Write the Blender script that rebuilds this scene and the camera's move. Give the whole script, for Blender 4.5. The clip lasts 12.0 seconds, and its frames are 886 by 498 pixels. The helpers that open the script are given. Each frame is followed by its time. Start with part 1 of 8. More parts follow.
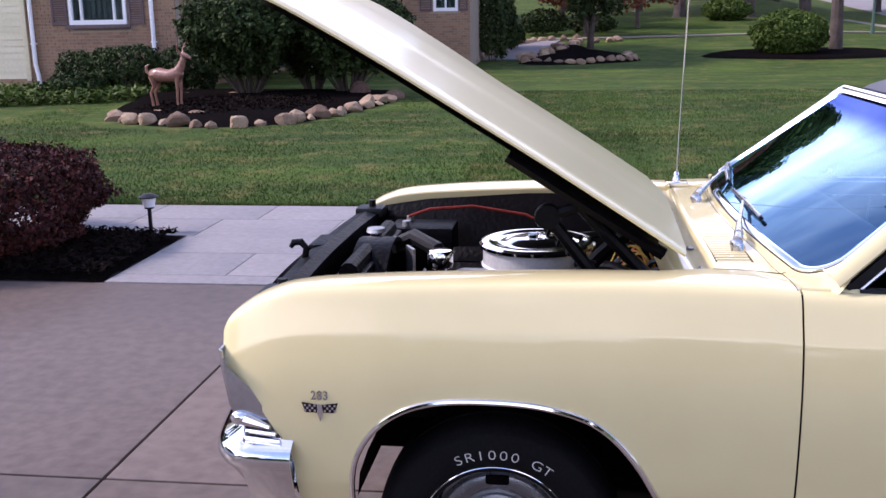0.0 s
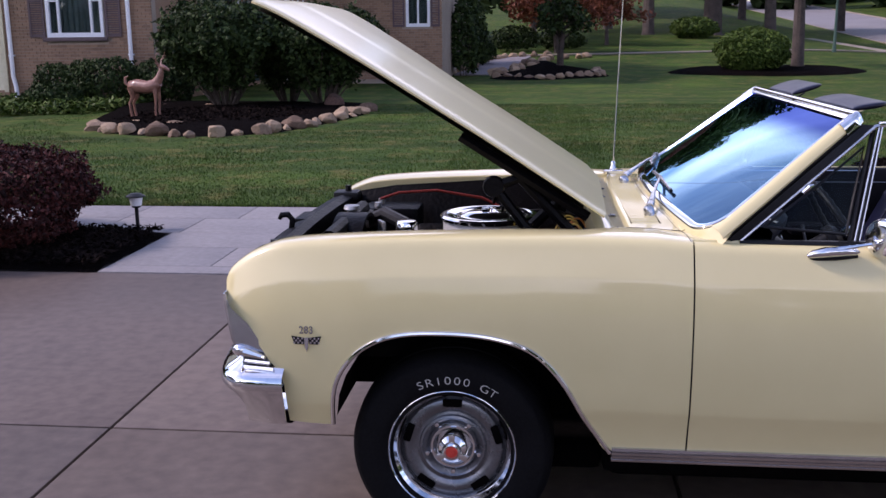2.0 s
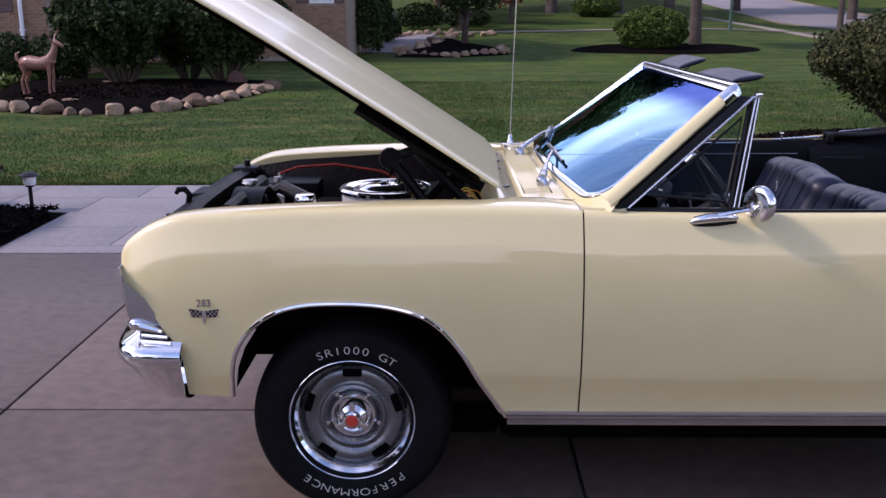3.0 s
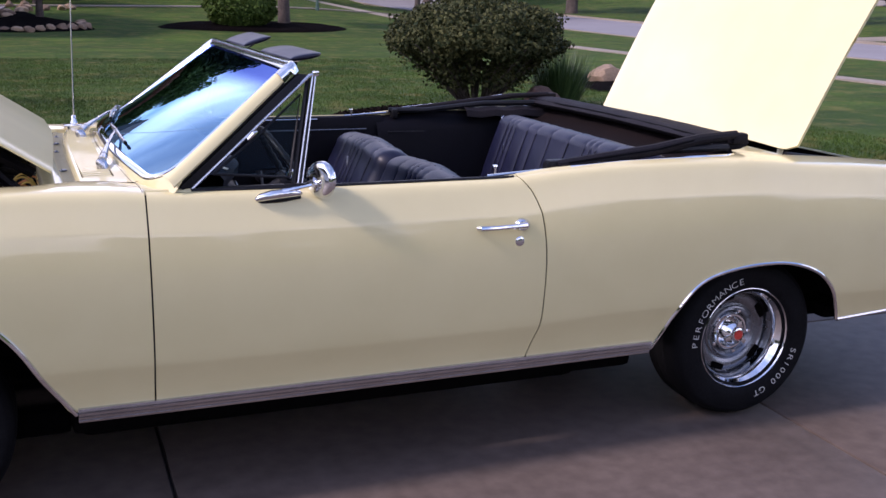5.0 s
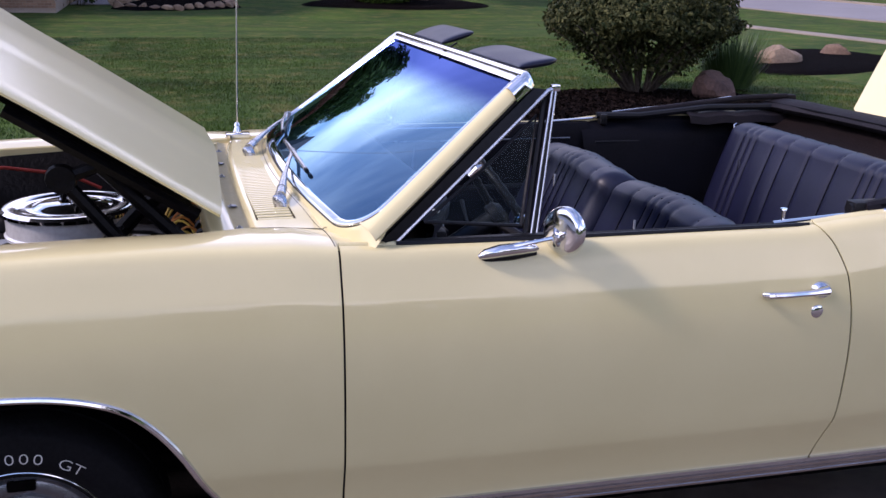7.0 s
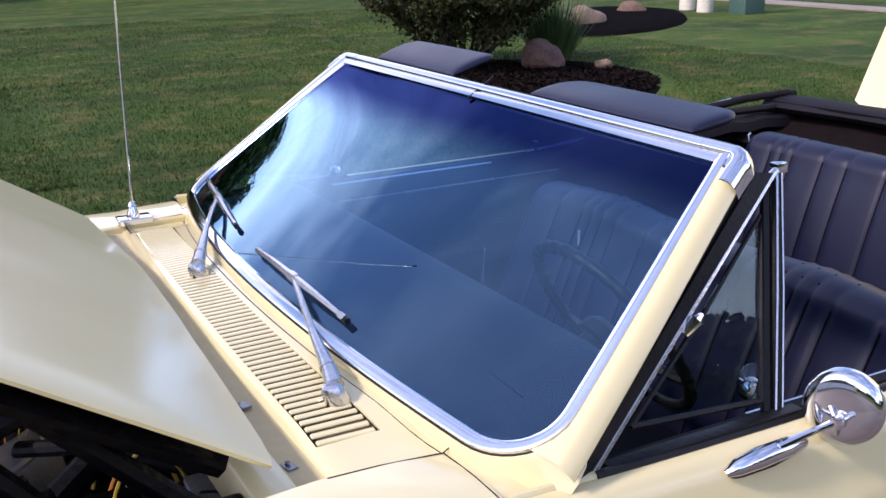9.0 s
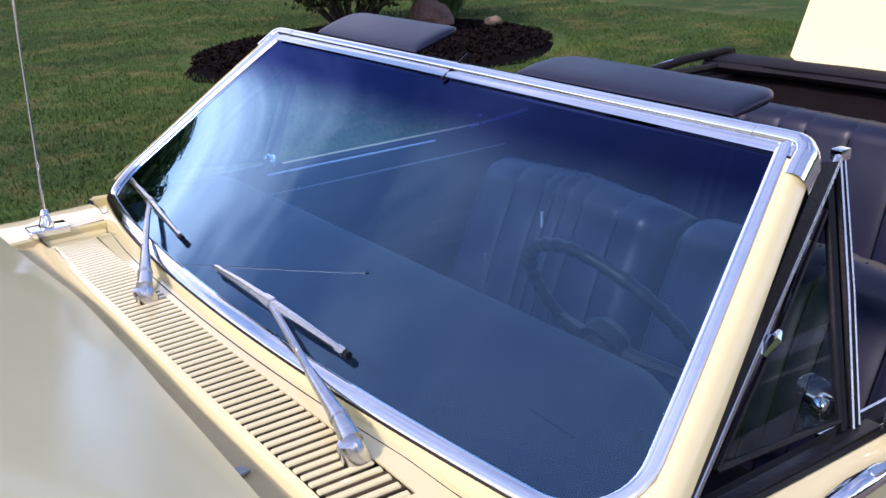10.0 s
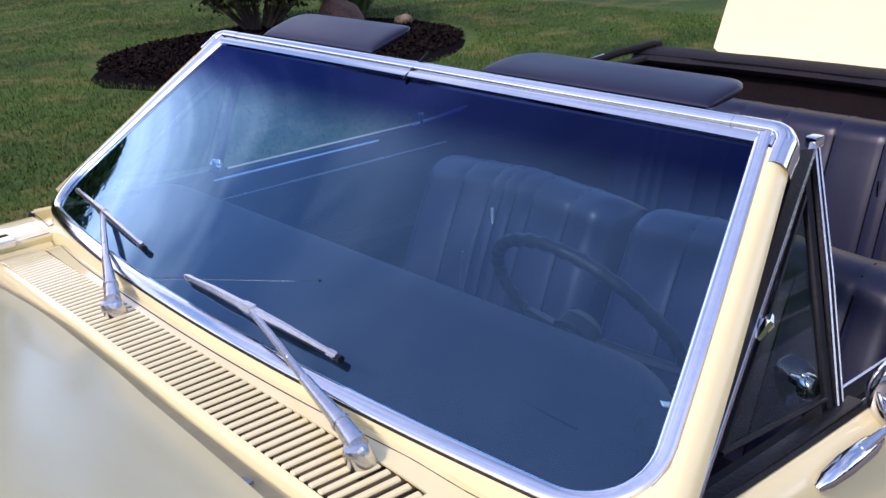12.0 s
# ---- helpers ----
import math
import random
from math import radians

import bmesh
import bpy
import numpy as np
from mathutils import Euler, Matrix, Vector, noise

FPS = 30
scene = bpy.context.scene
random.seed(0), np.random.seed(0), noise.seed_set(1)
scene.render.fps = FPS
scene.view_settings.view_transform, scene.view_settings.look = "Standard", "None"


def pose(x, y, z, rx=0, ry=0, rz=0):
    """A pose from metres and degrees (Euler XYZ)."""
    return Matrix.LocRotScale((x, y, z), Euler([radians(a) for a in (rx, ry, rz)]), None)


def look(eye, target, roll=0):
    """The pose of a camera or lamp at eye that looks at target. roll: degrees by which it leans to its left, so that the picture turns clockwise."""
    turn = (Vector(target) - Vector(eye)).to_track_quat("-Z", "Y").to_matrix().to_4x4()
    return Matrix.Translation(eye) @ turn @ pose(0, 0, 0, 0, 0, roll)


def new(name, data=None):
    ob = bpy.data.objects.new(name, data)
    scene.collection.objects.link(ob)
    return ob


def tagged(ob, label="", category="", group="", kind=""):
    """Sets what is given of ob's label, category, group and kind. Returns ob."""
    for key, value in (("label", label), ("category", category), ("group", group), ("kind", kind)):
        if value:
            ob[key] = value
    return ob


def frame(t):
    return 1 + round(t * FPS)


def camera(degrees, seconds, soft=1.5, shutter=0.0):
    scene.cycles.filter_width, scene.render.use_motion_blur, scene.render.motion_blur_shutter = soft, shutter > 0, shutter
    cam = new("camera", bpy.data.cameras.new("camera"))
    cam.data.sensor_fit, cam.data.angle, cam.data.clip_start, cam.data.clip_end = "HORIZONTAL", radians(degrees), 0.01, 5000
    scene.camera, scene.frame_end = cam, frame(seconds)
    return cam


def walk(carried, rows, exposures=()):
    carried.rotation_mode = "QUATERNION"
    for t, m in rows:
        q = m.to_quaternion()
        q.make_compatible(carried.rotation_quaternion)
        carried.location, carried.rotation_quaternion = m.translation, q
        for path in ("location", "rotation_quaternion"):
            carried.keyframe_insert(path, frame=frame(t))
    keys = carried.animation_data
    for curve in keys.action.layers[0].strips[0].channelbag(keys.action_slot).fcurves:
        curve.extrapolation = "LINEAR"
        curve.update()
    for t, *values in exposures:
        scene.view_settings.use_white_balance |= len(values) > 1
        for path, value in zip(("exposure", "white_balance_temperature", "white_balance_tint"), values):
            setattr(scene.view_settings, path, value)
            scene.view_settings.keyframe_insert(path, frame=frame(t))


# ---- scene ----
cam = camera(47.8, 12.0)
PATH = [
    (0, (0.197, -3.184, 1.632), (-0.069, -1.253, 1.185), -1.0),
    (0.5, (0.335, -3.358, 1.643), (0.032, -1.425, 1.226), -1.4),
    (1, (0.36, -3.508, 1.641), (0.063, -1.572, 1.239), -1.2),
    (1.5, (0.315, -3.661, 1.603), (0.064, -1.717, 1.208), -0.7),
    (2, (0.299, -3.755, 1.597), (0.086, -1.81, 1.18), -0.6),
    (2.5, (0.291, -3.792, 1.58), (0.15, -1.846, 1.144), -0.3),
    (2.7, (0.306, -3.8, 1.583), (0.202, -1.853, 1.136), -0.3),
    (4.3, (0.422, -3.809, 1.582), (0.878, -1.926, 1.083), 0.9),
    (4.5, (0.416, -3.833, 1.592), (0.953, -1.973, 1.091), 1.1),
    (5, (0.452, -3.809, 1.582), (1.178, -2.012, 1.089), 1.5),
    (5.5, (0.48, -3.699, 1.58), (1.385, -1.984, 1.09), 2.3),
    (6, (0.547, -3.491, 1.556), (1.404, -1.752, 1.063), 1.8),
    (6.5, (0.545, -3.254, 1.579), (1.135, -1.417, 1.053), 1.5),
    (7, (0.408, -2.976, 1.605), (0.886, -1.111, 1.061), 1.0),
    (7.2, (0.356, -2.908, 1.634), (0.83, -1.044, 1.085), 0.6),
    (8.8, (0.160, -1.872, 1.681), (0.982, -0.149, 1.084), -1.0),
    (9, (0.160, -1.783, 1.675), (1.027, -0.086, 1.068), -1.4),
    (9.5, (0.169, -1.578, 1.679), (1.128, 0.047, 1.014), -2.3),
    (10, (0.124, -1.480, 1.684), (1.173, 0.076, 0.993), -2.4),
    (10.5, (0.071, -1.426, 1.688), (1.189, 0.075, 0.985), -2.4),
    (11, (0.052, -1.409, 1.686), (1.211, 0.058, 0.976), -3.1),
    (11.5, (0.052, -1.411, 1.686), (1.228, 0.041, 0.974), -3.5),
    (12, (0.040, -1.416, 1.690), (1.230, 0.031, 0.988), -2.8),
]
walk(cam, [(t, look(e, g, r)) for t, e, g, r in PATH],
     ((0.0, 1.50, 6450, 32), (1.0, 1.05, 6450, 32), (2.7, 1.00, 6450, 33), (4.4, 1.08, 6350, 34), (5.5, 1.17, 6350, 33), (7.2, 1.06, 6300, 33), (9.0, 1.24, 6400, 30), (12.0, 1.20, 6350, 30)))

# ---- world ----
SUN_ELEV, SUN_AZ = 42.0, 180.0      # degrees; azimuth of the sun in the plan, from +x towards +y
sd = Vector((math.cos(radians(SUN_ELEV)) * math.cos(radians(SUN_AZ)),
             math.cos(radians(SUN_ELEV)) * math.sin(radians(SUN_AZ)), math.sin(radians(SUN_ELEV))))
world = bpy.data.worlds.new("world")
scene.world = world
world.use_nodes = True
wn, wl = world.node_tree.nodes, world.node_tree.links
sky = wn.new("ShaderNodeTexSky")
sky.sky_type, sky.sun_disc = "NISHITA", False
sky.sun_elevation, sky.sun_rotation = radians(SUN_ELEV), radians(90 - SUN_AZ)
sky.air_density, sky.dust_density, sky.ozone_density = 1.2, 0.8, 3.2
# thin broken cloud over the sky
wtc = wn.new("ShaderNodeTexCoord")
wmap = wn.new("ShaderNodeMapping")
wmap.inputs["Scale"].default_value = (1.0, 1.0, 2.6)
cloud = wn.new("ShaderNodeTexNoise")
cloud.inputs["Scale"].default_value, cloud.inputs["Detail"].default_value = 2.4, 7.0
cramp = wn.new("ShaderNodeValToRGB")
cramp.color_ramp.elements[0].position, cramp.color_ramp.elements[1].position = 0.44, 0.72
cmix = wn.new("ShaderNodeMix")
cmix.data_type = "RGBA"
cmix.inputs["B"].default_value = (12.5, 12.6, 13.2, 1)
wl.new(wtc.outputs["Generated"], wmap.inputs["Vector"])
wl.new(wmap.outputs["Vector"], cloud.inputs["Vector"])
wl.new(cloud.outputs["Fac"], cramp.inputs["Fac"])
# the cloud lies low; overhead the sky is clear
wsep, wlow, wmul = wn.new("ShaderNodeSeparateXYZ"), wn.new("ShaderNodeMapRange"), wn.new("ShaderNodeMath")
wlow.interpolation_type, wmul.operation = "SMOOTHSTEP", "MULTIPLY"
wlow.inputs["From Min"].default_value, wlow.inputs["From Max"].default_value = 0.25, 0.72
wlow.inputs["To Min"].default_value, wlow.inputs["To Max"].default_value = 1.0, 0.15
wl.new(wtc.outputs["Generated"], wsep.inputs[0])
wl.new(wsep.outputs["Z"], wlow.inputs["Value"])
wl.new(cramp.outputs["Color"], wmul.inputs[0]), wl.new(wlow.outputs[0], wmul.inputs[1])
wl.new(wmul.outputs[0], cmix.inputs["Factor"])
wl.new(sky.outputs["Color"], cmix.inputs["A"])
wl.new(cmix.outputs["Result"], wn["Background"].inputs["Color"])
wn["Background"].inputs["Strength"].default_value = 0.12
sun = new("sun", bpy.data.lights.new("sun", "SUN"))
sun.data.energy, sun.data.angle, sun.data.color = 1.65, radians(7), (1.0, 0.94, 0.86)
sun.matrix_basis = look(sd * 60, (0, 0, 0))


# ---- tools ----
def thing(name, label, category, at=(0, 0, 0), group="", kind=""):
    ob = new(name)
    ob.empty_display_size = 0.2
    ob.location = at
    return tagged(ob, label, category, group, kind)


def finish(bm, name, material, smooth=35):
    me = bpy.data.meshes.new(name)
    bmesh.ops.recalc_face_normals(bm, faces=bm.faces)
    bm.to_mesh(me)
    bm.free()
    me.materials.append(material)
    if smooth:
        me.polygons.foreach_set("use_smooth", [True] * len(me.polygons))
        me.set_sharp_from_angle(angle=radians(smooth))
    return me


def under(ob, parent):
    ob.parent = parent
    if parent.parent is None:
        ob.matrix_parent_inverse = parent.matrix_basis.inverted()
    return ob


def part(name, bm, material, parent, label="", smooth=35):
    """One mesh under a thing or a part."""
    ob = new(name, finish(bm, name, material, smooth) if isinstance(bm, bmesh.types.BMesh) else bm)
    if label:
        ob["label"] = label
    return under(ob, parent)


def single(name, bm, material, label, category, at=(0, 0, 0), group="", kind="", smooth=35):
    """A thing of one mesh."""
    ob = new(name, finish(bm, name, material, smooth) if isinstance(bm, bmesh.types.BMesh) else bm)
    ob.location = at
    return tagged(ob, label, category, group, kind)


def thick(ob, t, offset=-1.0):
    mod = ob.modifiers.new("thickness", "SOLIDIFY")
    mod.thickness, mod.offset = t, offset
    # the rim stays a crisp edge
    bm = bmesh.new()
    bm.from_mesh(ob.data)
    for e in bm.edges:
        if e.is_boundary:
            e.smooth = False
    bm.to_mesh(ob.data)
    bm.free()
    return ob


def spline(tab):
    """Monotone cubic through a short table of pairs."""
    xs, ys = np.array([p[0] for p in tab], float), np.array([p[1] for p in tab], float)
    h = np.diff(xs)
    d = np.diff(ys) / h
    m = np.zeros(len(xs))
    m[0], m[-1] = d[0], d[-1]
    for i in range(1, len(xs) - 1):
        if d[i - 1] * d[i] > 0:
            w1, w2 = 2 * h[i] + h[i - 1], h[i] + 2 * h[i - 1]
            m[i] = (w1 + w2) / (w1 / d[i - 1] + w2 / d[i])

    def f(x):
        x = min(max(x, xs[0]), xs[-1])
        i = min(max(int(np.searchsorted(xs, x)) - 1, 0), len(h) - 1)
        s = (x - xs[i]) / h[i]
        return float((1 + 2 * s) * (1 - s) ** 2 * ys[i] + s * (1 - s) ** 2 * h[i] * m[i]
                     + s * s * (3 - 2 * s) * ys[i + 1] + s * s * (s - 1) * h[i] * m[i + 1])
    return f


def loft(bm, rows, closed=False, caps=False):
    """Quads between rows of points of equal length."""
    vs = [[bm.verts.new(p) for p in r] for r in rows]
    n = len(vs[0])
    for a, b in zip(vs, vs[1:]):
        for i in range(n if closed else n - 1):
            q = (a[i], a[(i + 1) % n], b[(i + 1) % n], b[i])
            if len(set(q)) == 4:
                bm.faces.new(q)
    if caps:
        bm.faces.new(vs[0][::-1]), bm.faces.new(vs[-1])
    return vs


def tube(bm, pts, r, n=8, caps=True):
    """A round rod along points; r is one radius or one for each point."""
    pts = [Vector(p) for p in pts]
    rs = r if isinstance(r, (list, tuple)) else [r] * len(pts)
    rows, side = [], None
    for i, p in enumerate(pts):
        d = (pts[min(i + 1, len(pts) - 1)] - pts[max(i - 1, 0)]).normalized()
        if side is None:
            side = d.cross(Vector((0, 0, 1)) if abs(d.z) < 0.9 else Vector((1, 0, 0))).normalized()
        side = (side - d * side.dot(d)).normalized()
        up = d.cross(side)
        rows.append([p + (side * math.cos(a) + up * math.sin(a)) * rs[i] for a in [2 * math.pi * k / n for k in range(n)]])
    loft(bm, rows, closed=True, caps=caps)
    return bm


def box(bm, lo, hi, bevel=0.0, seg=2, m=None):
    size = [b - a for a, b in zip(lo, hi)]
    mid = [(a + b) / 2 for a, b in zip(lo, hi)]
    g = bmesh.ops.create_cube(bm, size=1.0, matrix=Matrix.Translation(mid) @ Matrix.Diagonal((*size, 1)))
    vs = g["verts"]
    if bevel:
        es = list({e for v in vs for e in v.link_edges})
        g = bmesh.ops.bevel(bm, geom=es, offset=bevel, segments=seg, affect="EDGES", profile=0.6)
        vs = list({v for f in g["faces"] for v in f.verts} | {v for v in vs if v.is_valid})
    if m is not None:
        bmesh.ops.transform(bm, matrix=m, verts=vs)
    return bm


def lathe(bm, prof, n=48, m=None, closed=False):
    """A profile of (radius, along) turned about the local y axis."""
    rows = [[Vector((r * math.cos(a), y, r * math.sin(a))) for a in [2 * math.pi * k / n for k in range(n)]] for r, y in prof]
    if m is not None:
        rows = [[m @ p for p in r] for r in rows]
    if closed:
        rows.append(rows[0])
    loft(bm, rows, closed=True)
    bmesh.ops.remove_doubles(bm, verts=bm.verts, dist=1e-5)
    return bm


def prism(bm, outline, lo, hi, axis="z"):
    """An outline in the plane drawn out between two heights."""
    def at(p, h):
        return {"z": (p[0], p[1], h), "y": (p[0], h, p[1]), "x": (h, p[0], p[1])}[axis]
    a, b = [bm.verts.new(at(p, lo)) for p in outline], [bm.verts.new(at(p, hi)) for p in outline]
    n = len(a)
    for i in range(n):
        bm.faces.new((a[i], a[(i + 1) % n], b[(i + 1) % n], b[i]))
    bm.faces.new(a[::-1]), bm.faces.new(b)
    return bm


def pydata(name, verts, faces, material, smooth=False):
    me = bpy.data.meshes.new(name)
    me.from_pydata(verts, [], faces)
    me.materials.append(material)
    if smooth:
        me.polygons.foreach_set("use_smooth", [True] * len(me.polygons))
    me.update()
    return me


def leaf_mesh(name, centres, size, material, rng, out=None, long=1.6, flat=0.5):
    """Many small pointed leaves at given centres, turned at random."""
    n = len(centres)
    c = np.asarray(centres, float)
    a = rng.normal(size=(n, 3))
    if out is not None:
        a = a * flat + out
    a /= np.linalg.norm(a, axis=1, keepdims=True)
    b = np.cross(a, rng.normal(size=(n, 3)))
    b /= np.linalg.norm(b, axis=1, keepdims=True)
    k = np.cross(a, b)
    s = size * rng.uniform(0.6, 1.35, (n, 1))
    bend = a * s * 0.18
    v = np.stack([c - k * s * long / 2, c + b * s / 2 - bend, c + k * s * long / 2, c - b * s / 2 - bend], 1).reshape(-1, 3)
    f = np.arange(4 * n).reshape(-1, 4)
    return pydata(name, v.tolist(), f.tolist(), material)


# ---- materials ----
def nodes(name):
    m = bpy.data.materials.new(name)
    m.use_nodes = True
    t = m.node_tree
    return m, t.nodes, t.links, t.nodes["Principled BSDF"]


def surface(name, dark, light, rough=0.6, metal=0.0, coarse=1.5, fine=40.0, bump=0.15, bump_scale=60.0, coat=0.0,
            spread=(0.35, 0.65), rough_var=0.1, island=0.0, obj_random=0.0, spec=0.5, dist=0.02):
    """Two tones mixed by coarse and fine noise, with fine relief."""
    m, n, l, p = nodes(name)
    geo = n.new("ShaderNodeNewGeometry")
    big, small = n.new("ShaderNodeTexNoise"), n.new("ShaderNodeTexNoise")
    big.inputs["Scale"].default_value, big.inputs["Detail"].default_value = coarse, 5
    small.inputs["Scale"].default_value, small.inputs["Detail"].default_value = fine, 4
    tc = n.new("ShaderNodeTexCoord")
    for q in (big, small):
        l.new(geo.outputs["Position"] if coarse < 30 else tc.outputs["Object"], q.inputs["Vector"])
    add = n.new("ShaderNodeMath")
    add.operation = "MULTIPLY_ADD"
    add.inputs[1].default_value = 0.5
    half = n.new("ShaderNodeMath")
    half.operation = "MULTIPLY"
    half.inputs[1].default_value = 0.5
    l.new(small.outputs["Fac"], half.inputs[0])
    l.new(big.outputs["Fac"], add.inputs[0])
    l.new(half.outputs[0], add.inputs[2])
    fac = add.outputs[0]
    for weight, source in ((island, geo.outputs["Random Per Island"]), (obj_random, None)):
        if weight:
            if source is None:
                source = n.new("ShaderNodeObjectInfo").outputs["Random"]
            w = n.new("ShaderNodeMapRange")
            w.inputs["To Min"].default_value, w.inputs["To Max"].default_value = -weight / 2, weight / 2
            l.new(source, w.inputs["Value"])
            s = n.new("ShaderNodeMath")
            l.new(fac, s.inputs[0]), l.new(w.outputs[0], s.inputs[1])
            fac = s.outputs[0]
    ramp = n.new("ShaderNodeValToRGB")
    ramp.color_ramp.elements[0].position, ramp.color_ramp.elements[1].position = spread
    ramp.color_ramp.elements[0].color, ramp.color_ramp.elements[1].color = (*dark, 1), (*light, 1)
    l.new(fac, ramp.inputs["Fac"])
    l.new(ramp.outputs["Color"], p.inputs["Base Color"])
    rr = n.new("ShaderNodeMapRange")
    rr.inputs["To Min"].default_value, rr.inputs["To Max"].default_value = max(rough - rough_var, 0.02), min(rough + rough_var, 1)
    l.new(big.outputs["Fac"], rr.inputs["Value"])
    l.new(rr.outputs[0], p.inputs["Roughness"])
    p.inputs["Metallic"].default_value, p.inputs["Coat Weight"].default_value = metal, coat
    p.inputs["Coat Roughness"].default_value = 0.045
    p.inputs["Specular IOR Level"].default_value = spec
    if bump:
        relief = n.new("ShaderNodeTexNoise")
        relief.inputs["Scale"].default_value, relief.inputs["Detail"].default_value = bump_scale, 6
        l.new(geo.outputs["Position"], relief.inputs["Vector"])
        bn = n.new("ShaderNodeBump")
        bn.inputs["Strength"].default_value, bn.inputs["Distance"].default_value = bump, dist
        l.new(relief.outputs["Fac"], bn.inputs["Height"])
        l.new(bn.outputs["Normal"], p.inputs["Normal"])
    return m


def glass(name, tint, top=None, gloss=1.0):
    """Clear tinted sheet: see-through with mirror gloss by Fresnel; top: a darker band by height (from, to, colour),
    which also dims the mirrored sky.
    """
    m, n, l, p = nodes(name)
    n.remove(p)
    tr, gl, mix, fr = (n.new("ShaderNodeBsdfTransparent"), n.new("ShaderNodeBsdfGlossy"), n.new("ShaderNodeMixShader"), n.new("ShaderNodeFresnel"))
    gl.inputs["Roughness"].default_value = 0.01
    gl.inputs["Color"].default_value = (0.82, 0.92, 1.0, 1)
    fr.inputs["IOR"].default_value = 1.52
    tr.inputs["Color"].default_value = (*tint, 1)
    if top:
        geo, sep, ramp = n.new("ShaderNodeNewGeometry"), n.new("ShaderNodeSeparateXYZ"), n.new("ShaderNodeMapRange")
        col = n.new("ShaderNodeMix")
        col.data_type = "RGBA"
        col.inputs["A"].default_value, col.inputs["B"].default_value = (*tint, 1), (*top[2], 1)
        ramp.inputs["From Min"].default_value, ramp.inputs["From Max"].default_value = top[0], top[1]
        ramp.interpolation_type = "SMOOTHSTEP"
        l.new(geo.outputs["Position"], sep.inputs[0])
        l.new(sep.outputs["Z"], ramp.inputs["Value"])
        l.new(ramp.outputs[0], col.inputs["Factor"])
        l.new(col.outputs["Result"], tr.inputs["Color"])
        # the gloss colour darkens with the band: a darker reflection painted in by height
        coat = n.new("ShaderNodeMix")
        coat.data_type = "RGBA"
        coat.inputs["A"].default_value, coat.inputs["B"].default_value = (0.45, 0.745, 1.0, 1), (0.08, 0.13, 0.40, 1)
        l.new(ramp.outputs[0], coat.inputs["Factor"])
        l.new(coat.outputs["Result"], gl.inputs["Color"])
    k = n.new("ShaderNodeMath")
    k.operation, k.use_clamp = "MULTIPLY", True
    k.inputs[1].default_value = gloss
    l.new(fr.outputs[0], k.inputs[0])
    l.new(k.outputs[0], mix.inputs["Fac"])
    l.new(tr.outputs[0], mix.inputs[1]), l.new(gl.outputs[0], mix.inputs[2])
    l.new(mix.outputs[0], n["Material Output"].inputs["Surface"])
    return m


M_PAINT = surface("cream_paint", (0.625, 0.545, 0.285), (0.665, 0.585, 0.315), 0.34, coarse=0.8, fine=6, bump=0.0, coat=1.0, rough_var=0.03, spec=0.25)
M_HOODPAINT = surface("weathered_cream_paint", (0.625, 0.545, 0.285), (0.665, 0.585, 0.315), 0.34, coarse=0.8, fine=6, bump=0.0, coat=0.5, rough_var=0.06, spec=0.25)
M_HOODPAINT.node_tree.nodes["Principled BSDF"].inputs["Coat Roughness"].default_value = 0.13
M_CHROME = surface("chrome", (0.70, 0.71, 0.73), (0.80, 0.80, 0.81), 0.07, 1.0, coarse=6, fine=80, bump=0.0, rough_var=0.04)
M_STEEL = surface("brushed_trim", (0.50, 0.51, 0.53), (0.62, 0.62, 0.64), 0.24, 1.0, coarse=8, fine=90, bump=0.05, bump_scale=200, rough_var=0.06)
M_WHEEL = surface("silver_wheel_paint", (0.15, 0.16, 0.175), (0.22, 0.23, 0.25), 0.27, 0.85, coarse=9, fine=90, bump=0.04, bump_scale=200)
M_RUBBER = surface("tyre_rubber", (0.004, 0.004, 0.0045), (0.008, 0.008, 0.009), 0.7, coarse=8, fine=90, bump=0.12, bump_scale=160, spec=0.08)
M_SEAL = surface("black_rubber_seal", (0.004, 0.004, 0.005), (0.009, 0.009, 0.011), 0.45, coarse=8, fine=90, bump=0.1, bump_scale=120, spec=0.22)
M_BLACK = surface("black_engine_paint", (0.001, 0.001, 0.0015), (0.0035, 0.003, 0.004), 0.42, coarse=7, fine=60, bump=0.2, bump_scale=60, spec=0.10)
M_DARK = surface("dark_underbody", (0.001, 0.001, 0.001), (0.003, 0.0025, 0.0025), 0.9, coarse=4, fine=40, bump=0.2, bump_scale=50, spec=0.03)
M_VINYL = surface("navy_black_vinyl", (0.002, 0.003, 0.013), (0.005, 0.006, 0.024), 0.40, coarse=5, fine=120, bump=0.06, bump_scale=320, dist=0.003, spec=0.38)
M_TRIM = surface("black_inner_trim", (0.0015, 0.0015, 0.003), (0.004, 0.004, 0.007), 0.6, coarse=5, fine=120, bump=0.15, bump_scale=320, dist=0.003, spec=0.10)
M_SEAM = surface("seat_welt", (0.001, 0.001, 0.002), (0.003, 0.003, 0.004), 0.7, coarse=8, fine=90, bump=0, spec=0.05)
M_TOP = surface("folded_top_cloth", (0.004, 0.003, 0.005), (0.010, 0.008, 0.011), 0.7, coarse=5, fine=90, bump=0.35, bump_scale=240, dist=0.005, spec=0.2)
M_LINER = surface("brown_top_lining", (0.004, 0.0025, 0.0027), (0.009, 0.0055, 0.0055), 0.9, coarse=4, fine=60, bump=0.3, bump_scale=120, dist=0.006, spec=0.1)
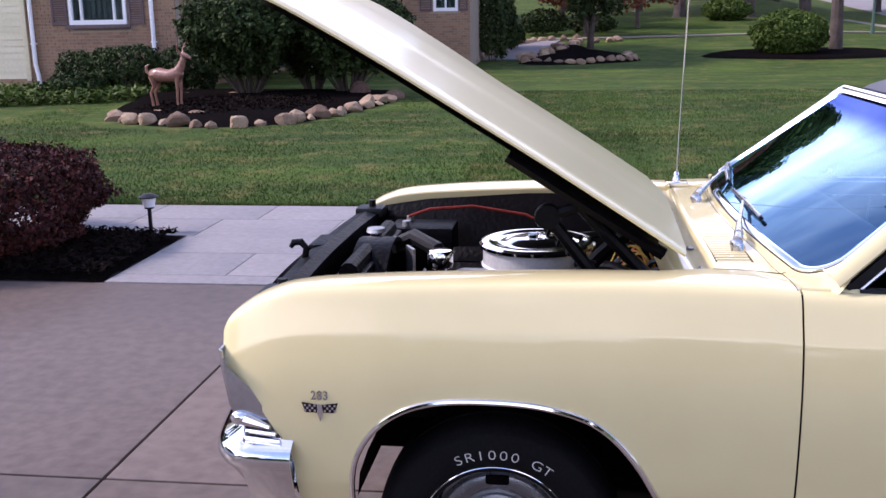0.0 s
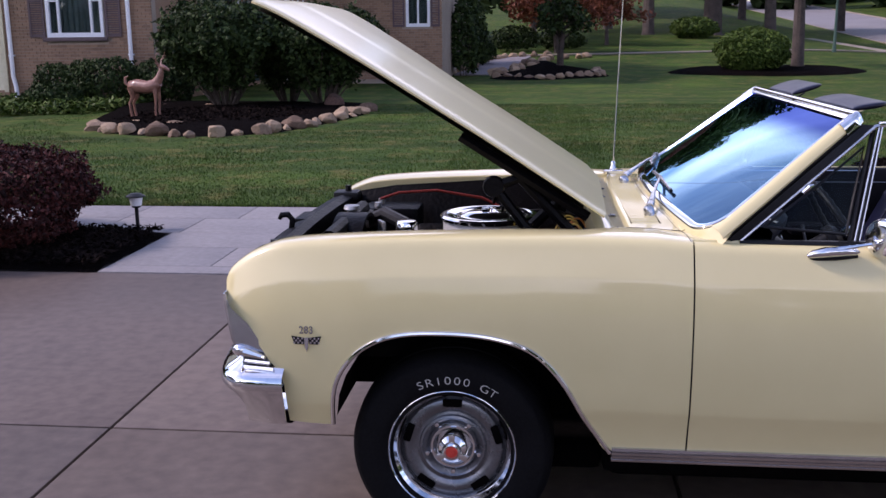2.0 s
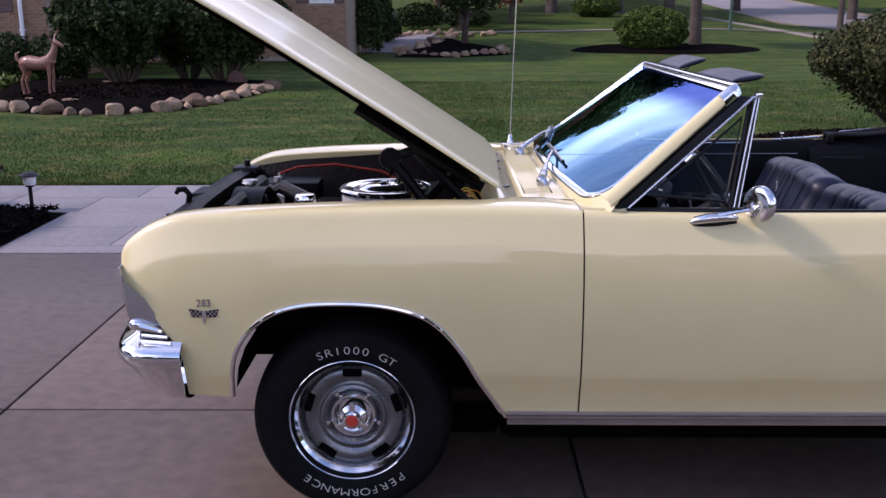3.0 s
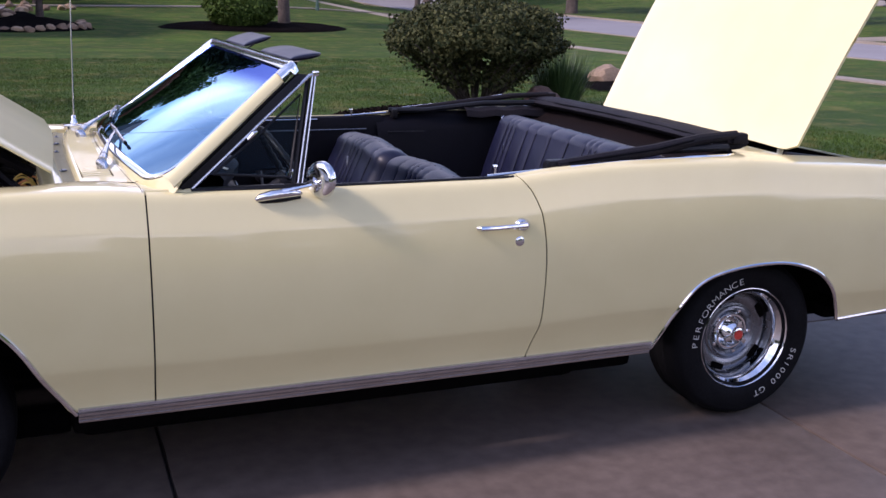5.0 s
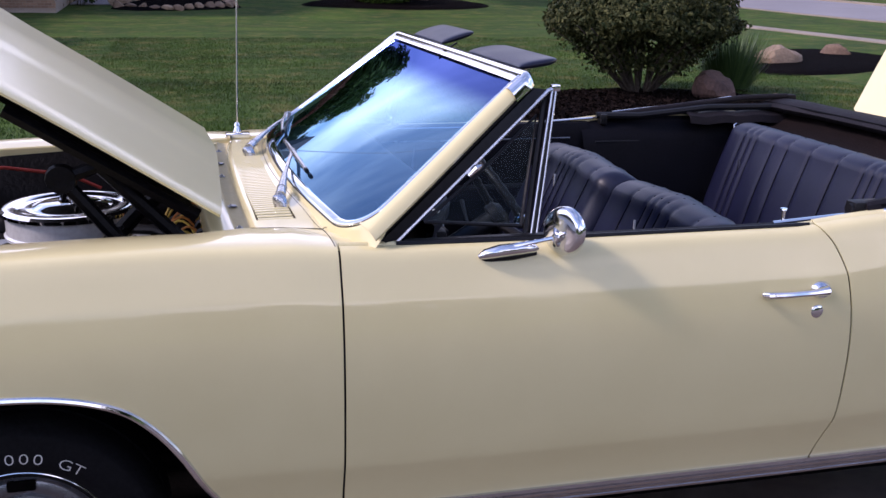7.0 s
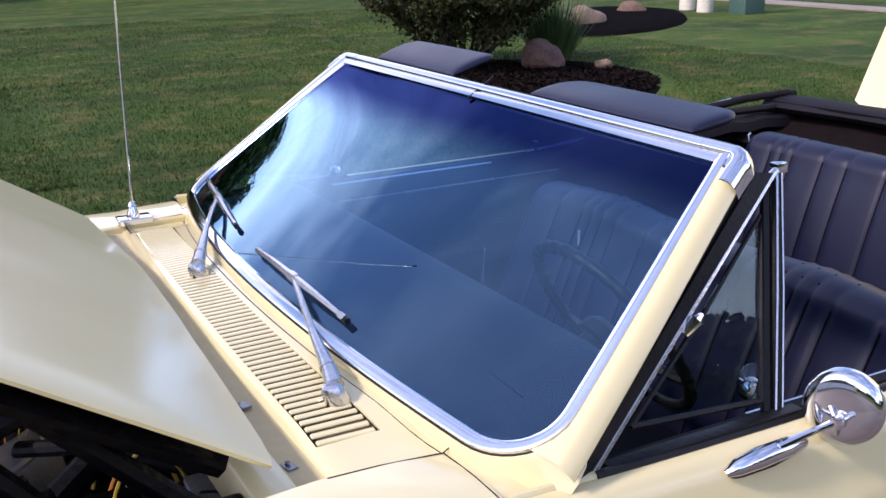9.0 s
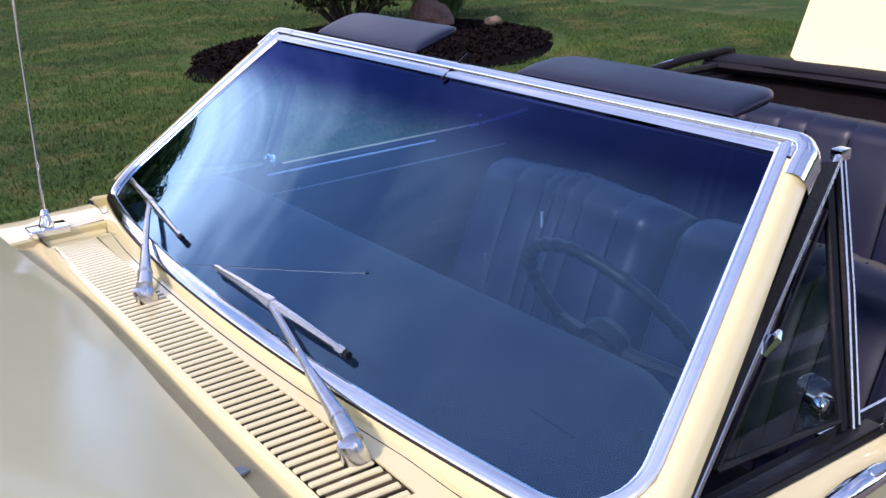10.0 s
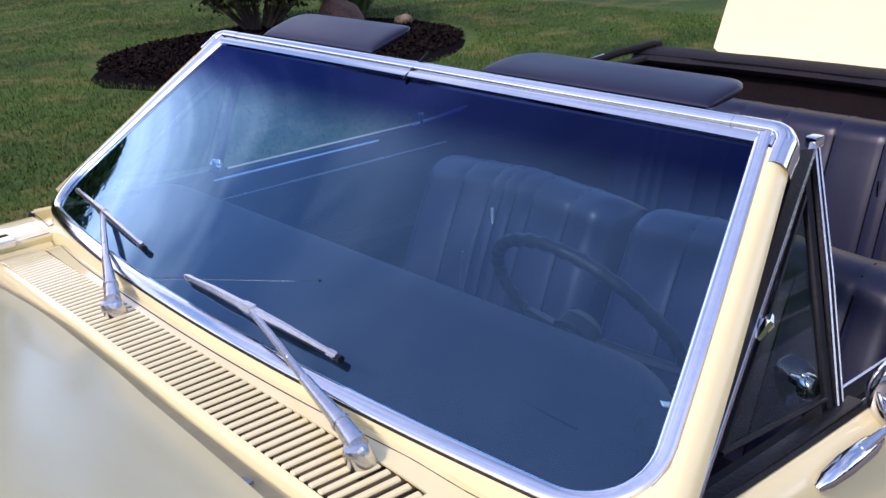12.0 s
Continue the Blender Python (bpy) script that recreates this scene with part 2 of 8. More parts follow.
M_DASH = surface("dash_pad_vinyl", (0.008, 0.011, 0.020), (0.014, 0.018, 0.030), 0.6, coarse=4, fine=50, bump=0, spec=0.25)
M_RED = surface("red_enamel", (0.45, 0.03, 0.02), (0.62, 0.06, 0.04), 0.3, coarse=30, fine=120, bump=0.0)
M_LETTER = surface("raised_white_letters", (0.55, 0.54, 0.50), (0.72, 0.71, 0.67), 0.7, coarse=14, fine=140, bump=0.1, bump_scale=200)
M_CABLE = surface("dull_red_cable", (0.16, 0.018, 0.014), (0.24, 0.035, 0.026), 0.6, coarse=20, fine=80, bump=0, spec=0.2)
M_ORANGE = surface("orange_wire", (0.50, 0.16, 0.03), (0.60, 0.24, 0.05), 0.5, coarse=20, fine=80, bump=0)
M_YELLOW = surface("yellow_wire", (0.55, 0.36, 0.05), (0.66, 0.46, 0.08), 0.5, coarse=20, fine=80, bump=0)
M_ALU = surface("cast_aluminium", (0.36, 0.36, 0.36), (0.50, 0.50, 0.50), 0.42, 0.9, coarse=9, fine=90, bump=0.15, bump_scale=120)
M_ENAMEL = surface("white_air_filter", (0.55, 0.55, 0.54), (0.70, 0.70, 0.69), 0.25, 0.35, coarse=9, fine=90, bump=0.0)
M_INTAKE = surface("brown_intake", (0.055, 0.040, 0.026), (0.12, 0.092, 0.06), 0.9, coarse=9, fine=60, bump=0.2, spec=0.1)
M_PRIMER = surface("tan_firewall_paint", (0.42, 0.34, 0.20), (0.55, 0.46, 0.28), 0.5, coarse=6, fine=60, bump=0.05)
M_GUTTER = surface("dusty_shaded_cream_paint", (0.42, 0.345, 0.185), (0.54, 0.455, 0.25), 0.6, coarse=4, fine=40, bump=0.04, spread=(0.25, 0.8), spec=0.2)
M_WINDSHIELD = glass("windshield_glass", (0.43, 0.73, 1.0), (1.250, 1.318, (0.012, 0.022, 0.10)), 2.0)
M_GLASS = glass("side_glass", (0.72, 0.78, 0.78), gloss=0.12)
M_PANE = glass("window_pane", (0.55, 0.60, 0.62))
M_LENS = glass("lamp_lens", (0.85, 0.86, 0.86))


# ---- ground and paving ----
def lawn_like(name, dark, light, straw, stripe=0.22, **more):
    """A grass surface: mown bands running along the garden and patches of dry straw."""
    m = surface(name, dark, light, **more)
    n, l = m.node_tree.nodes, m.node_tree.links
    p = n["Principled BSDF"]
    link = p.inputs["Base Color"].links[0]
    base = link.from_socket
    geo, mp, band, dry = n.new("ShaderNodeNewGeometry"), n.new("ShaderNodeMapping"), n.new("ShaderNodeTexNoise"), n.new("ShaderNodeTexNoise")
    mp.inputs["Scale"].default_value, mp.inputs["Rotation"].default_value = (0.12, 0.9, 1.0), (0, 0, 0.35)
    l.new(geo.outputs["Position"], mp.inputs["Vector"]), l.new(mp.outputs["Vector"], band.inputs["Vector"])
    l.new(geo.outputs["Position"], dry.inputs["Vector"])
    band.inputs["Scale"].default_value, band.inputs["Detail"].default_value = 1.0, 3
    dry.inputs["Scale"].default_value, dry.inputs["Detail"].default_value, dry.inputs["Roughness"].default_value = 1.7, 9, 0.72
    r1, r2 = n.new("ShaderNodeMapRange"), n.new("ShaderNodeMapRange")
    r1.inputs["From Min"].default_value, r1.inputs["From Max"].default_value = 0.35, 0.65
    r1.inputs["To Min"].default_value, r1.inputs["To Max"].default_value = 1 - stripe, 1 + stripe
    r2.inputs["From Min"].default_value, r2.inputs["From Max"].default_value = 0.50, 0.68
    r2.inputs["To Min"].default_value, r2.inputs["To Max"].default_value = 0.0, 0.75
    l.new(band.outputs["Fac"], r1.inputs["Value"]), l.new(dry.outputs["Fac"], r2.inputs["Value"])
    mul, mix = n.new("ShaderNodeVectorMath"), n.new("ShaderNodeMix")
    mul.operation, mix.data_type = "SCALE", "RGBA"
    l.new(base, mul.inputs[0]), l.new(r1.outputs[0], mul.inputs["Scale"])
    l.new(mul.outputs[0], mix.inputs["A"]), l.new(r2.outputs[0], mix.inputs["Factor"])
    mix.inputs["B"].default_value = (*straw, 1)
    l.new(mix.outputs["Result"], p.inputs["Base Color"])
    return m


M_LAWN = lawn_like("lawn", (0.013, 0.038, 0.004), (0.058, 0.100, 0.013), (0.15, 0.125, 0.040), rough=0.85, coarse=0.5, fine=24, bump=0.6, bump_scale=70, spread=(0.37, 0.64), dist=0.03, spec=0.15)
M_BLADE = lawn_like("grass_blades", (0.013, 0.038, 0.004), (0.058, 0.100, 0.012), (0.15, 0.125, 0.042), rough=0.6, coarse=0.9, fine=14, bump=0.0, spread=(0.25, 0.85), island=0.35, spec=0.2)
M_CONCRETE = surface("driveway_concrete", (0.074, 0.056, 0.047), (0.140, 0.108, 0.092), 0.50, coarse=0.55, fine=14, bump=0.10, bump_scale=150, spread=(0.33, 0.64), rough_var=0.18, dist=0.006, obj_random=0.06, spec=0.22)
M_PAVER = surface("stamped_walkway", (0.160, 0.150, 0.153), (0.235, 0.222, 0.226), 0.7, coarse=1.3, fine=18, bump=0.3, bump_scale=45, dist=0.01, obj_random=0.05)
M_JOINT = surface("joint_filler", (0.03, 0.026, 0.025), (0.06, 0.052, 0.05), 0.9, coarse=2, fine=40, bump=0.2)
M_MULCH = surface("dark_mulch", (0.0014, 0.001, 0.0011), (0.007, 0.005, 0.0048), 0.9, coarse=5, fine=38, bump=1.0, bump_scale=42, spread=(0.3, 0.7), dist=0.04, spec=0.02)
M_ROAD = surface("road_concrete", (0.175, 0.160, 0.162), (0.25, 0.232, 0.235), 0.7, coarse=0.3, fine=12, bump=0.15, bump_scale=60)
M_KERB = surface("kerb_concrete", (0.20, 0.165, 0.125), (0.29, 0.245, 0.195), 0.75, coarse=0.6, fine=12, bump=0.2, bump_scale=60)
M_STONE = surface("border_stone", (0.11, 0.066, 0.042), (0.36, 0.255, 0.165), 0.85, coarse=5, fine=26, bump=0.8, bump_scale=28, obj_random=0.7, spread=(0.15, 0.85))


def ground_z(x, y):
    """The lawn rises gently towards the far garden."""
    t = max(0.0, y - 27.0)
    lift = 0.055 * t * t / (t + 9.0)
    side = 1.0 - min(1.0, max(0.0, (x - 11.0) / 12.0))
    rise = 0.05 * min(max(0.0, y - 70.0), 90.0)
    bank = rise + 0.06 * min(max(0.0, x - 36.0), 45.0)
    return bank + min(lift, 5.5) * (0.35 + 0.65 * side * side * (3 - 2 * side))


DRIVE_Y, WALK_Y, WALK_X0, WALK_X1, BED_X, BED_Y = 2.77, 5.50, -12.0, 0.4, -2.88, 4.20


def paved(x, y):
    return (-14 < x < 23.4 and -9 < y < DRIVE_Y) or (WALK_X0 < x < WALK_X1 and DRIVE_Y - 0.1 < y < WALK_Y)


def lines(cuts, lo, hi, near, far):
    """Grid lines, close near the middle and wide apart far off."""
    vals = set()
    v = 0.0
    while v < hi:
        vals.add(round(v, 3))
        v += near + max(0.0, v - 14) * far
    v = 0.0
    while v > lo:
        vals.add(round(v, 3))
        v -= near + max(0.0, -v - 14) * far
    vals |= {lo, hi}
    for c in cuts:
        vals = {a for a in vals if abs(a - c) > 0.08} | {c - 0.012, c + 0.012}
    return sorted(vals)


gx = lines((-14, 23.4, WALK_X0, WALK_X1), -400, 400, 0.8, 0.08)
gy = lines((-9, DRIVE_Y, WALK_Y), -400, 400, 0.8, 0.08)
vid, verts = {}, []
for j, y in enumerate(gy):
    for i, x in enumerate(gx):
        z = ground_z(x, y) + 0.012 * noise.noise((x * 0.6, y * 0.6, 0))
        verts.append((x, y, -0.12 if paved(x, y) else z + 0.012))
nx = len(gx)
faces = [(j * nx + i, j * nx + i + 1, (j + 1) * nx + i + 1, (j + 1) * nx + i) for j in range(len(gy) - 1) for i in range(nx - 1)]
single("ground", pydata("ground", verts, faces, M_LAWN, True), None, "mown green lawn with dry straw patches", "lawn", kind="structure")


def slab(x0, x1, y0, y1, top, deep, gap=0.006):
    bm = bmesh.new()
    box(bm, (x0 + gap, y0 + gap, top - deep), (x1 - gap, y1 - gap, top), 0.008, 2)
    return bm


drive = thing("driveway", "broad grey concrete driveway of large jointed slabs", "driveway", (0, 0, -0.1), kind="structure")
bm = bmesh.new()
box(bm, (-13.9, -8.9, -0.115), (23.3, DRIVE_Y - 0.01, -0.022))
part("joint_bed", bm, M_JOINT, drive, "dark joint filler")
xs = [-13.9, -10.8, -6.18, -1.53, 0.765, 3.10, 7.8, 12.45, 17.1, 23.3]
ys = [-8.9, -4.62, 0.03, DRIVE_Y]
for x0, x1 in zip(xs, xs[1:]):
    for y0, y1 in zip(ys, ys[1:]):
        part("slab", slab(x0, x1, y0, y1, 0.0, 0.09), M_CONCRETE, drive)

walkway = thing("walkway", "pale stamped concrete walkway of rectangular slabs", "walkway", (-4, 4, -0.1), kind="structure")
bm = bmesh.new()
box(bm, (WALK_X0 + 0.02, DRIVE_Y + 0.01, -0.115), (WALK_X1 - 0.01, WALK_Y - 0.01, -0.008))
part("joint_bed", bm, M_JOINT, walkway, "dark joint filler")
rng = random.Random(4)
for y0, y1, start in ((DRIVE_Y, 2.98, -2.86), (2.98, 3.62, -2.86), (3.62, 4.20, -2.86), (4.20, 4.86, WALK_X0 + 0.05), (4.86, WALK_Y, WALK_X0 + 0.05)):
    x = start
    while x < WALK_X1 - 0.3:
        w = rng.choice((0.75, 1.05, 1.35)) if y1 > 3.0 else 1.4
        x1 = min(x + w, WALK_X1)
        part("slab", slab(x, x1, y0, y1, 0.006 + rng.uniform(0, 0.003), 0.07, 0.0028), M_PAVER, walkway)
        x = x1


# mulch beds
def mound(name, label, outline, height, seed, step=0.0):
    """A low bed of mulch with an uneven rim and top."""
    bm = bmesh.new()
    cx, cy = sum(p[0] for p in outline) / len(outline), sum(p[1] for p in outline) / len(outline)
    pts = []
    n = len(outline)
    for i in range(n):
        a, b, c, d = (outline[(i + k - 1) % n] for k in range(4))
        for s in (0, 0.25, 0.5, 0.75):
            pts.append(tuple(0.5 * (2 * b[k] + (c[k] - a[k]) * s + (2 * a[k] - 5 * b[k] + 4 * c[k] - d[k]) * s * s
                                    + (3 * b[k] - a[k] - 3 * c[k] + d[k]) * s ** 3) for k in (0, 1)))
    rows = []
    for r, h in ((1.04, -0.06), (1.0, 0.02), (0.93, 0.55), (0.8, 0.8), (0.6, 0.95), (0.35, 1.0), (0.1, 1.0)):
        row = []
        for i, p in enumerate(pts):
            j = 1 + 0.03 * noise.noise((p[0] * 3, p[1] * 3, seed))
            x, y = cx + (p[0] - cx) * r * j, cy + (p[1] - cy) * r * j
            row.append((x, y, ground_z(x, y) + 0.01 + height * h + (0.02 * noise.noise((x * 7, y * 7, seed)) if h > 0.1 else 0)))
        rows.append(row)
    vs = loft(bm, rows, closed=True)
    bm.faces.new(vs[-1])
    return single(name, bm, M_MULCH, label, "mulch bed", kind="structure", smooth=60)


bm = bmesh.new()
g = 18
gridv = [[bm.verts.new((x, y, (0.0 if i in (0, g) or j in (0, g) else 0.06) + 0.025 * noise.noise((x * 6, y * 6, 3))))
          for i, x in enumerate(np.linspace(-11.9, BED_X, g + 1))] for j, y in enumerate(np.linspace(DRIVE_Y + 0.02, BED_Y, g + 1))]
for j in range(g):
    for i in range(g):
        bm.faces.new((gridv[j][i], gridv[j][i + 1], gridv[j + 1][i + 1], gridv[j + 1][i]))
single("mulch_bed", bm, M_MULCH, "dark bark mulch bed beside the walkway", "mulch bed", kind="structure", smooth=60)
mound("island_bed", "dark mulch island bed edged with round stones", [(-8.3, 14.3), (-7.4, 13.0), (-5.6, 12.2), (-4.5, 12.8), (-3.9, 14.6), (-3.6, 18.2), (-4.6, 20.0), (-9.6, 20.4), (-9.4, 17.5)], 0.16, 1)
mound("shrub_bed", "dark mulch bed round the clipped shrub", [(3.5, 7.5), (4.4, 6.4), (6.2, 6.0), (7.4, 7.1), (7.9, 8.7), (7.0, 9.9), (5.5, 9.9), (4.2, 9.0)], 0.035, 2)
mound("boulder_bed", "dark mulch bed with boulders near the street", [(9.6, 11.5), (11.2, 11.6), (12.9, 13.0), (13.9, 14.7), (13.0, 16.2), (11.2, 15.0), (10.0, 13.0)], 0.1, 3)
mound("hedge_bed", "dark mulch bed under a hedge and a tree", [(4.6, 33.6), (7.0, 32.4), (9.6, 32.4), (11.6, 34.2), (10.6, 36.6), (6.8, 36.8), (5.0, 35.4)], 0.14, 4)
mound("rockery_bed", "dark mulch bed edged with small pale stones", [(-1.9, 31.8), (0.2, 31.2), (2.2, 32.4), (2.0, 34.4), (0.8, 37.4), (-0.2, 40.5), (-0.9, 36.0)], 0.16, 5)
mound("wall_bed", "dark mulch bed along the brick wing", [(-6.0, 31.0), (-4.0, 31.4), (-3.4, 34.0), (-2.9, 40.0), (-3.6, 41.5), (-5.2, 38.0)], 0.12, 6)

# loose bark chips on the beds
M_CHIP = surface("bark_chip", (0.002, 0.0014, 0.0014), (0.015, 0.010, 0.0085), 0.9, coarse=9, fine=60, bump=0, island=0.9, spread=(0.1, 0.95), spec=0.03)


def chips(name, label, places, size, seed):
    rs = np.random.RandomState(seed)
    single(name, leaf_mesh(name, places(rs), size, M_CHIP, rs, np.array((0, 0, 1.0)), long=2.2, flat=0.45), None, label, "bark mulch", kind="stuff")


def round_bed(cx, cy, rx, ry, z, n):
    def f(rs):
        a, r = rs.uniform(0, 2 * np.pi, n), np.sqrt(rs.uniform(0, 1, n))
        return np.column_stack([cx + rx * r * np.cos(a), cy + ry * r * np.sin(a), z * (1 - 0.6 * r ** 6) + rs.uniform(0.005, 0.03, n)])
    return f


chips("bark_chips", "dark bark chips round the clipped shrub", round_bed(5.75, 8.0, 2.0, 1.75, 0.045, 12500), 0.032, 81)
chips("bark_chips", "dark bark chips beside the walkway", lambda rs: np.column_stack([rs.uniform(-6.5, BED_X - 0.03, 9000), rs.uniform(DRIVE_Y + 0.05, BED_Y - 0.03, 9000), rs.uniform(0.045, 0.085, 9000)]), 0.026, 82)
chips("bark_chips", "dark bark chips in the island bed", round_bed(-6.2, 15.6, 2.0, 2.6, 0.16, 7000), 0.05, 83)

# road, kerbs and pavement
road = thing("road", "pale grey residential street with concrete kerbs", "road", (28, 0, 0), kind="structure")


def strip(x0, x1, y0, y1, z0, z1, n=60):
    bm = bmesh.new()
    rows = []
    for y in np.linspace(y0, y1, n):
        zz = ground_z((x0 + x1) / 2, y)
        rows.append([(x0, y, zz + z0), (x0, y, zz + z1), (x1, y, zz + z1), (x1, y, zz + z0)])
    loft(bm, rows, closed=True, caps=True)
    return bm


part("carriageway", strip(23.6, 32.4, -200, 260, -0.1, 0.02), M_ROAD, road)
part("kerb", strip(23.46, 23.6, -200, 260, -0.1, 0.05), M_KERB, road)
part("kerb", strip(32.4, 32.6, -200, 260, -0.1, 0.12), M_KERB, road)
pave = thing("pavement", "narrow concrete footpath across the lawn", "pavement", (17, 0, 0), kind="structure")
for k in range(-12, 40):
    part("slab", strip(16.45, 17.10, k * 1.52 + 4, k * 1.52 + 5.51, -0.08, 0.045, 3), M_KERB, pave)

# grass blades on the stretch of lawn beyond the car
rs = np.random.RandomState(7)


def blades(name, x0, x1, y0, y1, count, h, w, label):
    x, y = rs.uniform(x0, x1, count), y0 + (y1 - y0) * rs.uniform(0, 1, count) ** 1.9
    beds = [(5.75, 8.0, 2.15, 1.95), (-6.2, 16.2, 2.9, 4.4), (11.6, 13.4, 2.4, 2.4)]
    keep = np.array([not paved(a, b) for a, b in zip(x, y)])
    for cx, cy, rx, ry in beds:
        keep &= ((x - cx) / rx) ** 2 + ((y - cy) / ry) ** 2 > 1
    x, y = x[keep], y[keep]
    n = len(x)
    z = np.array([ground_z(a, b) for a, b in zip(x, y)]) + 0.005
    a = rs.uniform(0, 2 * np.pi, n)
    hh = h * rs.uniform(0.5, 1.3, n)
    lean = rs.normal(0, 0.35, (n, 2)) * hh[:, None]
    d = np.stack([np.cos(a), np.sin(a)], 1) * (w * rs.uniform(0.6, 1.3, n))[:, None]
    base = np.stack([x, y], 1)
    v = np.zeros((n, 3, 3))
    v[:, 0, :2], v[:, 1, :2], v[:, 2, :2] = base - d, base + d, base + lean
    v[:, 0, 2], v[:, 1, 2], v[:, 2, 2] = z, z, z + hh
    return single(name, pydata(name, v.reshape(-1, 3).tolist(), np.arange(3 * n).reshape(-1, 3).tolist(), M_BLADE), None, label, "grass", kind="stuff")


blades("grass", -1.0, 10.0, 2.8, 20.0, 230000, 0.036, 0.0055, "short green lawn grass with dry tips beyond the driveway")
blades("grass_edge", -10.0, 1.0, 5.5, 20.0, 120000, 0.030, 0.007, "short green lawn grass along the walkway")


# ---- house ----
M_BRICK = surface("tan_brick", (0.16, 0.092, 0.058), (0.31, 0.19, 0.12), 0.8, coarse=2.5, fine=22, bump=0.3, bump_scale=70, obj_random=0.45, island=0.45, spread=(0.2, 0.8))
M_MORTAR = surface("mortar", (0.26, 0.205, 0.16), (0.36, 0.29, 0.23), 0.9, coarse=2, fine=30, bump=0.3)
M_SIDING = surface("cream_siding", (0.60, 0.53, 0.36), (0.70, 0.63, 0.45), 0.6, coarse=1.0, fine=16, bump=0.06, obj_random=0.12)
M_WHITE = surface("white_trim", (0.70, 0.70, 0.72), (0.82, 0.82, 0.83), 0.5, coarse=1.2, fine=16, bump=0.04)
M_SHUTTER = surface("plum_shutter", (0.075, 0.045, 0.048), (0.115, 0.075, 0.078), 0.6, coarse=2, fine=20, bump=0.1)
M_CURTAIN = surface("curtain", (0.34, 0.38, 0.32), (0.50, 0.54, 0.47), 0.9, coarse=1.5, fine=12, bump=0.3, bump_scale=12)
M_ROOF = surface("roof_shingle", (0.045, 0.040, 0.038), (0.11, 0.10, 0.095), 0.9, coarse=1.2, fine=20, bump=0.6, bump_scale=20)

FRONT_Y, WING_Y, HX0, HX1 = 20.9, 30.0, -13.55, -9.65
house = thing("house", "tan brick and cream siding house with white trim", "house", (-12, 25, 0))


def wall_with_hole(bm, x0, x1, z0, z1, y0, y1, holes):
    """A thick wall along x with rectangular openings through it."""
    cx = sorted({x0, x1, *[h[0] for h in holes], *[h[1] for h in holes]})
    cz = sorted({z0, z1, *[h[2] for h in holes], *[h[3] for h in holes]})
    for a, b in zip(cx, cx[1:]):
        for c, d in zip(cz, cz[1:]):
            if not any(h[0] <= a and b <= h[1] and h[2] <= c and d <= h[3] for h in holes):
                box(bm, (a, y0, c), (b, y1, d))
    bmesh.ops.remove_doubles(bm, verts=bm.verts, dist=1e-4)
    return bm


WIN = (-12.40, -10.90, 1.66, 3.45)
bm = wall_with_hole(bmesh.new(), HX0, HX1, -0.3, 5.6, FRONT_Y + 0.02, FRONT_Y + 0.3, [WIN])
wall = part("wall", bm, M_MORTAR, house, "tan brick wall with recessed joints", smooth=0)
bm = bmesh.new()
box(bm, (HX1 - 0.28, FRONT_Y + 0.3, -0.3), (HX1, WING_Y + 4, 5.6))
box(bm, (-20, FRONT_Y + 8, -0.3), (HX1 - 0.28, FRONT_Y + 8.3, 5.6))
part("wall", bm, M_BRICK, house, smooth=0)
WWIN = (-4.55, -3.75, 1.9, 4.2)
bm = wall_with_hole(bmesh.new(), HX1, -3.35, -0.3, 5.6, WING_Y, WING_Y + 0.3, [WWIN])
box(bm, (-3.65, WING_Y + 0.3, -0.3), (-3.35, WING_Y + 10, 5.6))
part("wall", bm, M_MORTAR, house, "tan brick wall of the wing", smooth=0)
bm = bmesh.new()
box(bm, (-20, FRONT_Y - 0.05, -0.3), (HX0, FRONT_Y + 0.25, 0.35))
box(bm, (-20, FRONT_Y, 0.35), (HX0, FRONT_Y + 0.25, 5.6))
part("wall", bm, M_BRICK, house, "brick footing below the siding", smooth=0)
# clapboards
bm = bmesh.new()
prism(bm, [(FRONT_Y - 0.045, 0.0), (FRONT_Y - 0.03, 0.17), (FRONT_Y - 0.002, 0.17), (FRONT_Y - 0.002, 0.0)], -6.2, 0.0, "x")
board_me = finish(bm, "board", M_SIDING, 0)
for k in range(32):
    b = under(new("board", board_me), house)
    b.location = (HX0 - 0.12, 0, 0.35 + k * 0.163)
bm = box(bmesh.new(), (HX0 - 0.12, FRONT_Y - 0.06, 0.3), (HX0 - 0.0, FRONT_Y - 0.003, 5.6), 0.006)
part("corner_board", bm, M_SIDING, house)


def downpipe(x):
    bm = bmesh.new()
    tube(bm, [(x - 0.07, FRONT_Y - 0.09, 5.4), (x - 0.05, FRONT_Y - 0.09, 0.7), (x, FRONT_Y - 0.09, 0.45), (x + 0.06, FRONT_Y - 0.16, 0.06)], 0.055, 8)
    for z in (1.2, 3.0):
        box(bm, (x - 0.13, FRONT_Y - 0.1, z), (x + 0.02, FRONT_Y - 0.02, z + 0.04))
    part("downpipe", bm, M_WHITE, house, "white metal downpipe")


downpipe(-13.33)
downpipe(-10.16)


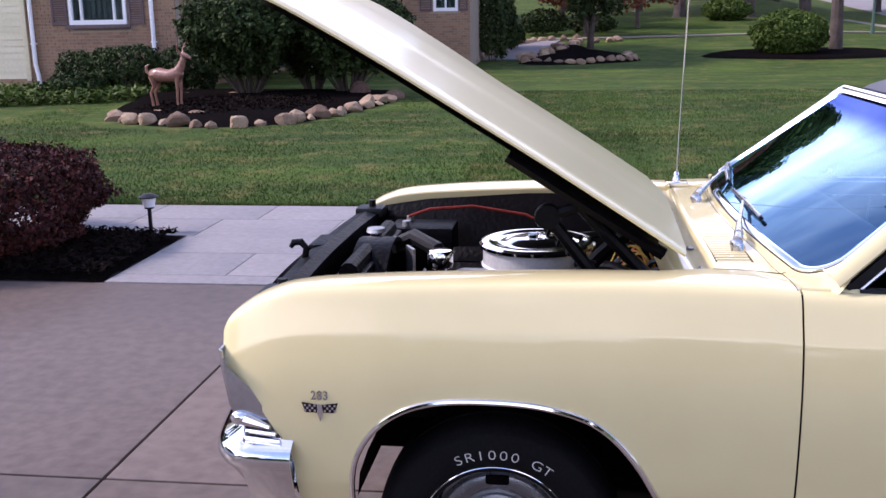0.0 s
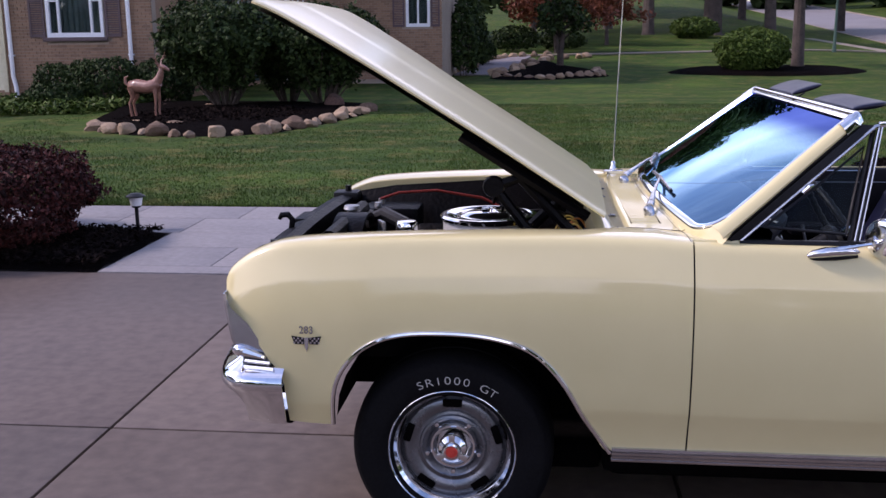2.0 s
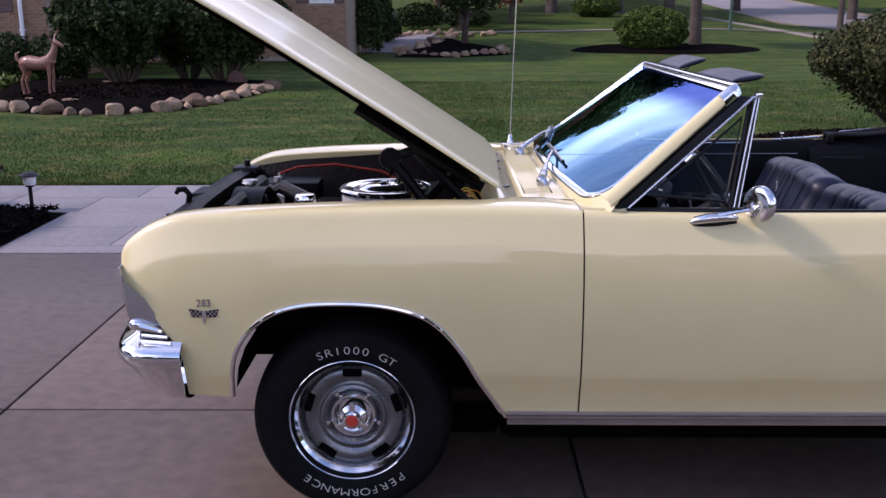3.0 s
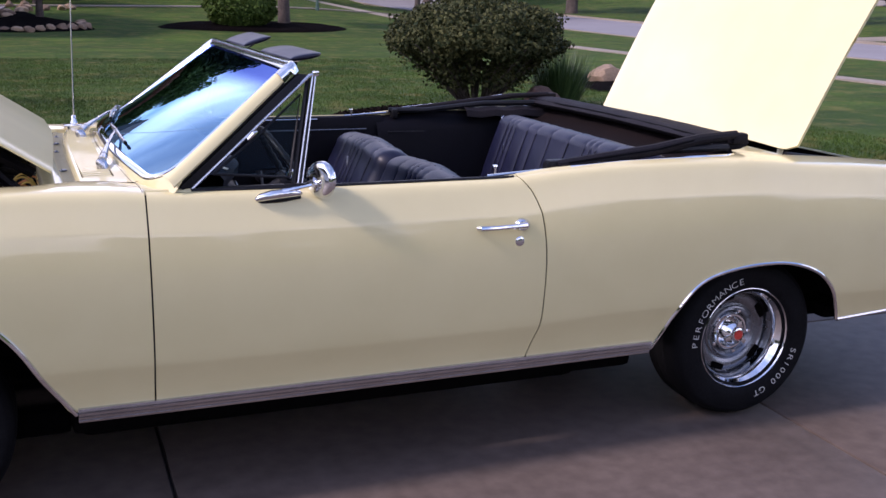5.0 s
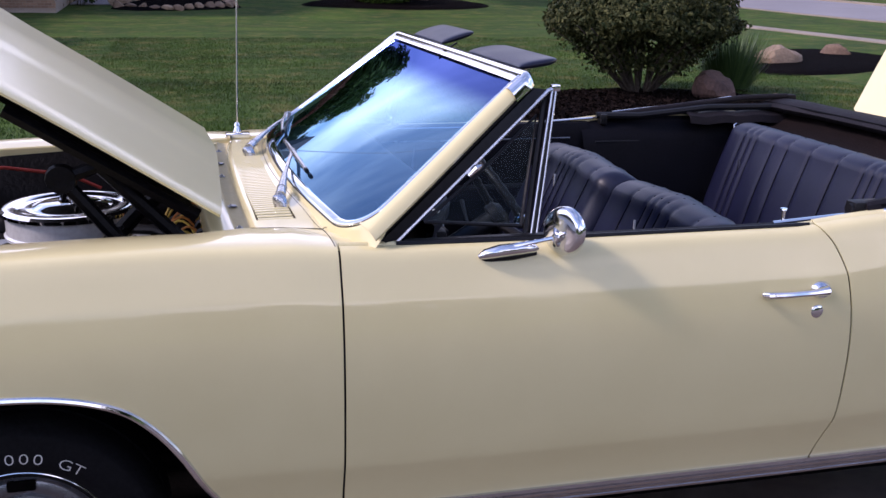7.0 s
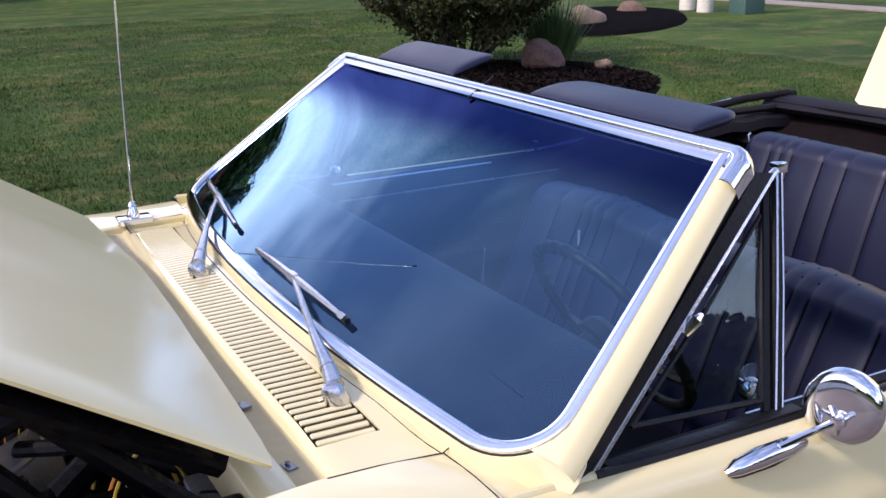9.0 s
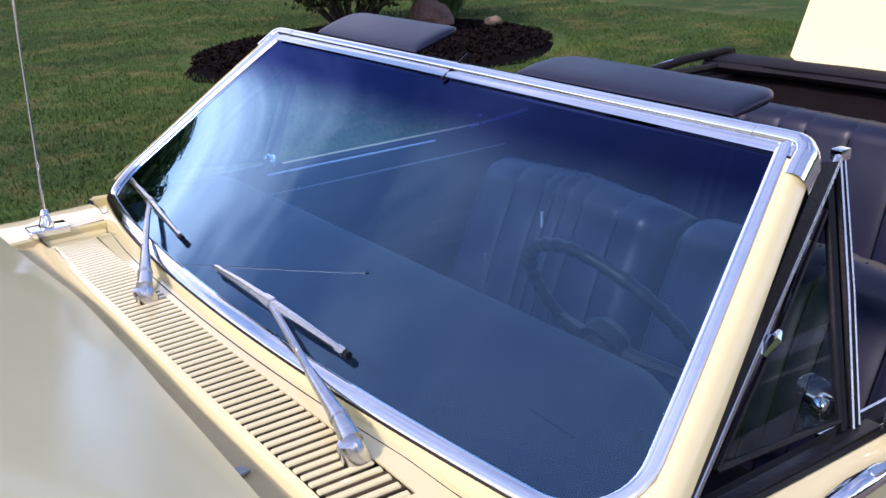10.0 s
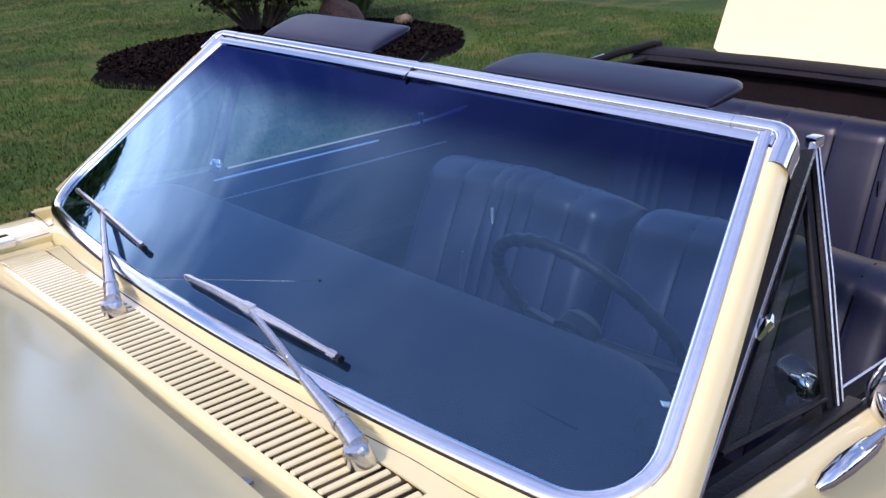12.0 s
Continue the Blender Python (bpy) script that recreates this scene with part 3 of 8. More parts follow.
def house_window(x0, x1, z0, z1, y, mullions, sill=True):
    bm = bmesh.new()
    t = 0.085
    i0, i1, j0, j1 = x0 + t, x1 - t, z0 + t * 1.3, z1 - t
    loft(bm, [[(a, yy, b) for a, b in (((x0, z0), (x1, z0), (x1, z1), (x0, z1)) if outer else ((i0, j0), (i1, j0), (i1, j1), (i0, j1)))] for outer, yy in ((1, y + 0.09), (1, y - 0.03), (0, y - 0.03), (0, y + 0.09))], closed=True)
    w = part("window", bm, M_WHITE, house, "white framed window with drawn curtains", 20)
    for m in mullions:
        part("mullion", box(bmesh.new(), (m - 0.03, y - 0.02, j0), (m + 0.03, y + 0.08, j1), 0.004), M_WHITE, w)
    for m0, m1 in ((i0, mullions[0] - 0.03), (mullions[-1] + 0.03, i1)):
        part("sash_rail", box(bmesh.new(), (m0, y - 0.015, (z0 + z1) / 2 - 0.02), (m1, y + 0.06, (z0 + z1) / 2 + 0.02), 0.003), M_WHITE, w)
    bm = bmesh.new()
    box(bm, (x0 + t, y + 0.04, z0 + t), (x1 - t, y + 0.05, z1 - t))
    part("pane", bm, M_PANE, w).visible_shadow = False
    bm = bmesh.new()
    loft(bm, [[(x, y + 0.14 + 0.02 * math.sin(x * 42), z) for x in np.linspace(x0, x1, 60)] for z in (z0, z1)])
    part("curtain", bm, M_CURTAIN, w, smooth=60)
    if sill:
        part("sill", box(bmesh.new(), (x0 - 0.1, y - 0.09, z0 - 0.1), (x1 + 0.1, y - 0.031, z0 - 0.005), 0.006), M_SHUTTER, w)


house_window(*WIN, FRONT_Y, (-12.08, -11.22))
house_window(*WWIN, WING_Y, (-4.15,), False)


def shutter(x0, x1, z0, z1, y):
    bm = bmesh.new()
    t = 0.055
    for lo, hi in (((x0, z0), (x0 + t, z1)), ((x1 - t, z0), (x1, z1)), ((x0 + t, z0), (x1 - t, z0 + t)), ((x0 + t, z1 - t), (x1 - t, z1)), ((x0 + t, (z0 + z1) / 2 - t / 2), (x1 - t, (z0 + z1) / 2 + t / 2))):
        box(bm, (lo[0], y - 0.035, lo[1]), (hi[0], y - 0.003, hi[1]), 0.004)
    z = z0 + t
    while z < z1 - t - 0.03:
        if abs(z - (z0 + z1) / 2) > t:
            box(bm, (x0 + t, y - 0.03, z), (x1 - t, y - 0.006, z + 0.03))
        z += 0.055
    part("shutter", bm, M_SHUTTER, house, "dark plum louvred shutter", smooth=0)


shutter(-12.86, -12.45, 1.66, 3.45, FRONT_Y)
shutter(-10.85, -10.44, 1.66, 3.45, FRONT_Y)
shutter(-5.0, -4.6, 1.9, 4.2, WING_Y)
shutter(-3.72, -3.42, 1.9, 4.2, WING_Y)
# bricks of the front wall and the wing
BW, BH, BG = 0.203, 0.068, 0.010


def brick_places(x0, x1, z0, z1, holes):
    row, z = 0, z0
    while z + BH < z1:
        x = x0 - (BW / 2 if row % 2 else 0)
        while x < x1 - 0.02:
            a, b = max(x, x0), min(x + BW - BG, x1)
            if b - a > 0.04 and not any(a < h[1] and b > h[0] and z < h[3] and z + BH > h[2] for h in holes):
                yield a, b, z
            x += BW
        row, z = row + 1, z + BH + BG


bm = box(bmesh.new(), (0, -0.012, 0), (BW - BG, 0.03, BH))
brick_me = finish(bm, "brick", M_BRICK, 0)
count, rest_v, rest_f = 0, [], []
hole = (WIN[0] - 0.02, WIN[1] + 0.02, WIN[2] - 0.11, WIN[3])
for wall_y, spans in ((FRONT_Y + 0.012, brick_places(HX0, HX1, 0.0, 3.9, [hole])), (WING_Y - 0.008, brick_places(HX1, -3.35, 0.2, 4.6, [WWIN]))):
    for a, b, z in spans:
        if count < 300 and b - a > BW - BG - 1e-4 and -13.2 < a < -9.9 and 0.9 < z < 2.6:
            under(new("brick", brick_me), wall).location = (a, wall_y, z)
            count += 1
        else:
            k = len(rest_v)
            rest_v += [(x, wall_y + d, zz) for d in (-0.012, 0.03) for x, zz in ((a, z), (b, z), (b, z + BH), (a, z + BH))]
            rest_f += [(k, k + 1, k + 2, k + 3), (k, k + 4, k + 5, k + 1), (k + 1, k + 5, k + 6, k + 2), (k + 2, k + 6, k + 7, k + 3), (k + 3, k + 7, k + 4, k)]
ob = under(new("bricks", pydata("bricks", rest_v, rest_f, M_BRICK)), wall)
ob["kind"] = "stuff"
# porch in the corner between the two walls
for x in (-9.2, -7.7):
    bm = bmesh.new()
    lathe(bm, [(0.0, 0), (0.16, 0.0), (0.16, 0.1), (0.12, 0.14), (0.115, 2.2), (0.15, 2.3), (0.15, 2.45), (0.0, 2.45)], 16,
          Matrix.Translation((x, 26.4, 0.3)) @ pose(0, 0, 0, 90))
    part("column", bm, M_WHITE, house, "white porch column")
    bm = bmesh.new()
    for s in (-1, 1):
        for k in range(3):
            tube(bm, [(x + s * (0.12 + 0.16 * k), 26.38, 2.72 - 0.06 * k), (x + s * (0.2 + 0.16 * k), 26.38, 2.6 - 0.03 * k), (x + s * (0.28 + 0.16 * k), 26.38, 2.73)], 0.025, 6)
    part("bracket", bm, M_WHITE, house, "curled white porch bracket")
part("porch_beam", box(bmesh.new(), (-9.6, 26.2, 2.78), (-6.4, 26.6, 3.15), 0.01), M_WHITE, house)
bm = bmesh.new()
prism(bm, [(-20.4, 5.5), (-9.2, 5.5), (-9.2, 5.72), (-14.8, 8.6), (-20.4, 5.72)], FRONT_Y - 0.45, WING_Y + 3, "y")
prism(bm, [(FRONT_Y + 8, 5.5), (WING_Y - 0.45, 5.5), (WING_Y - 0.45, 5.7), (WING_Y + 5, 8.8), (WING_Y + 10.5, 5.7), (WING_Y + 10.5, 5.5)], -12, -2.9, "x")
part("roof", bm, M_ROOF, house, "dark shingled roof", smooth=0)

# ---- plants ----
M_BARK = surface("bark", (0.030, 0.022, 0.018), (0.095, 0.072, 0.060), 0.9, coarse=3, fine=26, bump=0.8, bump_scale=22, dist=0.04)
M_STEM = surface("shrub_stem", (0.035, 0.026, 0.020), (0.10, 0.078, 0.060), 0.85, coarse=6, fine=40, bump=0.4)
M_DARKLEAF = surface("dark_shrub_leaf", (0.006, 0.015, 0.005), (0.042, 0.068, 0.018), 0.6, coarse=1.5, fine=12, bump=0, island=0.7, spread=(0.1, 0.95), spec=0.12)
M_EUONYMUS = surface("clipped_shrub_leaf", (0.013, 0.022, 0.007), (0.082, 0.083, 0.030), 0.65, coarse=2.5, fine=12, bump=0, island=0.8, spread=(0.1, 1.0), spec=0.12)
M_HEDGE = surface("bright_hedge_leaf", (0.022, 0.046, 0.008), (0.080, 0.120, 0.022), 0.55, coarse=1.5, fine=9, bump=0, island=0.6, spread=(0.1, 0.95), spec=0.12)
M_BARBERRY = surface("barberry_leaf", (0.012, 0.005, 0.005), (0.090, 0.024, 0.020), 0.65, coarse=2.5, fine=12, bump=0, island=0.8, spread=(0.15, 1.05), spec=0.12)
M_MAPLE = surface("red_maple_leaf", (0.090, 0.028, 0.016), (0.26, 0.090, 0.050), 0.6, coarse=0.8, fine=6, bump=0, island=0.6, spread=(0.1, 0.95), spec=0.12)
M_TREELEAF = surface("tree_leaf", (0.014, 0.032, 0.008), (0.075, 0.120, 0.024), 0.6, coarse=0.25, fine=3, bump=0, island=0.6, spread=(0.1, 0.95), spec=0.12)
M_FARLEAF = surface("far_wood_leaf", (0.012, 0.026, 0.010), (0.060, 0.090, 0.026), 0.7, coarse=0.06, fine=0.8, bump=0, island=0.5, spread=(0.1, 0.95), spec=0.12)
M_SPRUCE = surface("spruce_needles", (0.020, 0.040, 0.032), (0.080, 0.120, 0.110), 0.6, coarse=0.8, fine=8, bump=0, island=0.6, spread=(0.1, 0.95), spec=0.12)
M_GRASSY = surface("tall_grass_leaf", (0.020, 0.050, 0.012), (0.075, 0.130, 0.035), 0.55, coarse=2, fine=14, bump=0, island=0.6, spread=(0.1, 0.95))


def shell(rs, n, c, r, inner=0.72, bottom=-0.6, lump=0.12, seed=0.0):
    """Points near the surface of a lumpy ellipsoid, and the way outwards."""
    v = rs.normal(size=(n * 2, 3))
    v /= np.linalg.norm(v, axis=1, keepdims=True)
    v = v[v[:, 2] > bottom][:n]
    k = np.array([1 + lump * noise.noise((a * 2.2 + seed, b * 2.2, d * 2.2)) + lump * 0.6 * noise.noise((a * 6 + seed, b * 6, d * 6)) for a, b, d in v])
    rad = rs.uniform(inner, 1.0, len(v)) ** 0.6 * k
    return np.asarray(c) + v * np.asarray(r) * rad[:, None], v


def bush(name, label, at, r, height, material, count, leaf, seed, stems=9, bottom=-0.55, group="", lump=0.14, inner=0.7, stem_r=0.012, vase=0.0, open_foot=False):
    """A shrub: stems from the foot and a lumpy crown of leaves."""
    rs = np.random.RandomState(seed)
    x, y = at
    z = ground_z(x, y)
    root = thing(name, label, "shrub", (x, y, z), group)
    rz = height * (0.40 if open_foot else 0.52)
    c = (x, y, z + height - rz)
    pts, out = shell(rs, count, c, (r, r, rz), inner, bottom, lump, seed)
    pts[:, 2] = np.maximum(pts[:, 2], z + 0.03)
    low = np.clip((c[2] - pts[:, 2]) / rz, 0, 1)[:, None]
    pts[:, :2] = np.array(at) + (pts[:, :2] - np.array(at)) * (1 - vase * low)
    part("foliage", leaf_mesh("foliage", pts, leaf, material, rs, out, flat=0.9), None, root)
    bm = bmesh.new()
    twigs = []
    for k in range(stems):
        a = 2 * math.pi * k / stems + rs.uniform(-0.3, 0.3)
        f = rs.uniform(0.72, 0.98) if open_foot and k % 3 else rs.uniform(0.35, 0.85)
        tip = Vector((x + math.cos(a) * r * f, y + math.sin(a) * r * f, z + height * (rs.uniform(0.55, 0.68) if open_foot else rs.uniform(0.55, 0.85))))
        foot = Vector((x + math.cos(a) * 0.12, y + math.sin(a) * 0.12, z))
        mid = foot.lerp(tip, 0.5) + Vector((math.cos(a), math.sin(a), 0)) * -0.06 * r + Vector(rs.normal(0, 0.03, 3))
        tube(bm, [foot, mid, tip], [stem_r * 1.4, stem_r, stem_r * 0.5], 6)
        side = mid + Vector((rs.normal(0, 0.2) * r, rs.normal(0, 0.2) * r, height * 0.25))
        tube(bm, [mid, side], [stem_r * 0.8, stem_r * 0.4], 5)
        if open_foot:
            u = rs.uniform(0.42, 1.0, (150, 1))
            along_stem = np.where(u < 0.5, np.array(foot) + (np.array(mid) - np.array(foot)) * u * 2, np.array(mid) + (np.array(tip) - np.array(mid)) * (u * 2 - 1))
            twigs.append(along_stem + rs.normal(0, 0.065, (150, 3)))
    part("stem", bm, M_STEM, root, "bare branching stems")
    if twigs:
        part("low_leaves", leaf_mesh("low_leaves", np.concatenate(twigs), leaf, material, rs), None, root)
    return root


def tree(name, label, at, height, crown_r, trunk_r, material, count, leaf, seed, clear=0.35, group="", cat="tree"):
    """A tapered trunk with limbs and a broken crown of leaf clumps."""
    rs = np.random.RandomState(seed)
    x, y = at
    z = ground_z(x, y)
    root = thing(name, label, cat, (x, y, z), group)
    bm = bmesh.new()
    tube(bm, [(x, y, z - 0.1), (x, y, z + 0.12), (x + rs.normal(0, 0.04), y, z + height * 0.25), (x + rs.normal(0, 0.1), y + rs.normal(0, 0.1), z + height * 0.55), (x, y, z + height * 0.9)],
         [trunk_r * 1.5, trunk_r * 1.1, trunk_r * 0.9, trunk_r * 0.55, trunk_r * 0.12], 10)
    clumps = []
    for k in range(16):
        a = k * 2.4 + rs.uniform(-0.4, 0.4)
        h = clear + (1 - clear) * (k + 0.5) / 16
        reach = crown_r * (1 - ((h - clear) / (1 - clear)) ** 2 * 0.75) * rs.uniform(0.55, 1.0)
        tip = Vector((x + math.cos(a) * reach, y + math.sin(a) * reach, z + height * (h + rs.uniform(0.0, 0.08))))
        base = Vector((x, y, z + height * max(h - 0.14, clear * 0.7)))
        tube(bm, [base, base.lerp(tip, 0.5) + Vector((0, 0, 0.05 * height)), tip], [trunk_r * 0.4, trunk_r * 0.25, trunk_r * 0.08], 6)
        clumps += [tip, base.lerp(tip, 0.6) + Vector((0, 0, 0.04 * height))]
    clumps.append(Vector((x, y, z + height * 0.92)))
    part("trunk", bm, M_BARK, root)
    pts = []
    for c in clumps:
        v = rs.normal(size=(count // len(clumps), 3))
        v /= np.linalg.norm(v, axis=1, keepdims=True)
        pts.append(np.array(c) + v * (rs.uniform(0, 1, (len(v), 1)) ** 0.45) * np.array((0.36, 0.36, 0.22)) * crown_r * rs.uniform(0.7, 1.2))
    part("crown", leaf_mesh("crown", np.concatenate(pts), leaf, material, rs), None, root)
    return root


bush("barberry_bush", "dense dark purple barberry bush in the mulch bed", (-4.42, 3.55), 1.14, 0.84, M_BARBERRY, 30000, 0.026, 11, 10, -0.9, lump=0.20, inner=0.75)
bush("clipped_shrub", "round clipped green shrub on bare branching stems", (6.22, 9.35), 1.32, 1.58, M_EUONYMUS, 30000, 0.038, 12, 40, -0.30, lump=0.18, inner=0.45, stem_r=0.015, vase=0.7, open_foot=True)
bush("viburnum", "tall dark green shrub in the stone-edged island bed", (-6.9, 18.0), 1.45, 2.45, M_DARKLEAF, 17000, 0.075, 13, 44, -0.55, "island shrubs", inner=0.35, lump=0.30, stem_r=0.016, vase=0.75, open_foot=True)
bush("viburnum", "tall dark green shrub in the stone-edged island bed", (-4.85, 18.6), 1.45, 2.35, M_DARKLEAF, 15000, 0.075, 14, 44, -0.55, "island shrubs", inner=0.35, lump=0.30, stem_r=0.016, vase=0.75, open_foot=True)
bush("viburnum", "tall dark green shrub in the stone-edged island bed", (-5.9, 19.6), 1.1, 2.2, M_DARKLEAF, 9000, 0.075, 19, 30, -0.55, "island shrubs", inner=0.35, lump=0.30, stem_r=0.016, vase=0.6, open_foot=True)
for k, (x, y, r, h) in enumerate(((-11.6, 19.9, 0.75, 1.05), (-10.4, 19.8, 0.95, 1.2), (-9.2, 20.2, 0.8, 1.15), (-11.2, 18.6, 0.7, 0.6))):
    bush("juniper", "low dark green evergreen beside the brick wall", (x, y), r, h, M_DARKLEAF, 4000, 0.06, 30 + k, 6, -0.8, "wall evergreens", lump=0.25)
bush("round_hedge", "clipped bright green hedge beside a tree trunk", (7.5, 34.2), 1.32, 1.62, M_HEDGE, 9000, 0.09, 15, 8, -0.95, lump=0.12, inner=0.8)
bush("small_hedge", "small round clipped hedge on the far lawn", (8.6, 58.0), 1.4, 1.25, M_HEDGE, 2500, 0.14, 16, 6, -0.9)
for k, (x, y, r, h) in enumerate(((-3.0, 36.5, 0.8, 3.0), (-2.9, 39.0, 0.8, 1.3), (-1.6, 47.5, 1.2, 1.3), (0.8, 49.0, 1.2, 0.9), (-2.95, 33.4, 0.62, 2.7))):
    bush("garden_shrub", "dark green shrub in the rockery beds", (x, y), r, h, M_DARKLEAF, 1600, 0.11, 40 + k, 5, -0.8, "rockery shrubs", lump=0.25)

# ground cover in front of the house
rs = np.random.RandomState(21)
p = rs.uniform((-16, 16.2), (-9.3, 20.2), (9000, 2))
p = p[(p[:, 1] > 16.6 + 0.35 * np.sin(p[:, 0] * 1.7)) & (p[:, 0] < -8.9 - 0.3 * (20 - p[:, 1]))]
pts = np.column_stack([p, 0.03 + np.abs(rs.normal(0.12, 0.07, len(p)))])
single("ground_cover", leaf_mesh("ground_cover", pts, 0.09, M_HEDGE, rs, np.array((0, 0, 1.0))), None, "low spreading green ground cover before the house", "ground cover", kind="stuff")

# tall grass tuft behind the clipped shrub
rs = np.random.RandomState(22)
n = 700
a, r = rs.uniform(0, 2 * np.pi, n), np.sqrt(rs.uniform(0, 1, n)) * 0.28
foot = np.column_stack([7.75 + r * np.cos(a), 9.7 + r * np.sin(a), np.full(n, 0.05)])
h = rs.uniform(0.45, 0.85, n)
tip = foot + np.column_stack([np.cos(a) * r * 1.3 + rs.normal(0, 0.06, n), np.sin(a) * r * 1.3 + rs.normal(0, 0.06, n), h])
w = np.column_stack([np.sin(a), -np.cos(a), np.zeros(n)]) * 0.011
v = np.stack([foot - w, foot + w, tip], 1).reshape(-1, 3)
single("grass_tuft", pydata("grass_tuft", v.tolist(), np.arange(3 * n).reshape(-1, 3).tolist(), M_GRASSY), None, "upright tuft of tall green ornamental grass", "ornamental grass")

# trees of the far garden
tree("red_maple", "small spreading tree with rust-red leaves", (0.5, 46.0), 3.7, 2.4, 0.13, M_MAPLE, 4200, 0.15, 50, 0.42)
tree("red_maple", "small spreading tree with rust-red leaves", (3.2, 52.0), 3.4, 1.9, 0.11, M_MAPLE, 2400, 0.15, 51, 0.45)
tree("blue_spruce", "blue-grey spruce behind the island shrubs", (-8.6, 24.2), 4.2, 1.3, 0.12, M_SPRUCE, 6000, 0.10, 52, 0.08)
tree("weeping_shrub_tree", "small dark tree standing in the rockery", (0.6, 36.5), 2.6, 1.3, 0.14, M_DARKLEAF, 1500, 0.12, 53, 0.55)
far = [(9.4, 35.4, 8.5, 3.2, 0.22), (6.3, 62, 12.5, 5.5, 0.36), (10.1, 61, 12, 5.5, 0.55), (13.6, 61, 11.5, 4.5, 0.34), (21.0, 52, 8.5, 2.6, 0.16), (4.2, 70, 13, 6, 0.32),
       (-1.0, 66, 12.5, 5, 0.2), (5.6, 78, 13, 5.5, 0.3), (24, 84, 11, 5, 0.3), (0.6, 84, 13, 6, 0.3), (15.6, 82, 11, 5, 0.3), (-6, 60, 9, 4, 0.3), (30, 74, 10.5, 4.5, 0.35), (35.5, 60, 10, 4.5, 0.4),
       (42, 40, 10, 4.5, 0.35), (46, 26, 10, 4.5, 0.35), (40, 82, 11, 5, 0.4)]
for k, (x, y, h, r, t) in enumerate(far):
    tree("shade_tree", "tall leafy shade tree on the far lawn", (x, y), h, r, t, M_TREELEAF, 7500, 0.30, 60 + k, 0.46 if k < 6 else 0.34, "shade trees")
# tall trees behind the house, and those behind the camera that the paintwork mirrors
for k, (x, y, h, r) in enumerate(((-16, 46, 10, 5.5), (-8, 54, 10.5, 5.5), (-25, 40, 11, 5.5), (-32, 26, 12, 6), (-12, 62, 11, 6))):
    tree("tall_tree", "tall dark leafy tree behind the house", (x, y), h, r, 0.45, M_FARLEAF, 6500, 0.40, 90 + k, 0.2, "trees behind the house")
for k, (x, y, h, r) in enumerate(((-25, -32, 8.0, 4.2), (-17.5, -33, 9.0, 4.6), (-11.5, -32, 6.5, 3.2), (-6.8, -38, 3.2, 2.6), (-3.4, -36, 2.6, 2.4), (-0.2, -38, 3.6, 2.6), (4.2, -33, 6.8, 3.2), (9.5, -34, 8.6, 4.0), (16.5, -33, 7.4, 4.2), (24, -35, 8.8, 4.2), (32, -36, 7.0, 4.4))):
    tree("garden_tree", "leafy garden tree across the driveway", (x, y), h, r, 0.2, M_FARLEAF, 3000, 0.42, 120 + k, 0.08, "trees across the driveway")

# woods on the horizon
rs = np.random.RandomState(33)
pts = []
for k in range(170):
    a = 2 * math.pi * k / 170 + rs.uniform(-0.02, 0.02)
    d = rs.uniform(118, 150)
    x, y, h, w = d * math.cos(a), d * math.sin(a), rs.uniform(9, 17), rs.uniform(4, 7)
    if abs(x) < 60 and y < 0:      # open country behind the drive
        h = rs.uniform(2, 5)
    v = rs.normal(size=(520, 3))
    v /= np.linalg.norm(v, axis=1, keepdims=True)
    pts.append(np.array((x, y, h * 0.5 + 0.7 * ground_z(x, y))) + v * np.array((w, w, h * 0.52)) * rs.uniform(0.7, 1, (520, 1)))
single("far_woods", leaf_mesh("far_woods", np.concatenate(pts), 1.7, M_FARLEAF, rs, long=1.2), None, "distant band of dark green woodland", "woods", kind="stuff")

# ---- stones ----
def stone(name, label, at, r, seed, group, material=None, squash=0.72):
    bm = bmesh.new()
    bmesh.ops.create_icosphere(bm, subdivisions=3, radius=1.0)
    rs = random.Random(seed)
    sx, sy, sz = r * rs.uniform(0.85, 1.3), r * rs.uniform(0.75, 1.0), r * squash * rs.uniform(0.85, 1.2)
    cuts = [(Vector((rs.gauss(0, 1), rs.gauss(0, 1), rs.gauss(0, 0.8))).normalized(), rs.uniform(0.62, 0.85)) for _ in range(7)]
    for v in bm.verts:
        k = 1 + 0.30 * noise.noise(v.co * 1.1 + Vector((seed * 3.7, 0, 0))) + 0.1 * noise.noise(v.co * 3.2 + Vector((0, seed, 0)))
        for q, lim in cuts:
            k = min(k, lim / max(v.co.dot(q), 1e-3)) if v.co.dot(q) > 0 else k
        v.co = Vector((v.co.x * sx * k, v.co.y * sy * k, max(v.co.z * k, -0.6) * sz))
    ob = single(name, bm, material or M_STONE, label, "stone", group=group, smooth=24)
    ob.matrix_basis = pose(at[0], at[1], ground_z(*at) + sz * 0.5 + 0.01, rs.uniform(-8, 8), rs.uniform(-8, 8), rs.uniform(0, 360))
    return ob


M_REDROCK = surface("reddish_rock", (0.045, 0.022, 0.016), (0.13, 0.072, 0.052), 0.9, coarse=5, fine=26, bump=0.8, bump_scale=28)


def along(outline, count):
    """Even places along a broken line."""
    seg = [math.dist(a, b) for a, b in zip(outline, outline[1:])]
    total, out = sum(seg), []
    for k in range(count):
        d = total * (k + 0.5) / count
        for (a, b), s in zip(zip(outline, outline[1:]), seg):
            if d <= s:
                out.append((a[0] + (b[0] - a[0]) * d / s, a[1] + (b[1] - a[1]) * d / s))
                break
            d -= s
    return out


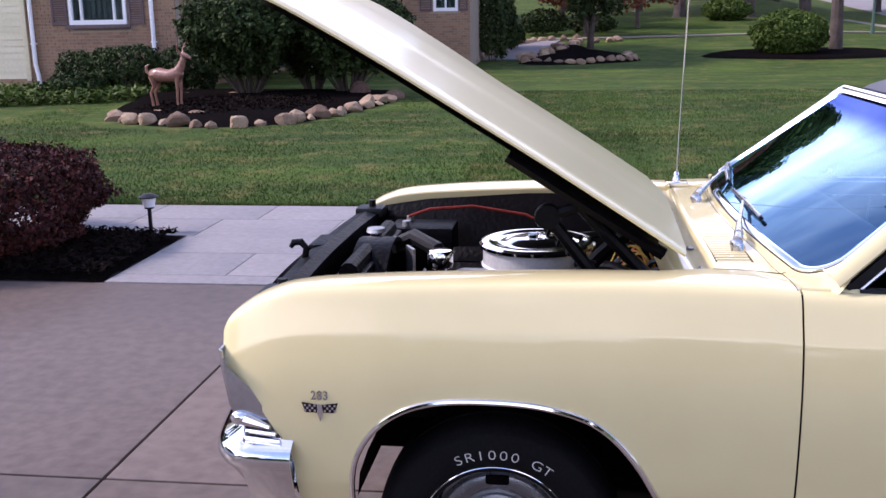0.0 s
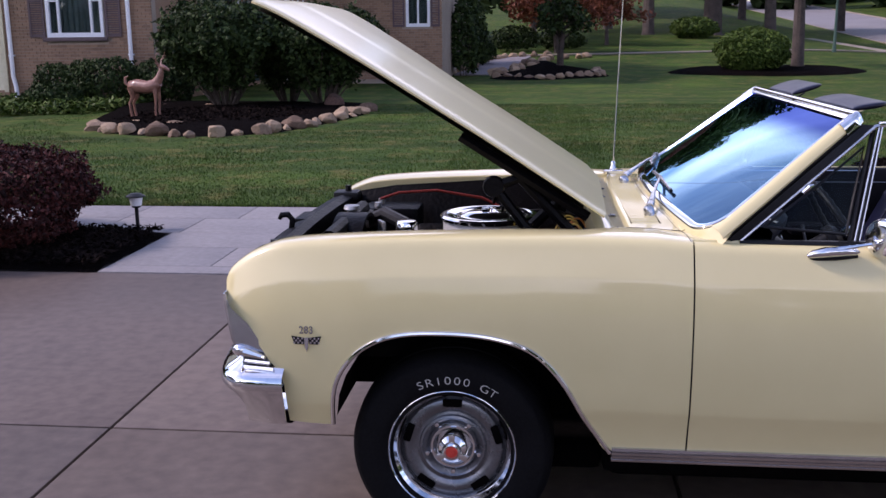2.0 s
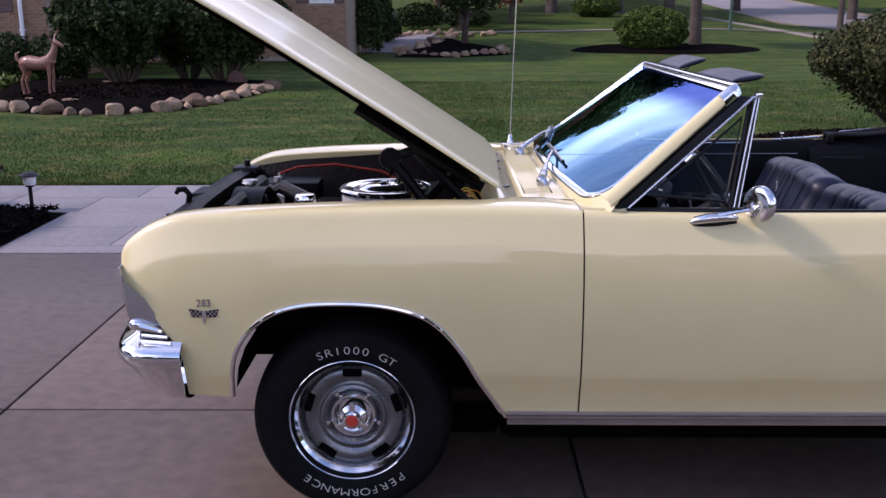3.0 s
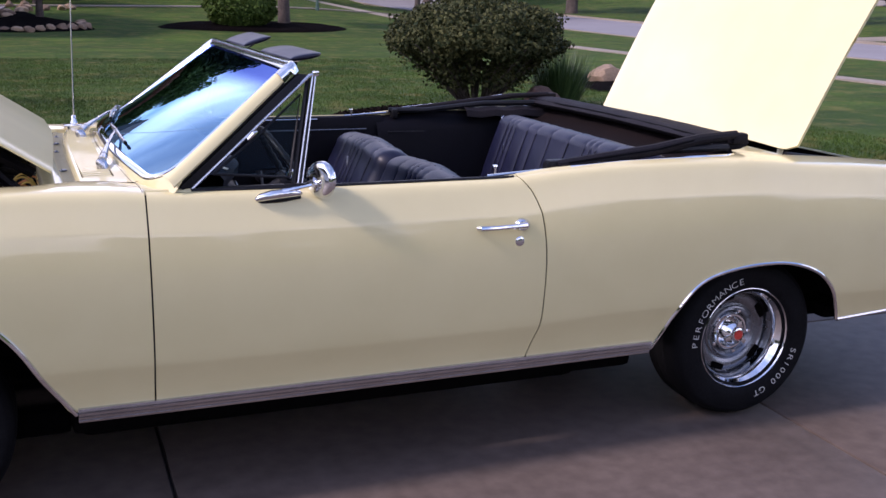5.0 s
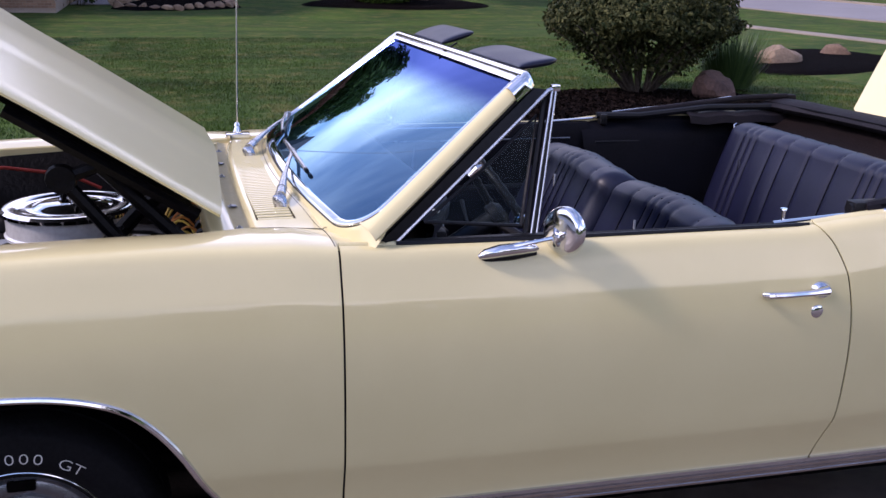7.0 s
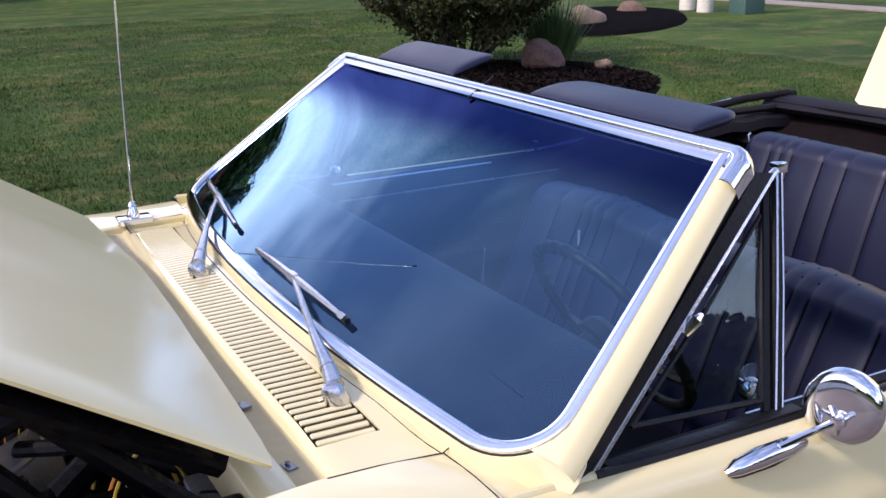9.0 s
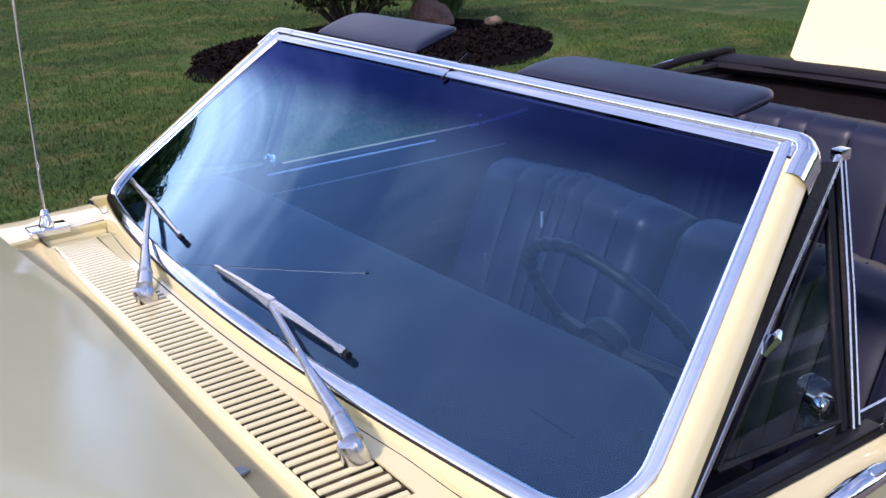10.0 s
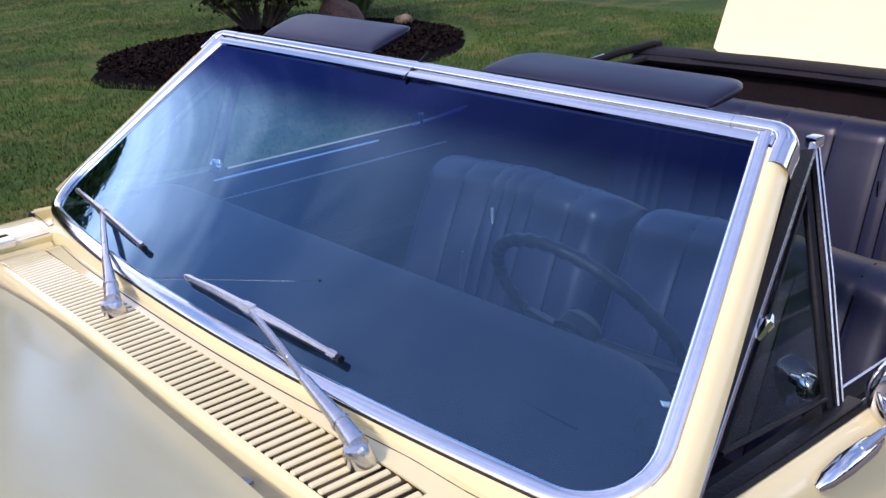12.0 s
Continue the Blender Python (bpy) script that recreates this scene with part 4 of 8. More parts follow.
for k, q in enumerate(along([(-8.1, 13.9), (-7.3, 12.85), (-5.6, 12.1), (-4.6, 12.55), (-4.0, 14.3), (-3.75, 16.4), (-3.7, 18.4)], 27)):
    stone("border_stone", "rounded tan fieldstone edging the island bed", (q[0] + 0.06 * math.sin(k * 3.1), q[1] + 0.07 * math.sin(k * 5.3)), 0.15 + 0.055 * math.sin(k * 2.3), k + 1, "island bed stones")
for k, q in enumerate(((-7.15, 13.9), (-6.4, 13.5), (-8.3, 17.9), (-7.2, 18.0))):
    stone("garden_stone", "flat tan fieldstone lying in the mulch", q, 0.24, k + 60, "bed stones", squash=0.4)
for k, q in enumerate(along([(-1.8, 31.9), (0.2, 31.3), (2.1, 32.5), (1.9, 34.4)], 16)):
    stone("border_stone", "small pale fieldstone edging the rockery", q, 0.2, k + 80, "rockery stones")
for k, q in enumerate(along([(-1.7, 32.4), (-0.9, 36.0), (-0.3, 40.5), (1.8, 43.0)], 20)):
    stone("border_stone", "small pale fieldstone edging the rockery", (q[0] + 0.3 * math.sin(k * 5), q[1]), 0.24, k + 110, "rockery stones")
for k, q in enumerate(along([(-5.2, 30.9), (-3.9, 31.3), (-3.3, 34.0), (-2.8, 40.5), (-2.0, 43.0), (0.5, 44.0)], 26)):
    stone("border_stone", "small pale fieldstone edging the path", (q[0] + 0.2 * math.sin(k * 7), q[1]), 0.23, k + 140, "path stones")
stone("boulder", "large flat-topped tan boulder in a mulch bed", (10.45, 12.85), 0.50, 201, "boulders", squash=0.58)
stone("boulder", "large flat-topped tan boulder in a mulch bed", (12.55, 14.2), 0.28, 202, "boulders", squash=0.7)
stone("boulder", "reddish boulder under the clipped shrub", (6.95, 8.7), 0.34, 203, "boulders", M_REDROCK)
stone("garden_stone", "small pale stone beside the grass tuft", (7.5, 8.2), 0.14, 204, "bed stones")

M_PATH = surface("grey_garden_path", (0.17, 0.15, 0.155), (0.26, 0.235, 0.24), 0.8, coarse=1, fine=14, bump=0.3)
bm = bmesh.new()
rows = []
for k in range(14):
    y = 33.5 + k * 0.8
    x = -2.45 + 0.95 * (k / 13) ** 1.2
    rows.append([(x - 0.85, y, ground_z(x, y) + 0.0), (x - 0.85, y, ground_z(x, y) + 0.05), (x + 0.85, y, ground_z(x, y) + 0.05), (x + 0.85, y, ground_z(x, y))])
loft(bm, rows, closed=True, caps=True)
single("garden_path", bm, M_PATH, "grey garden path between stone-edged beds", "path", kind="structure", smooth=0)
bm = bmesh.new()
rows = []
for k in range(30):
    x, y = -1.0 + k * 0.9, 44.5 + 0.16 * k
    rows.append([(x, y - 0.6, ground_z(x, y)), (x, y - 0.6, ground_z(x, y) + 0.05), (x, y + 0.6, ground_z(x, y) + 0.06), (x, y + 0.6, ground_z(x, y))])
loft(bm, rows, closed=True, caps=True)
single("cross_path", bm, M_KERB, "pale path along the foot of the far beds", "path", kind="structure", smooth=0)

# ---- garden things ----
M_TERRACOTTA = surface("terracotta", (0.33, 0.11, 0.045), (0.46, 0.18, 0.08), 0.8, coarse=3, fine=20, bump=0.2)
bm = bmesh.new()
px, py = -4.15, 46.0
lathe(bm, [(0.0, 0), (0.34, 0), (0.52, 0.42), (0.58, 0.44), (0.58, 0.56), (0.5, 0.56), (0.47, 0.45), (0.0, 0.4)], 24, pose(px, py, ground_z(px, py), 90))
single("flower_pot", bm, M_TERRACOTTA, "large orange terracotta pot beside the path", "flower pot")

M_DEER = surface("deer_paint", (0.15, 0.065, 0.045), (0.33, 0.17, 0.125), 0.3, coarse=4, fine=18, bump=0.05, spread=(0.3, 0.75))
bm = bmesh.new()
D = Matrix.Translation((-7.38, 14.75, 0.14)) @ pose(0, 0, 0, 0, 0, -10) @ Matrix.Scale(0.86, 4)
tube(bm, [(-0.42, 0, 0.66), (-0.38, 0, 0.67), (-0.2, 0, 0.68), (0.05, 0, 0.65), (0.25, 0, 0.69), (0.36, 0, 0.75)], [0.03, 0.12, 0.155, 0.14, 0.15, 0.08], 14)
tube(bm, [(0.26, 0, 0.72), (0.36, 0, 0.86), (0.42, 0, 1.0), (0.43, 0, 1.07)], [0.12, 0.085, 0.06, 0.05], 12)
tube(bm, [(0.37, 0, 1.08), (0.43, 0, 1.1), (0.52, 0.0, 1.07), (0.62, 0, 1.02)], [0.03, 0.068, 0.05, 0.026], 12)
for s in (-1, 1):
    tube(bm, [(0.27, s * 0.07, 0.66), (0.28, s * 0.075, 0.36), (0.26, s * 0.075, 0.12), (0.28, s * 0.075, -0.02)], [0.055, 0.03, 0.024, 0.03], 10)
    tube(bm, [(-0.33, s * 0.08, 0.66), (-0.28, s * 0.08, 0.44), (-0.38, s * 0.08, 0.3), (-0.33, s * 0.08, -0.02)], [0.085, 0.05, 0.028, 0.03], 10)
    tube(bm, [(0.39, s * 0.04, 1.12), (0.35, s * 0.11, 1.19)], [0.03, 0.008], 8)
    tube(bm, [(0.41, s * 0.03, 1.13), (0.36, s * 0.12, 1.24), (0.42, s * 0.17, 1.36), (0.46, s * 0.12, 1.42)], [0.014, 0.013, 0.01, 0.004], 7)
    tube(bm, [(0.36, s * 0.12, 1.24), (0.46, s * 0.12, 1.3)], [0.011, 0.004], 6)
tube(bm, [(-0.42, 0, 0.68), (-0.5, 0, 0.74), (-0.5, 0, 0.86), (-0.42, 0, 0.9)], [0.03, 0.035, 0.03, 0.01], 8)
bmesh.ops.transform(bm, matrix=D, verts=bm.verts)
single("deer_statue", bm, M_DEER, "glossy brown deer statue standing in the mulch bed", "statue", smooth=60)

lamp = thing("path_lamp", "small black path lamp with a frosted shade", "garden lamp", (-3.2, 4.3, 0.02))
bm = bmesh.new()
tube(bm, [(-3.2, 4.3, 0.0), (-3.2, 4.3, 0.2)], 0.016, 10)
lathe(bm, [(0.0, 0.2), (0.035, 0.2), (0.04, 0.215), (0.0, 0.216)], 16, pose(-3.2, 4.3, 0, 90))
part("stake", bm, M_SEAL, lamp)
part("shade", lathe(bmesh.new(), [(0.045, 0.216), (0.058, 0.29), (0.055, 0.29), (0.042, 0.216)], 20, pose(-3.2, 4.3, 0, 90), True), M_WHITE, lamp, "frosted white lamp shade")
part("cap", lathe(bmesh.new(), [(0.0, 0.325), (0.04, 0.32), (0.082, 0.297), (0.08, 0.29), (0.0, 0.29)], 20, pose(-3.2, 4.3, 0, 90)), M_SEAL, lamp)

M_BOX = surface("green_utility_box", (0.030, 0.070, 0.055), (0.055, 0.11, 0.085), 0.5, coarse=2, fine=20, bump=0.05)
M_POST = surface("pale_post", (0.50, 0.47, 0.36), (0.66, 0.63, 0.52), 0.6, coarse=2, fine=20, bump=0.05)
ubox = thing("utility_box", "dark green utility box on the lawn", "utility box", (14.4, 13.0, 0))
part("body", box(bmesh.new(), (14.15, 12.8, 0), (14.65, 13.25, 0.72), 0.02), M_BOX, ubox)
part("lid", box(bmesh.new(), (14.12, 12.77, 0.72), (14.68, 13.28, 0.80), 0.015), M_BOX, ubox)
for k, (x, y) in enumerate(((14.25, 14.55), (14.1, 13.85))):
    bm = lathe(bmesh.new(), [(0.0, 0), (0.16, 0), (0.16, 0.85), (0.13, 0.93), (0.0, 0.95)], 20, pose(x, y, 0, 90))
    single("marker_post", bm, M_POST, "pale round utility post beside the boulder bed", "post", group="utility posts")


# small reddish stone at the end of the island bed
stone("garden_stone", "reddish fieldstone at the end of the island bed", (-4.5, 18.2), 0.30, 66, "bed stones", M_REDROCK, 0.9)

# ---- parked cars across the street ----
M_CARBLUE = surface("slate_car_paint", (0.012, 0.015, 0.021), (0.020, 0.024, 0.032), 0.35, coarse=1, fine=8, bump=0.0, coat=0.5, spec=0.3)
M_CARDARK = surface("maroon_car_paint", (0.008, 0.003, 0.004), (0.014, 0.006, 0.007), 0.4, coarse=1, fine=8, bump=0.0, coat=0.25, spec=0.2)
M_CARGLASS = surface("dark_car_window", (0.006, 0.007, 0.009), (0.012, 0.014, 0.017), 0.08, coarse=2, fine=12, bump=0.0)


def parked_car(label, at, turn, paint, scale=1.0):
    x, y = at
    root = thing("parked_car", label, "car", (x, y, ground_z(x, y)), "cars across the street")
    m = Matrix.Translation((x, y, ground_z(x, y) + 0.02)) @ pose(0, 0, 0, 0, 0, turn) @ Matrix.Scale(scale, 4)
    side = [(-2.3, 0.42), (-2.36, 0.62), (-2.28, 0.86), (-1.5, 0.98), (-1.0, 1.04), (-0.3, 1.58), (0.4, 1.68), (1.6, 1.66), (2.1, 1.12), (2.3, 1.0), (2.36, 0.6), (2.28, 0.38), (1.85, 0.34), (-1.8, 0.34)]
    bm = bmesh.new()
    rows = []
    for w in (-0.90, -0.86, -0.5, 0.0, 0.5, 0.86, 0.90):
        k = 1 - 0.02 * (abs(w) > 0.88)
        rows.append([m @ Vector((px * k, w * (1 - 0.16 * max(0.0, (pz - 1.0) / 0.68)), pz - 0.03 * (w / 0.9) ** 2)) for px, pz in side])
    loft(bm, rows, closed=True, caps=True)
    part("body", bm, paint, root)
    for s in (-1, 1):
        for a in ([(-0.85, 1.08), (-0.28, 1.5), (0.35, 1.58), (0.35, 1.08)], [(0.42, 1.08), (0.42, 1.58), (1.45, 1.57), (1.8, 1.12)]):
            bm = bmesh.new()
            loft(bm, [[m @ Vector((px, s * (0.905 * (1 - 0.16 * max(0.0, (pz - 1.0) / 0.68)) + d), pz)) for px, pz in a] for d in (-0.02, 0.006)], closed=True, caps=True)
            part("side_window", bm, M_CARGLASS, root)
        for px in (-1.42, 1.38):
            w = part("wheel", lathe(bmesh.new(), [(0.20, -0.10), (0.32, -0.11), (0.345, -0.08), (0.345, 0.08), (0.32, 0.11), (0.20, 0.10)], 24, m @ pose(px, s * 0.80, 0.345), True), M_RUBBER, root)
            part("rim", lathe(bmesh.new(), [(0.0, 0.07), (0.06, 0.085), (0.16, 0.075), (0.21, 0.10), (0.21, -0.1), (0.0, -0.1)], 20, m @ pose(px, s * 0.80, 0.345) @ (pose(0, 0, 0, 0, 0, 0) if s > 0 else pose(0, 0, 0, 0, 0, 180))), M_WHEEL, w)
    for s in (-1, 1):
        part("headlight", box(bmesh.new(), (-2.33, min(s * 0.5, s * 0.82), 0.72), (-2.12, max(s * 0.5, s * 0.82), 0.84), 0.03, 2, m), M_LENS, root)
    return root


parked_car("slate-blue estate car parked along the far kerb", (31.0, 18.75), -90, M_CARBLUE)
parked_car("dark maroon car standing on the rising drive", (57.2, 50.6), -49, M_CARDARK)
parked_car("dark maroon car standing on the rising drive", (58.6, 45.2), -49, M_CARDARK)

# drive of the house across the street
bm = bmesh.new()
rows = []
for k in range(16):
    x, y = 32.7 + k * 1.3, 33.5 - k * 0.45
    rows.append([(x, y - 1.6, ground_z(x, y) - 0.1), (x, y - 1.6, ground_z(x, y) + 0.05), (x, y + 1.6, ground_z(x, y) + 0.05), (x, y + 1.6, ground_z(x, y) - 0.1)])
loft(bm, rows, closed=True, caps=True)
single("far_drive", bm, M_KERB, "pale concrete drive rising from the street", "driveway", kind="structure", smooth=0)
bm = bmesh.new()
rows = []
for k in range(34):
    x, y = 53.0 + 0.1 * k, 8 + k * 1.6
    rows.append([(x, y, ground_z(x, y) - 0.1), (x, y, ground_z(x, y) + 0.05), (x + 8, y, ground_z(x + 8, y) + 0.05), (x + 8, y, ground_z(x + 8, y) - 0.1)])
loft(bm, rows, closed=True, caps=True)
single("parking_apron", bm, M_KERB, "pale concrete apron before the far houses", "driveway", kind="structure", smooth=0)

# dark lamp post on the far lawn
post = thing("lamp_post", "slim dark green lamp post on the far lawn", "lamp post", (13.5, 46.0, ground_z(13.5, 46)))
zz = ground_z(13.5, 46)
part("post", tube(bmesh.new(), [(13.5, 46, zz - 0.05), (13.5, 46, zz + 0.4), (13.5, 46, zz + 2.4)], [0.11, 0.07, 0.05], 10), M_BOX, post)
part("lantern", lathe(bmesh.new(), [(0.0, 2.4), (0.09, 2.42), (0.15, 2.75), (0.18, 2.78), (0.02, 2.95), (0.0, 2.95)], 12, pose(13.5, 46, zz, 90)), M_BOX, post)

# unseen garage at the head of the driveway, added to shade the concrete
garage = thing("garage", "unseen cream sided garage with a gabled shingle roof, added for shade", "garage", (-14, -4, 0))
part("wall", box(bmesh.new(), (-20, -9.5, -0.2), (-12.0, 2.2, 2.9)), M_SIDING, garage)
bm = bmesh.new()
prism(bm, [(-10.2, 2.8), (2.9, 2.8), (2.9, 3.0), (-3.65, 5.4), (-10.2, 3.0)], -20.4, -11.5, "x")
part("roof", bm, M_ROOF, garage)
for k in range(2):
    y0 = -8.6 + k * 5.2
    for j in range(4):
        part("garage_door_panel", box(bmesh.new(), (-12.0, y0, 0.03 + j * 0.58), (-11.94, y0 + 4.8, 0.6 + j * 0.58), 0.01), M_WHITE, garage)


# ---- the car: x runs to its tail, z up, its middle at y = 0 ----
car = thing("convertible_car", "pale cream yellow two-door convertible, top folded, hood and trunk open", "car", (1.46, 0, 0))

ZT = spline([(-0.69, 0.880), (-0.679, 0.902), (-0.666, 0.915), (-0.642, 0.933), (-0.600, 0.958), (-0.51, 0.988), (-0.40, 1.0), (-0.06, 1.016), (0.30, 1.023), (0.60, 1.018), (0.72, 1.008), (1.2, 1.0),
             (1.85, 1.0), (2.1, 1.022), (2.35, 1.034), (2.8, 1.030), (3.1, 1.004), (3.4, 0.984), (3.7, 0.955), (4.0, 0.902), (4.12, 0.868)])
HALF = spline([(-0.72, 0.905), (-0.5, 0.930), (-0.2, 0.948), (0.3, 0.955), (1.5, 0.957), (2.5, 0.957), (3.2, 0.946), (3.8, 0.925), (4.15, 0.902)])
KNOTS = [(0.33, -0.065), (0.385, -0.052), (0.44, -0.0385), (0.498, -0.0175), (0.508, -0.0145), (0.60, -0.004), (0.69, 0.0), (0.75, -0.0008), (0.80, -0.0038), (0.84, -0.0088), (0.87, -0.0140), (0.888, -0.0176), (0.896, -0.0196), (0.905, -0.0232),
         (0.945, -0.0395), (0.975, -0.052), (0.993, -0.062), (1.002, -0.074), (1.005, -0.092)]
OFF = spline(KNOTS)
ARCH_F = [(-0.360, 0.430), (-0.345, 0.560), (-0.300, 0.645), (-0.229, 0.703), (-0.143, 0.733), (-0.030, 0.742), (0.105, 0.736), (0.215, 0.709), (0.285, 0.664), (0.350, 0.585), (0.411, 0.475), (0.486, 0.362)]
ARCH_R = [(2.452, 0.352), (2.488, 0.418), (2.550, 0.539), (2.633, 0.612), (2.781, 0.646), (2.967, 0.649), (3.114, 0.613), (3.215, 0.545), (3.288, 0.437), (3.312, 0.380)]
LOW_F = spline([(-0.69, 0.872), (-0.683, 0.822), (-0.616, 0.744), (-0.548, 0.641), (-0.503, 0.559), (-0.498, 0.434), (-0.362, 0.428)] + ARCH_F + [(0.495, 0.375), (0.72, 0.376)])
LOW_R = spline([(1.8, 0.378), (2.44, 0.374)] + ARCH_R + [(3.33, 0.376), (3.593, 0.391), (3.945, 0.432), (3.98, 0.50), (4.06, 0.62), (4.12, 0.66)])


def side_y(x, z):
    return HALF(x) + OFF(z / ZT(x) * 1.005)


def far_sink(y):
    """The drive falls away to the far side, and the far fender top lies lower."""
    e = min(1.0, max(0.0, (y - 0.05) / 0.65))
    return 0.030 * e * e * (3 - 2 * e)


def side_panel(name, s, xs, low, inner, flange, label="", edge=None, fall=0.0):
    """A skin of the body's flank between columns xs, from low(x) up over the shoulder to inner(x), with a turned-down flange."""
    bm = bmesh.new()
    rows = []
    for i, x in enumerate(xs):
        zt, zl = ZT(x), low(x)
        ul = zl / zt * 1.005
        us = [ul + (0.884 - ul) * k / 13 for k in range(14)] if ul < 0.884 else [ul] * 14
        us = sorted(us + [max(u, ul) for u in (0.488, 0.500, 0.506, 0.514, 0.530)])
        us += [max(u, ul) for u in (0.890, 0.895, 0.900, 0.906, 0.915, 0.925, 0.945, 0.96, 0.975, 0.985, 0.993, 0.998, 1.002, 1.0045)]
        row = []
        for u in us:
            z = u * zt / 1.005
            px = x + (edge(i, z) if edge else 0.0)
            row.append((px, s * (HALF(x) + OFF(u)), z))
        px = x + (edge(i, zt) if edge else 0.0)
        yi, y0 = inner(x), abs(row[-1][1])
        sink = fall * (1 - 0.6 * min(1.0, max(0.0, (x - 0.40) / 0.12)))
        for k in (0.12, 0.35, 0.65, 1.0):
            row.append((px, s * (y0 + (yi - y0) * k), zt + 0.006 * math.sin(math.pi * k / 2) - sink * k * k))
        row.append((px, s * (yi - 0.002), zt + 0.002 - sink))
        row.append((px, s * (yi - 0.002), zt - flange))
        if name == "fender":
            fade = 1.0 - 0.6 * min(1.0, max(0.0, (x - 0.56) / 0.146))
            row = [(p, q, r - far_sink(q) * fade * min(1.0, max(0.0, (r - 0.78) / 0.15))) for p, q, r in row]
        rows.append(row)
    loft(bm, rows)
    bmesh.ops.remove_doubles(bm, verts=bm.verts, dist=2e-4)
    ob = part(name, bm, M_PAINT, car, label, 24)
    return thick(ob, 0.004, 0.0)


def columns(a, b, step, extra=()):
    xs = list(np.arange(a, b, step)) + [b]
    xs = [x for x in xs if all(abs(x - e) > step * 0.3 for e in extra)] + list(extra)
    return sorted(xs)


fx = columns(-0.6895, 0.7065, 0.016, (-0.683, -0.616, -0.548, -0.503, -0.498, -0.362, -0.360, -0.3565, -0.353, -0.349, -0.345, -0.338, -0.329, 0.486, 0.495))
qx = columns(1.94, 4.12, 0.018, (2.452, 3.288, 3.294, 3.300, 3.306, 3.312, 3.33, 3.945, 3.98))
dx = columns(0.7085, 1.93, 0.045)
REAR_EDGE = spline([(0.36, 1.934), (0.391, 1.942), (0.537, 1.975), (0.712, 1.978), (0.864, 1.967), (0.958, 1.936), (1.014, 1.889)])


def door_edge(i, z):
    x = dx[i]
    return (REAR_EDGE(z) - 0.003 - 1.93) * max(0.0, (x - 1.3) / 0.63) + 0.003 * (i == 0)


def quarter_edge(i, z):
    return (REAR_EDGE(z) + 0.002 - 1.94) * max(0.0, (2.3 - qx[i]) / 0.36)


QIN = spline([(1.94, 0.855), (2.1, 0.852), (2.7, 0.825), (2.80, 0.815), (2.90, 0.72), (3.1, 0.70), (4.12, 0.69)])
doors = []
for s in (-1, 1):
    side_panel("fender", s, fx, LOW_F, lambda x: 0.722, 0.040, "cream front fender with chrome arch trim", fall=0.016)
    doors.append(side_panel("door", s, dx, lambda x: 0.383, lambda x: 0.862, 0.03, "closed cream door", door_edge))
    side_panel("quarter_panel", s, qx, LOW_R, QIN, 0.04, "cream rear quarter panel", quarter_edge)


def follow(pts, s, off, r, name, parent, material=M_CHROME, n=8, label=""):
    bm = bmesh.new()
    tube(bm, [(x, s * (side_y(x, z) + off), z) for x, z in pts], r, n)
    return part(name, bm, material, parent, label)


def smooth_line(pts, k=5):
    """A rounded line through points in the side view."""
    out = []
    for i in range(len(pts) - 1):
        a, b, c, d = pts[max(i - 1, 0)], pts[i], pts[i + 1], pts[min(i + 2, len(pts) - 1)]
        for t in [j / k for j in range(k)]:
            out.append(tuple(0.5 * (2 * b[m] + (c[m] - a[m]) * t + (2 * a[m] - 5 * b[m] + 4 * c[m] - d[m]) * t * t + (3 * b[m] - a[m] - 3 * c[m] + d[m]) * t ** 3) for m in (0, 1)))
    return out + [pts[-1]]


def dense(pts, k=4):
    out = []
    for a, b in zip(pts, pts[1:]):
        out += [(a[0] + (b[0] - a[0]) * i / k, a[1] + (b[1] - a[1]) * i / k) for i in range(k)]
    return out + [pts[-1]]


for s in (-1, 1):
    follow(smooth_line(ARCH_F), s, 0.002, 0.0075, "arch_trim", car, label="chrome wheel arch trim")
    follow(smooth_line(ARCH_R), s, 0.002, 0.0075, "arch_trim", car, label="chrome wheel arch trim")
    follow(dense([(3.318, 0.378), (3.593, 0.391), (3.93, 0.430)], 3), s, 0.0, 0.009, "sill_trim", car, M_STEEL)
    # ribbed rocker trim
    bm = bmesh.new()
    prof = [(0.383, -0.002), (0.381, 0.008), (0.374, 0.010), (0.370, 0.004), (0.366, 0.010), (0.360, 0.010), (0.357, 0.003), (0.353, 0.008), (0.348, 0.007), (0.345, 0.001), (0.341, 0.005), (0.335, 0.003), (0.330, -0.012), (0.328, -0.05)]
    loft(bm, [[(x, s * (side_y(x, max(z, 0.34)) + o), z) for z, o in prof] for x in np.linspace(0.490, 2.450, 30)])
    thick(part("rocker_trim", bm, M_STEEL, car, "ribbed bright metal rocker trim", 20), 0.003, 0)

for s in (-1, 1):
    part("door_jamb", tube(bmesh.new(), [(0.7075, s * (side_y(0.7075, z) - 0.014), z) for z in np.linspace(0.39, 1.0, 16)], 0.007, 6), M_SEAL, car)
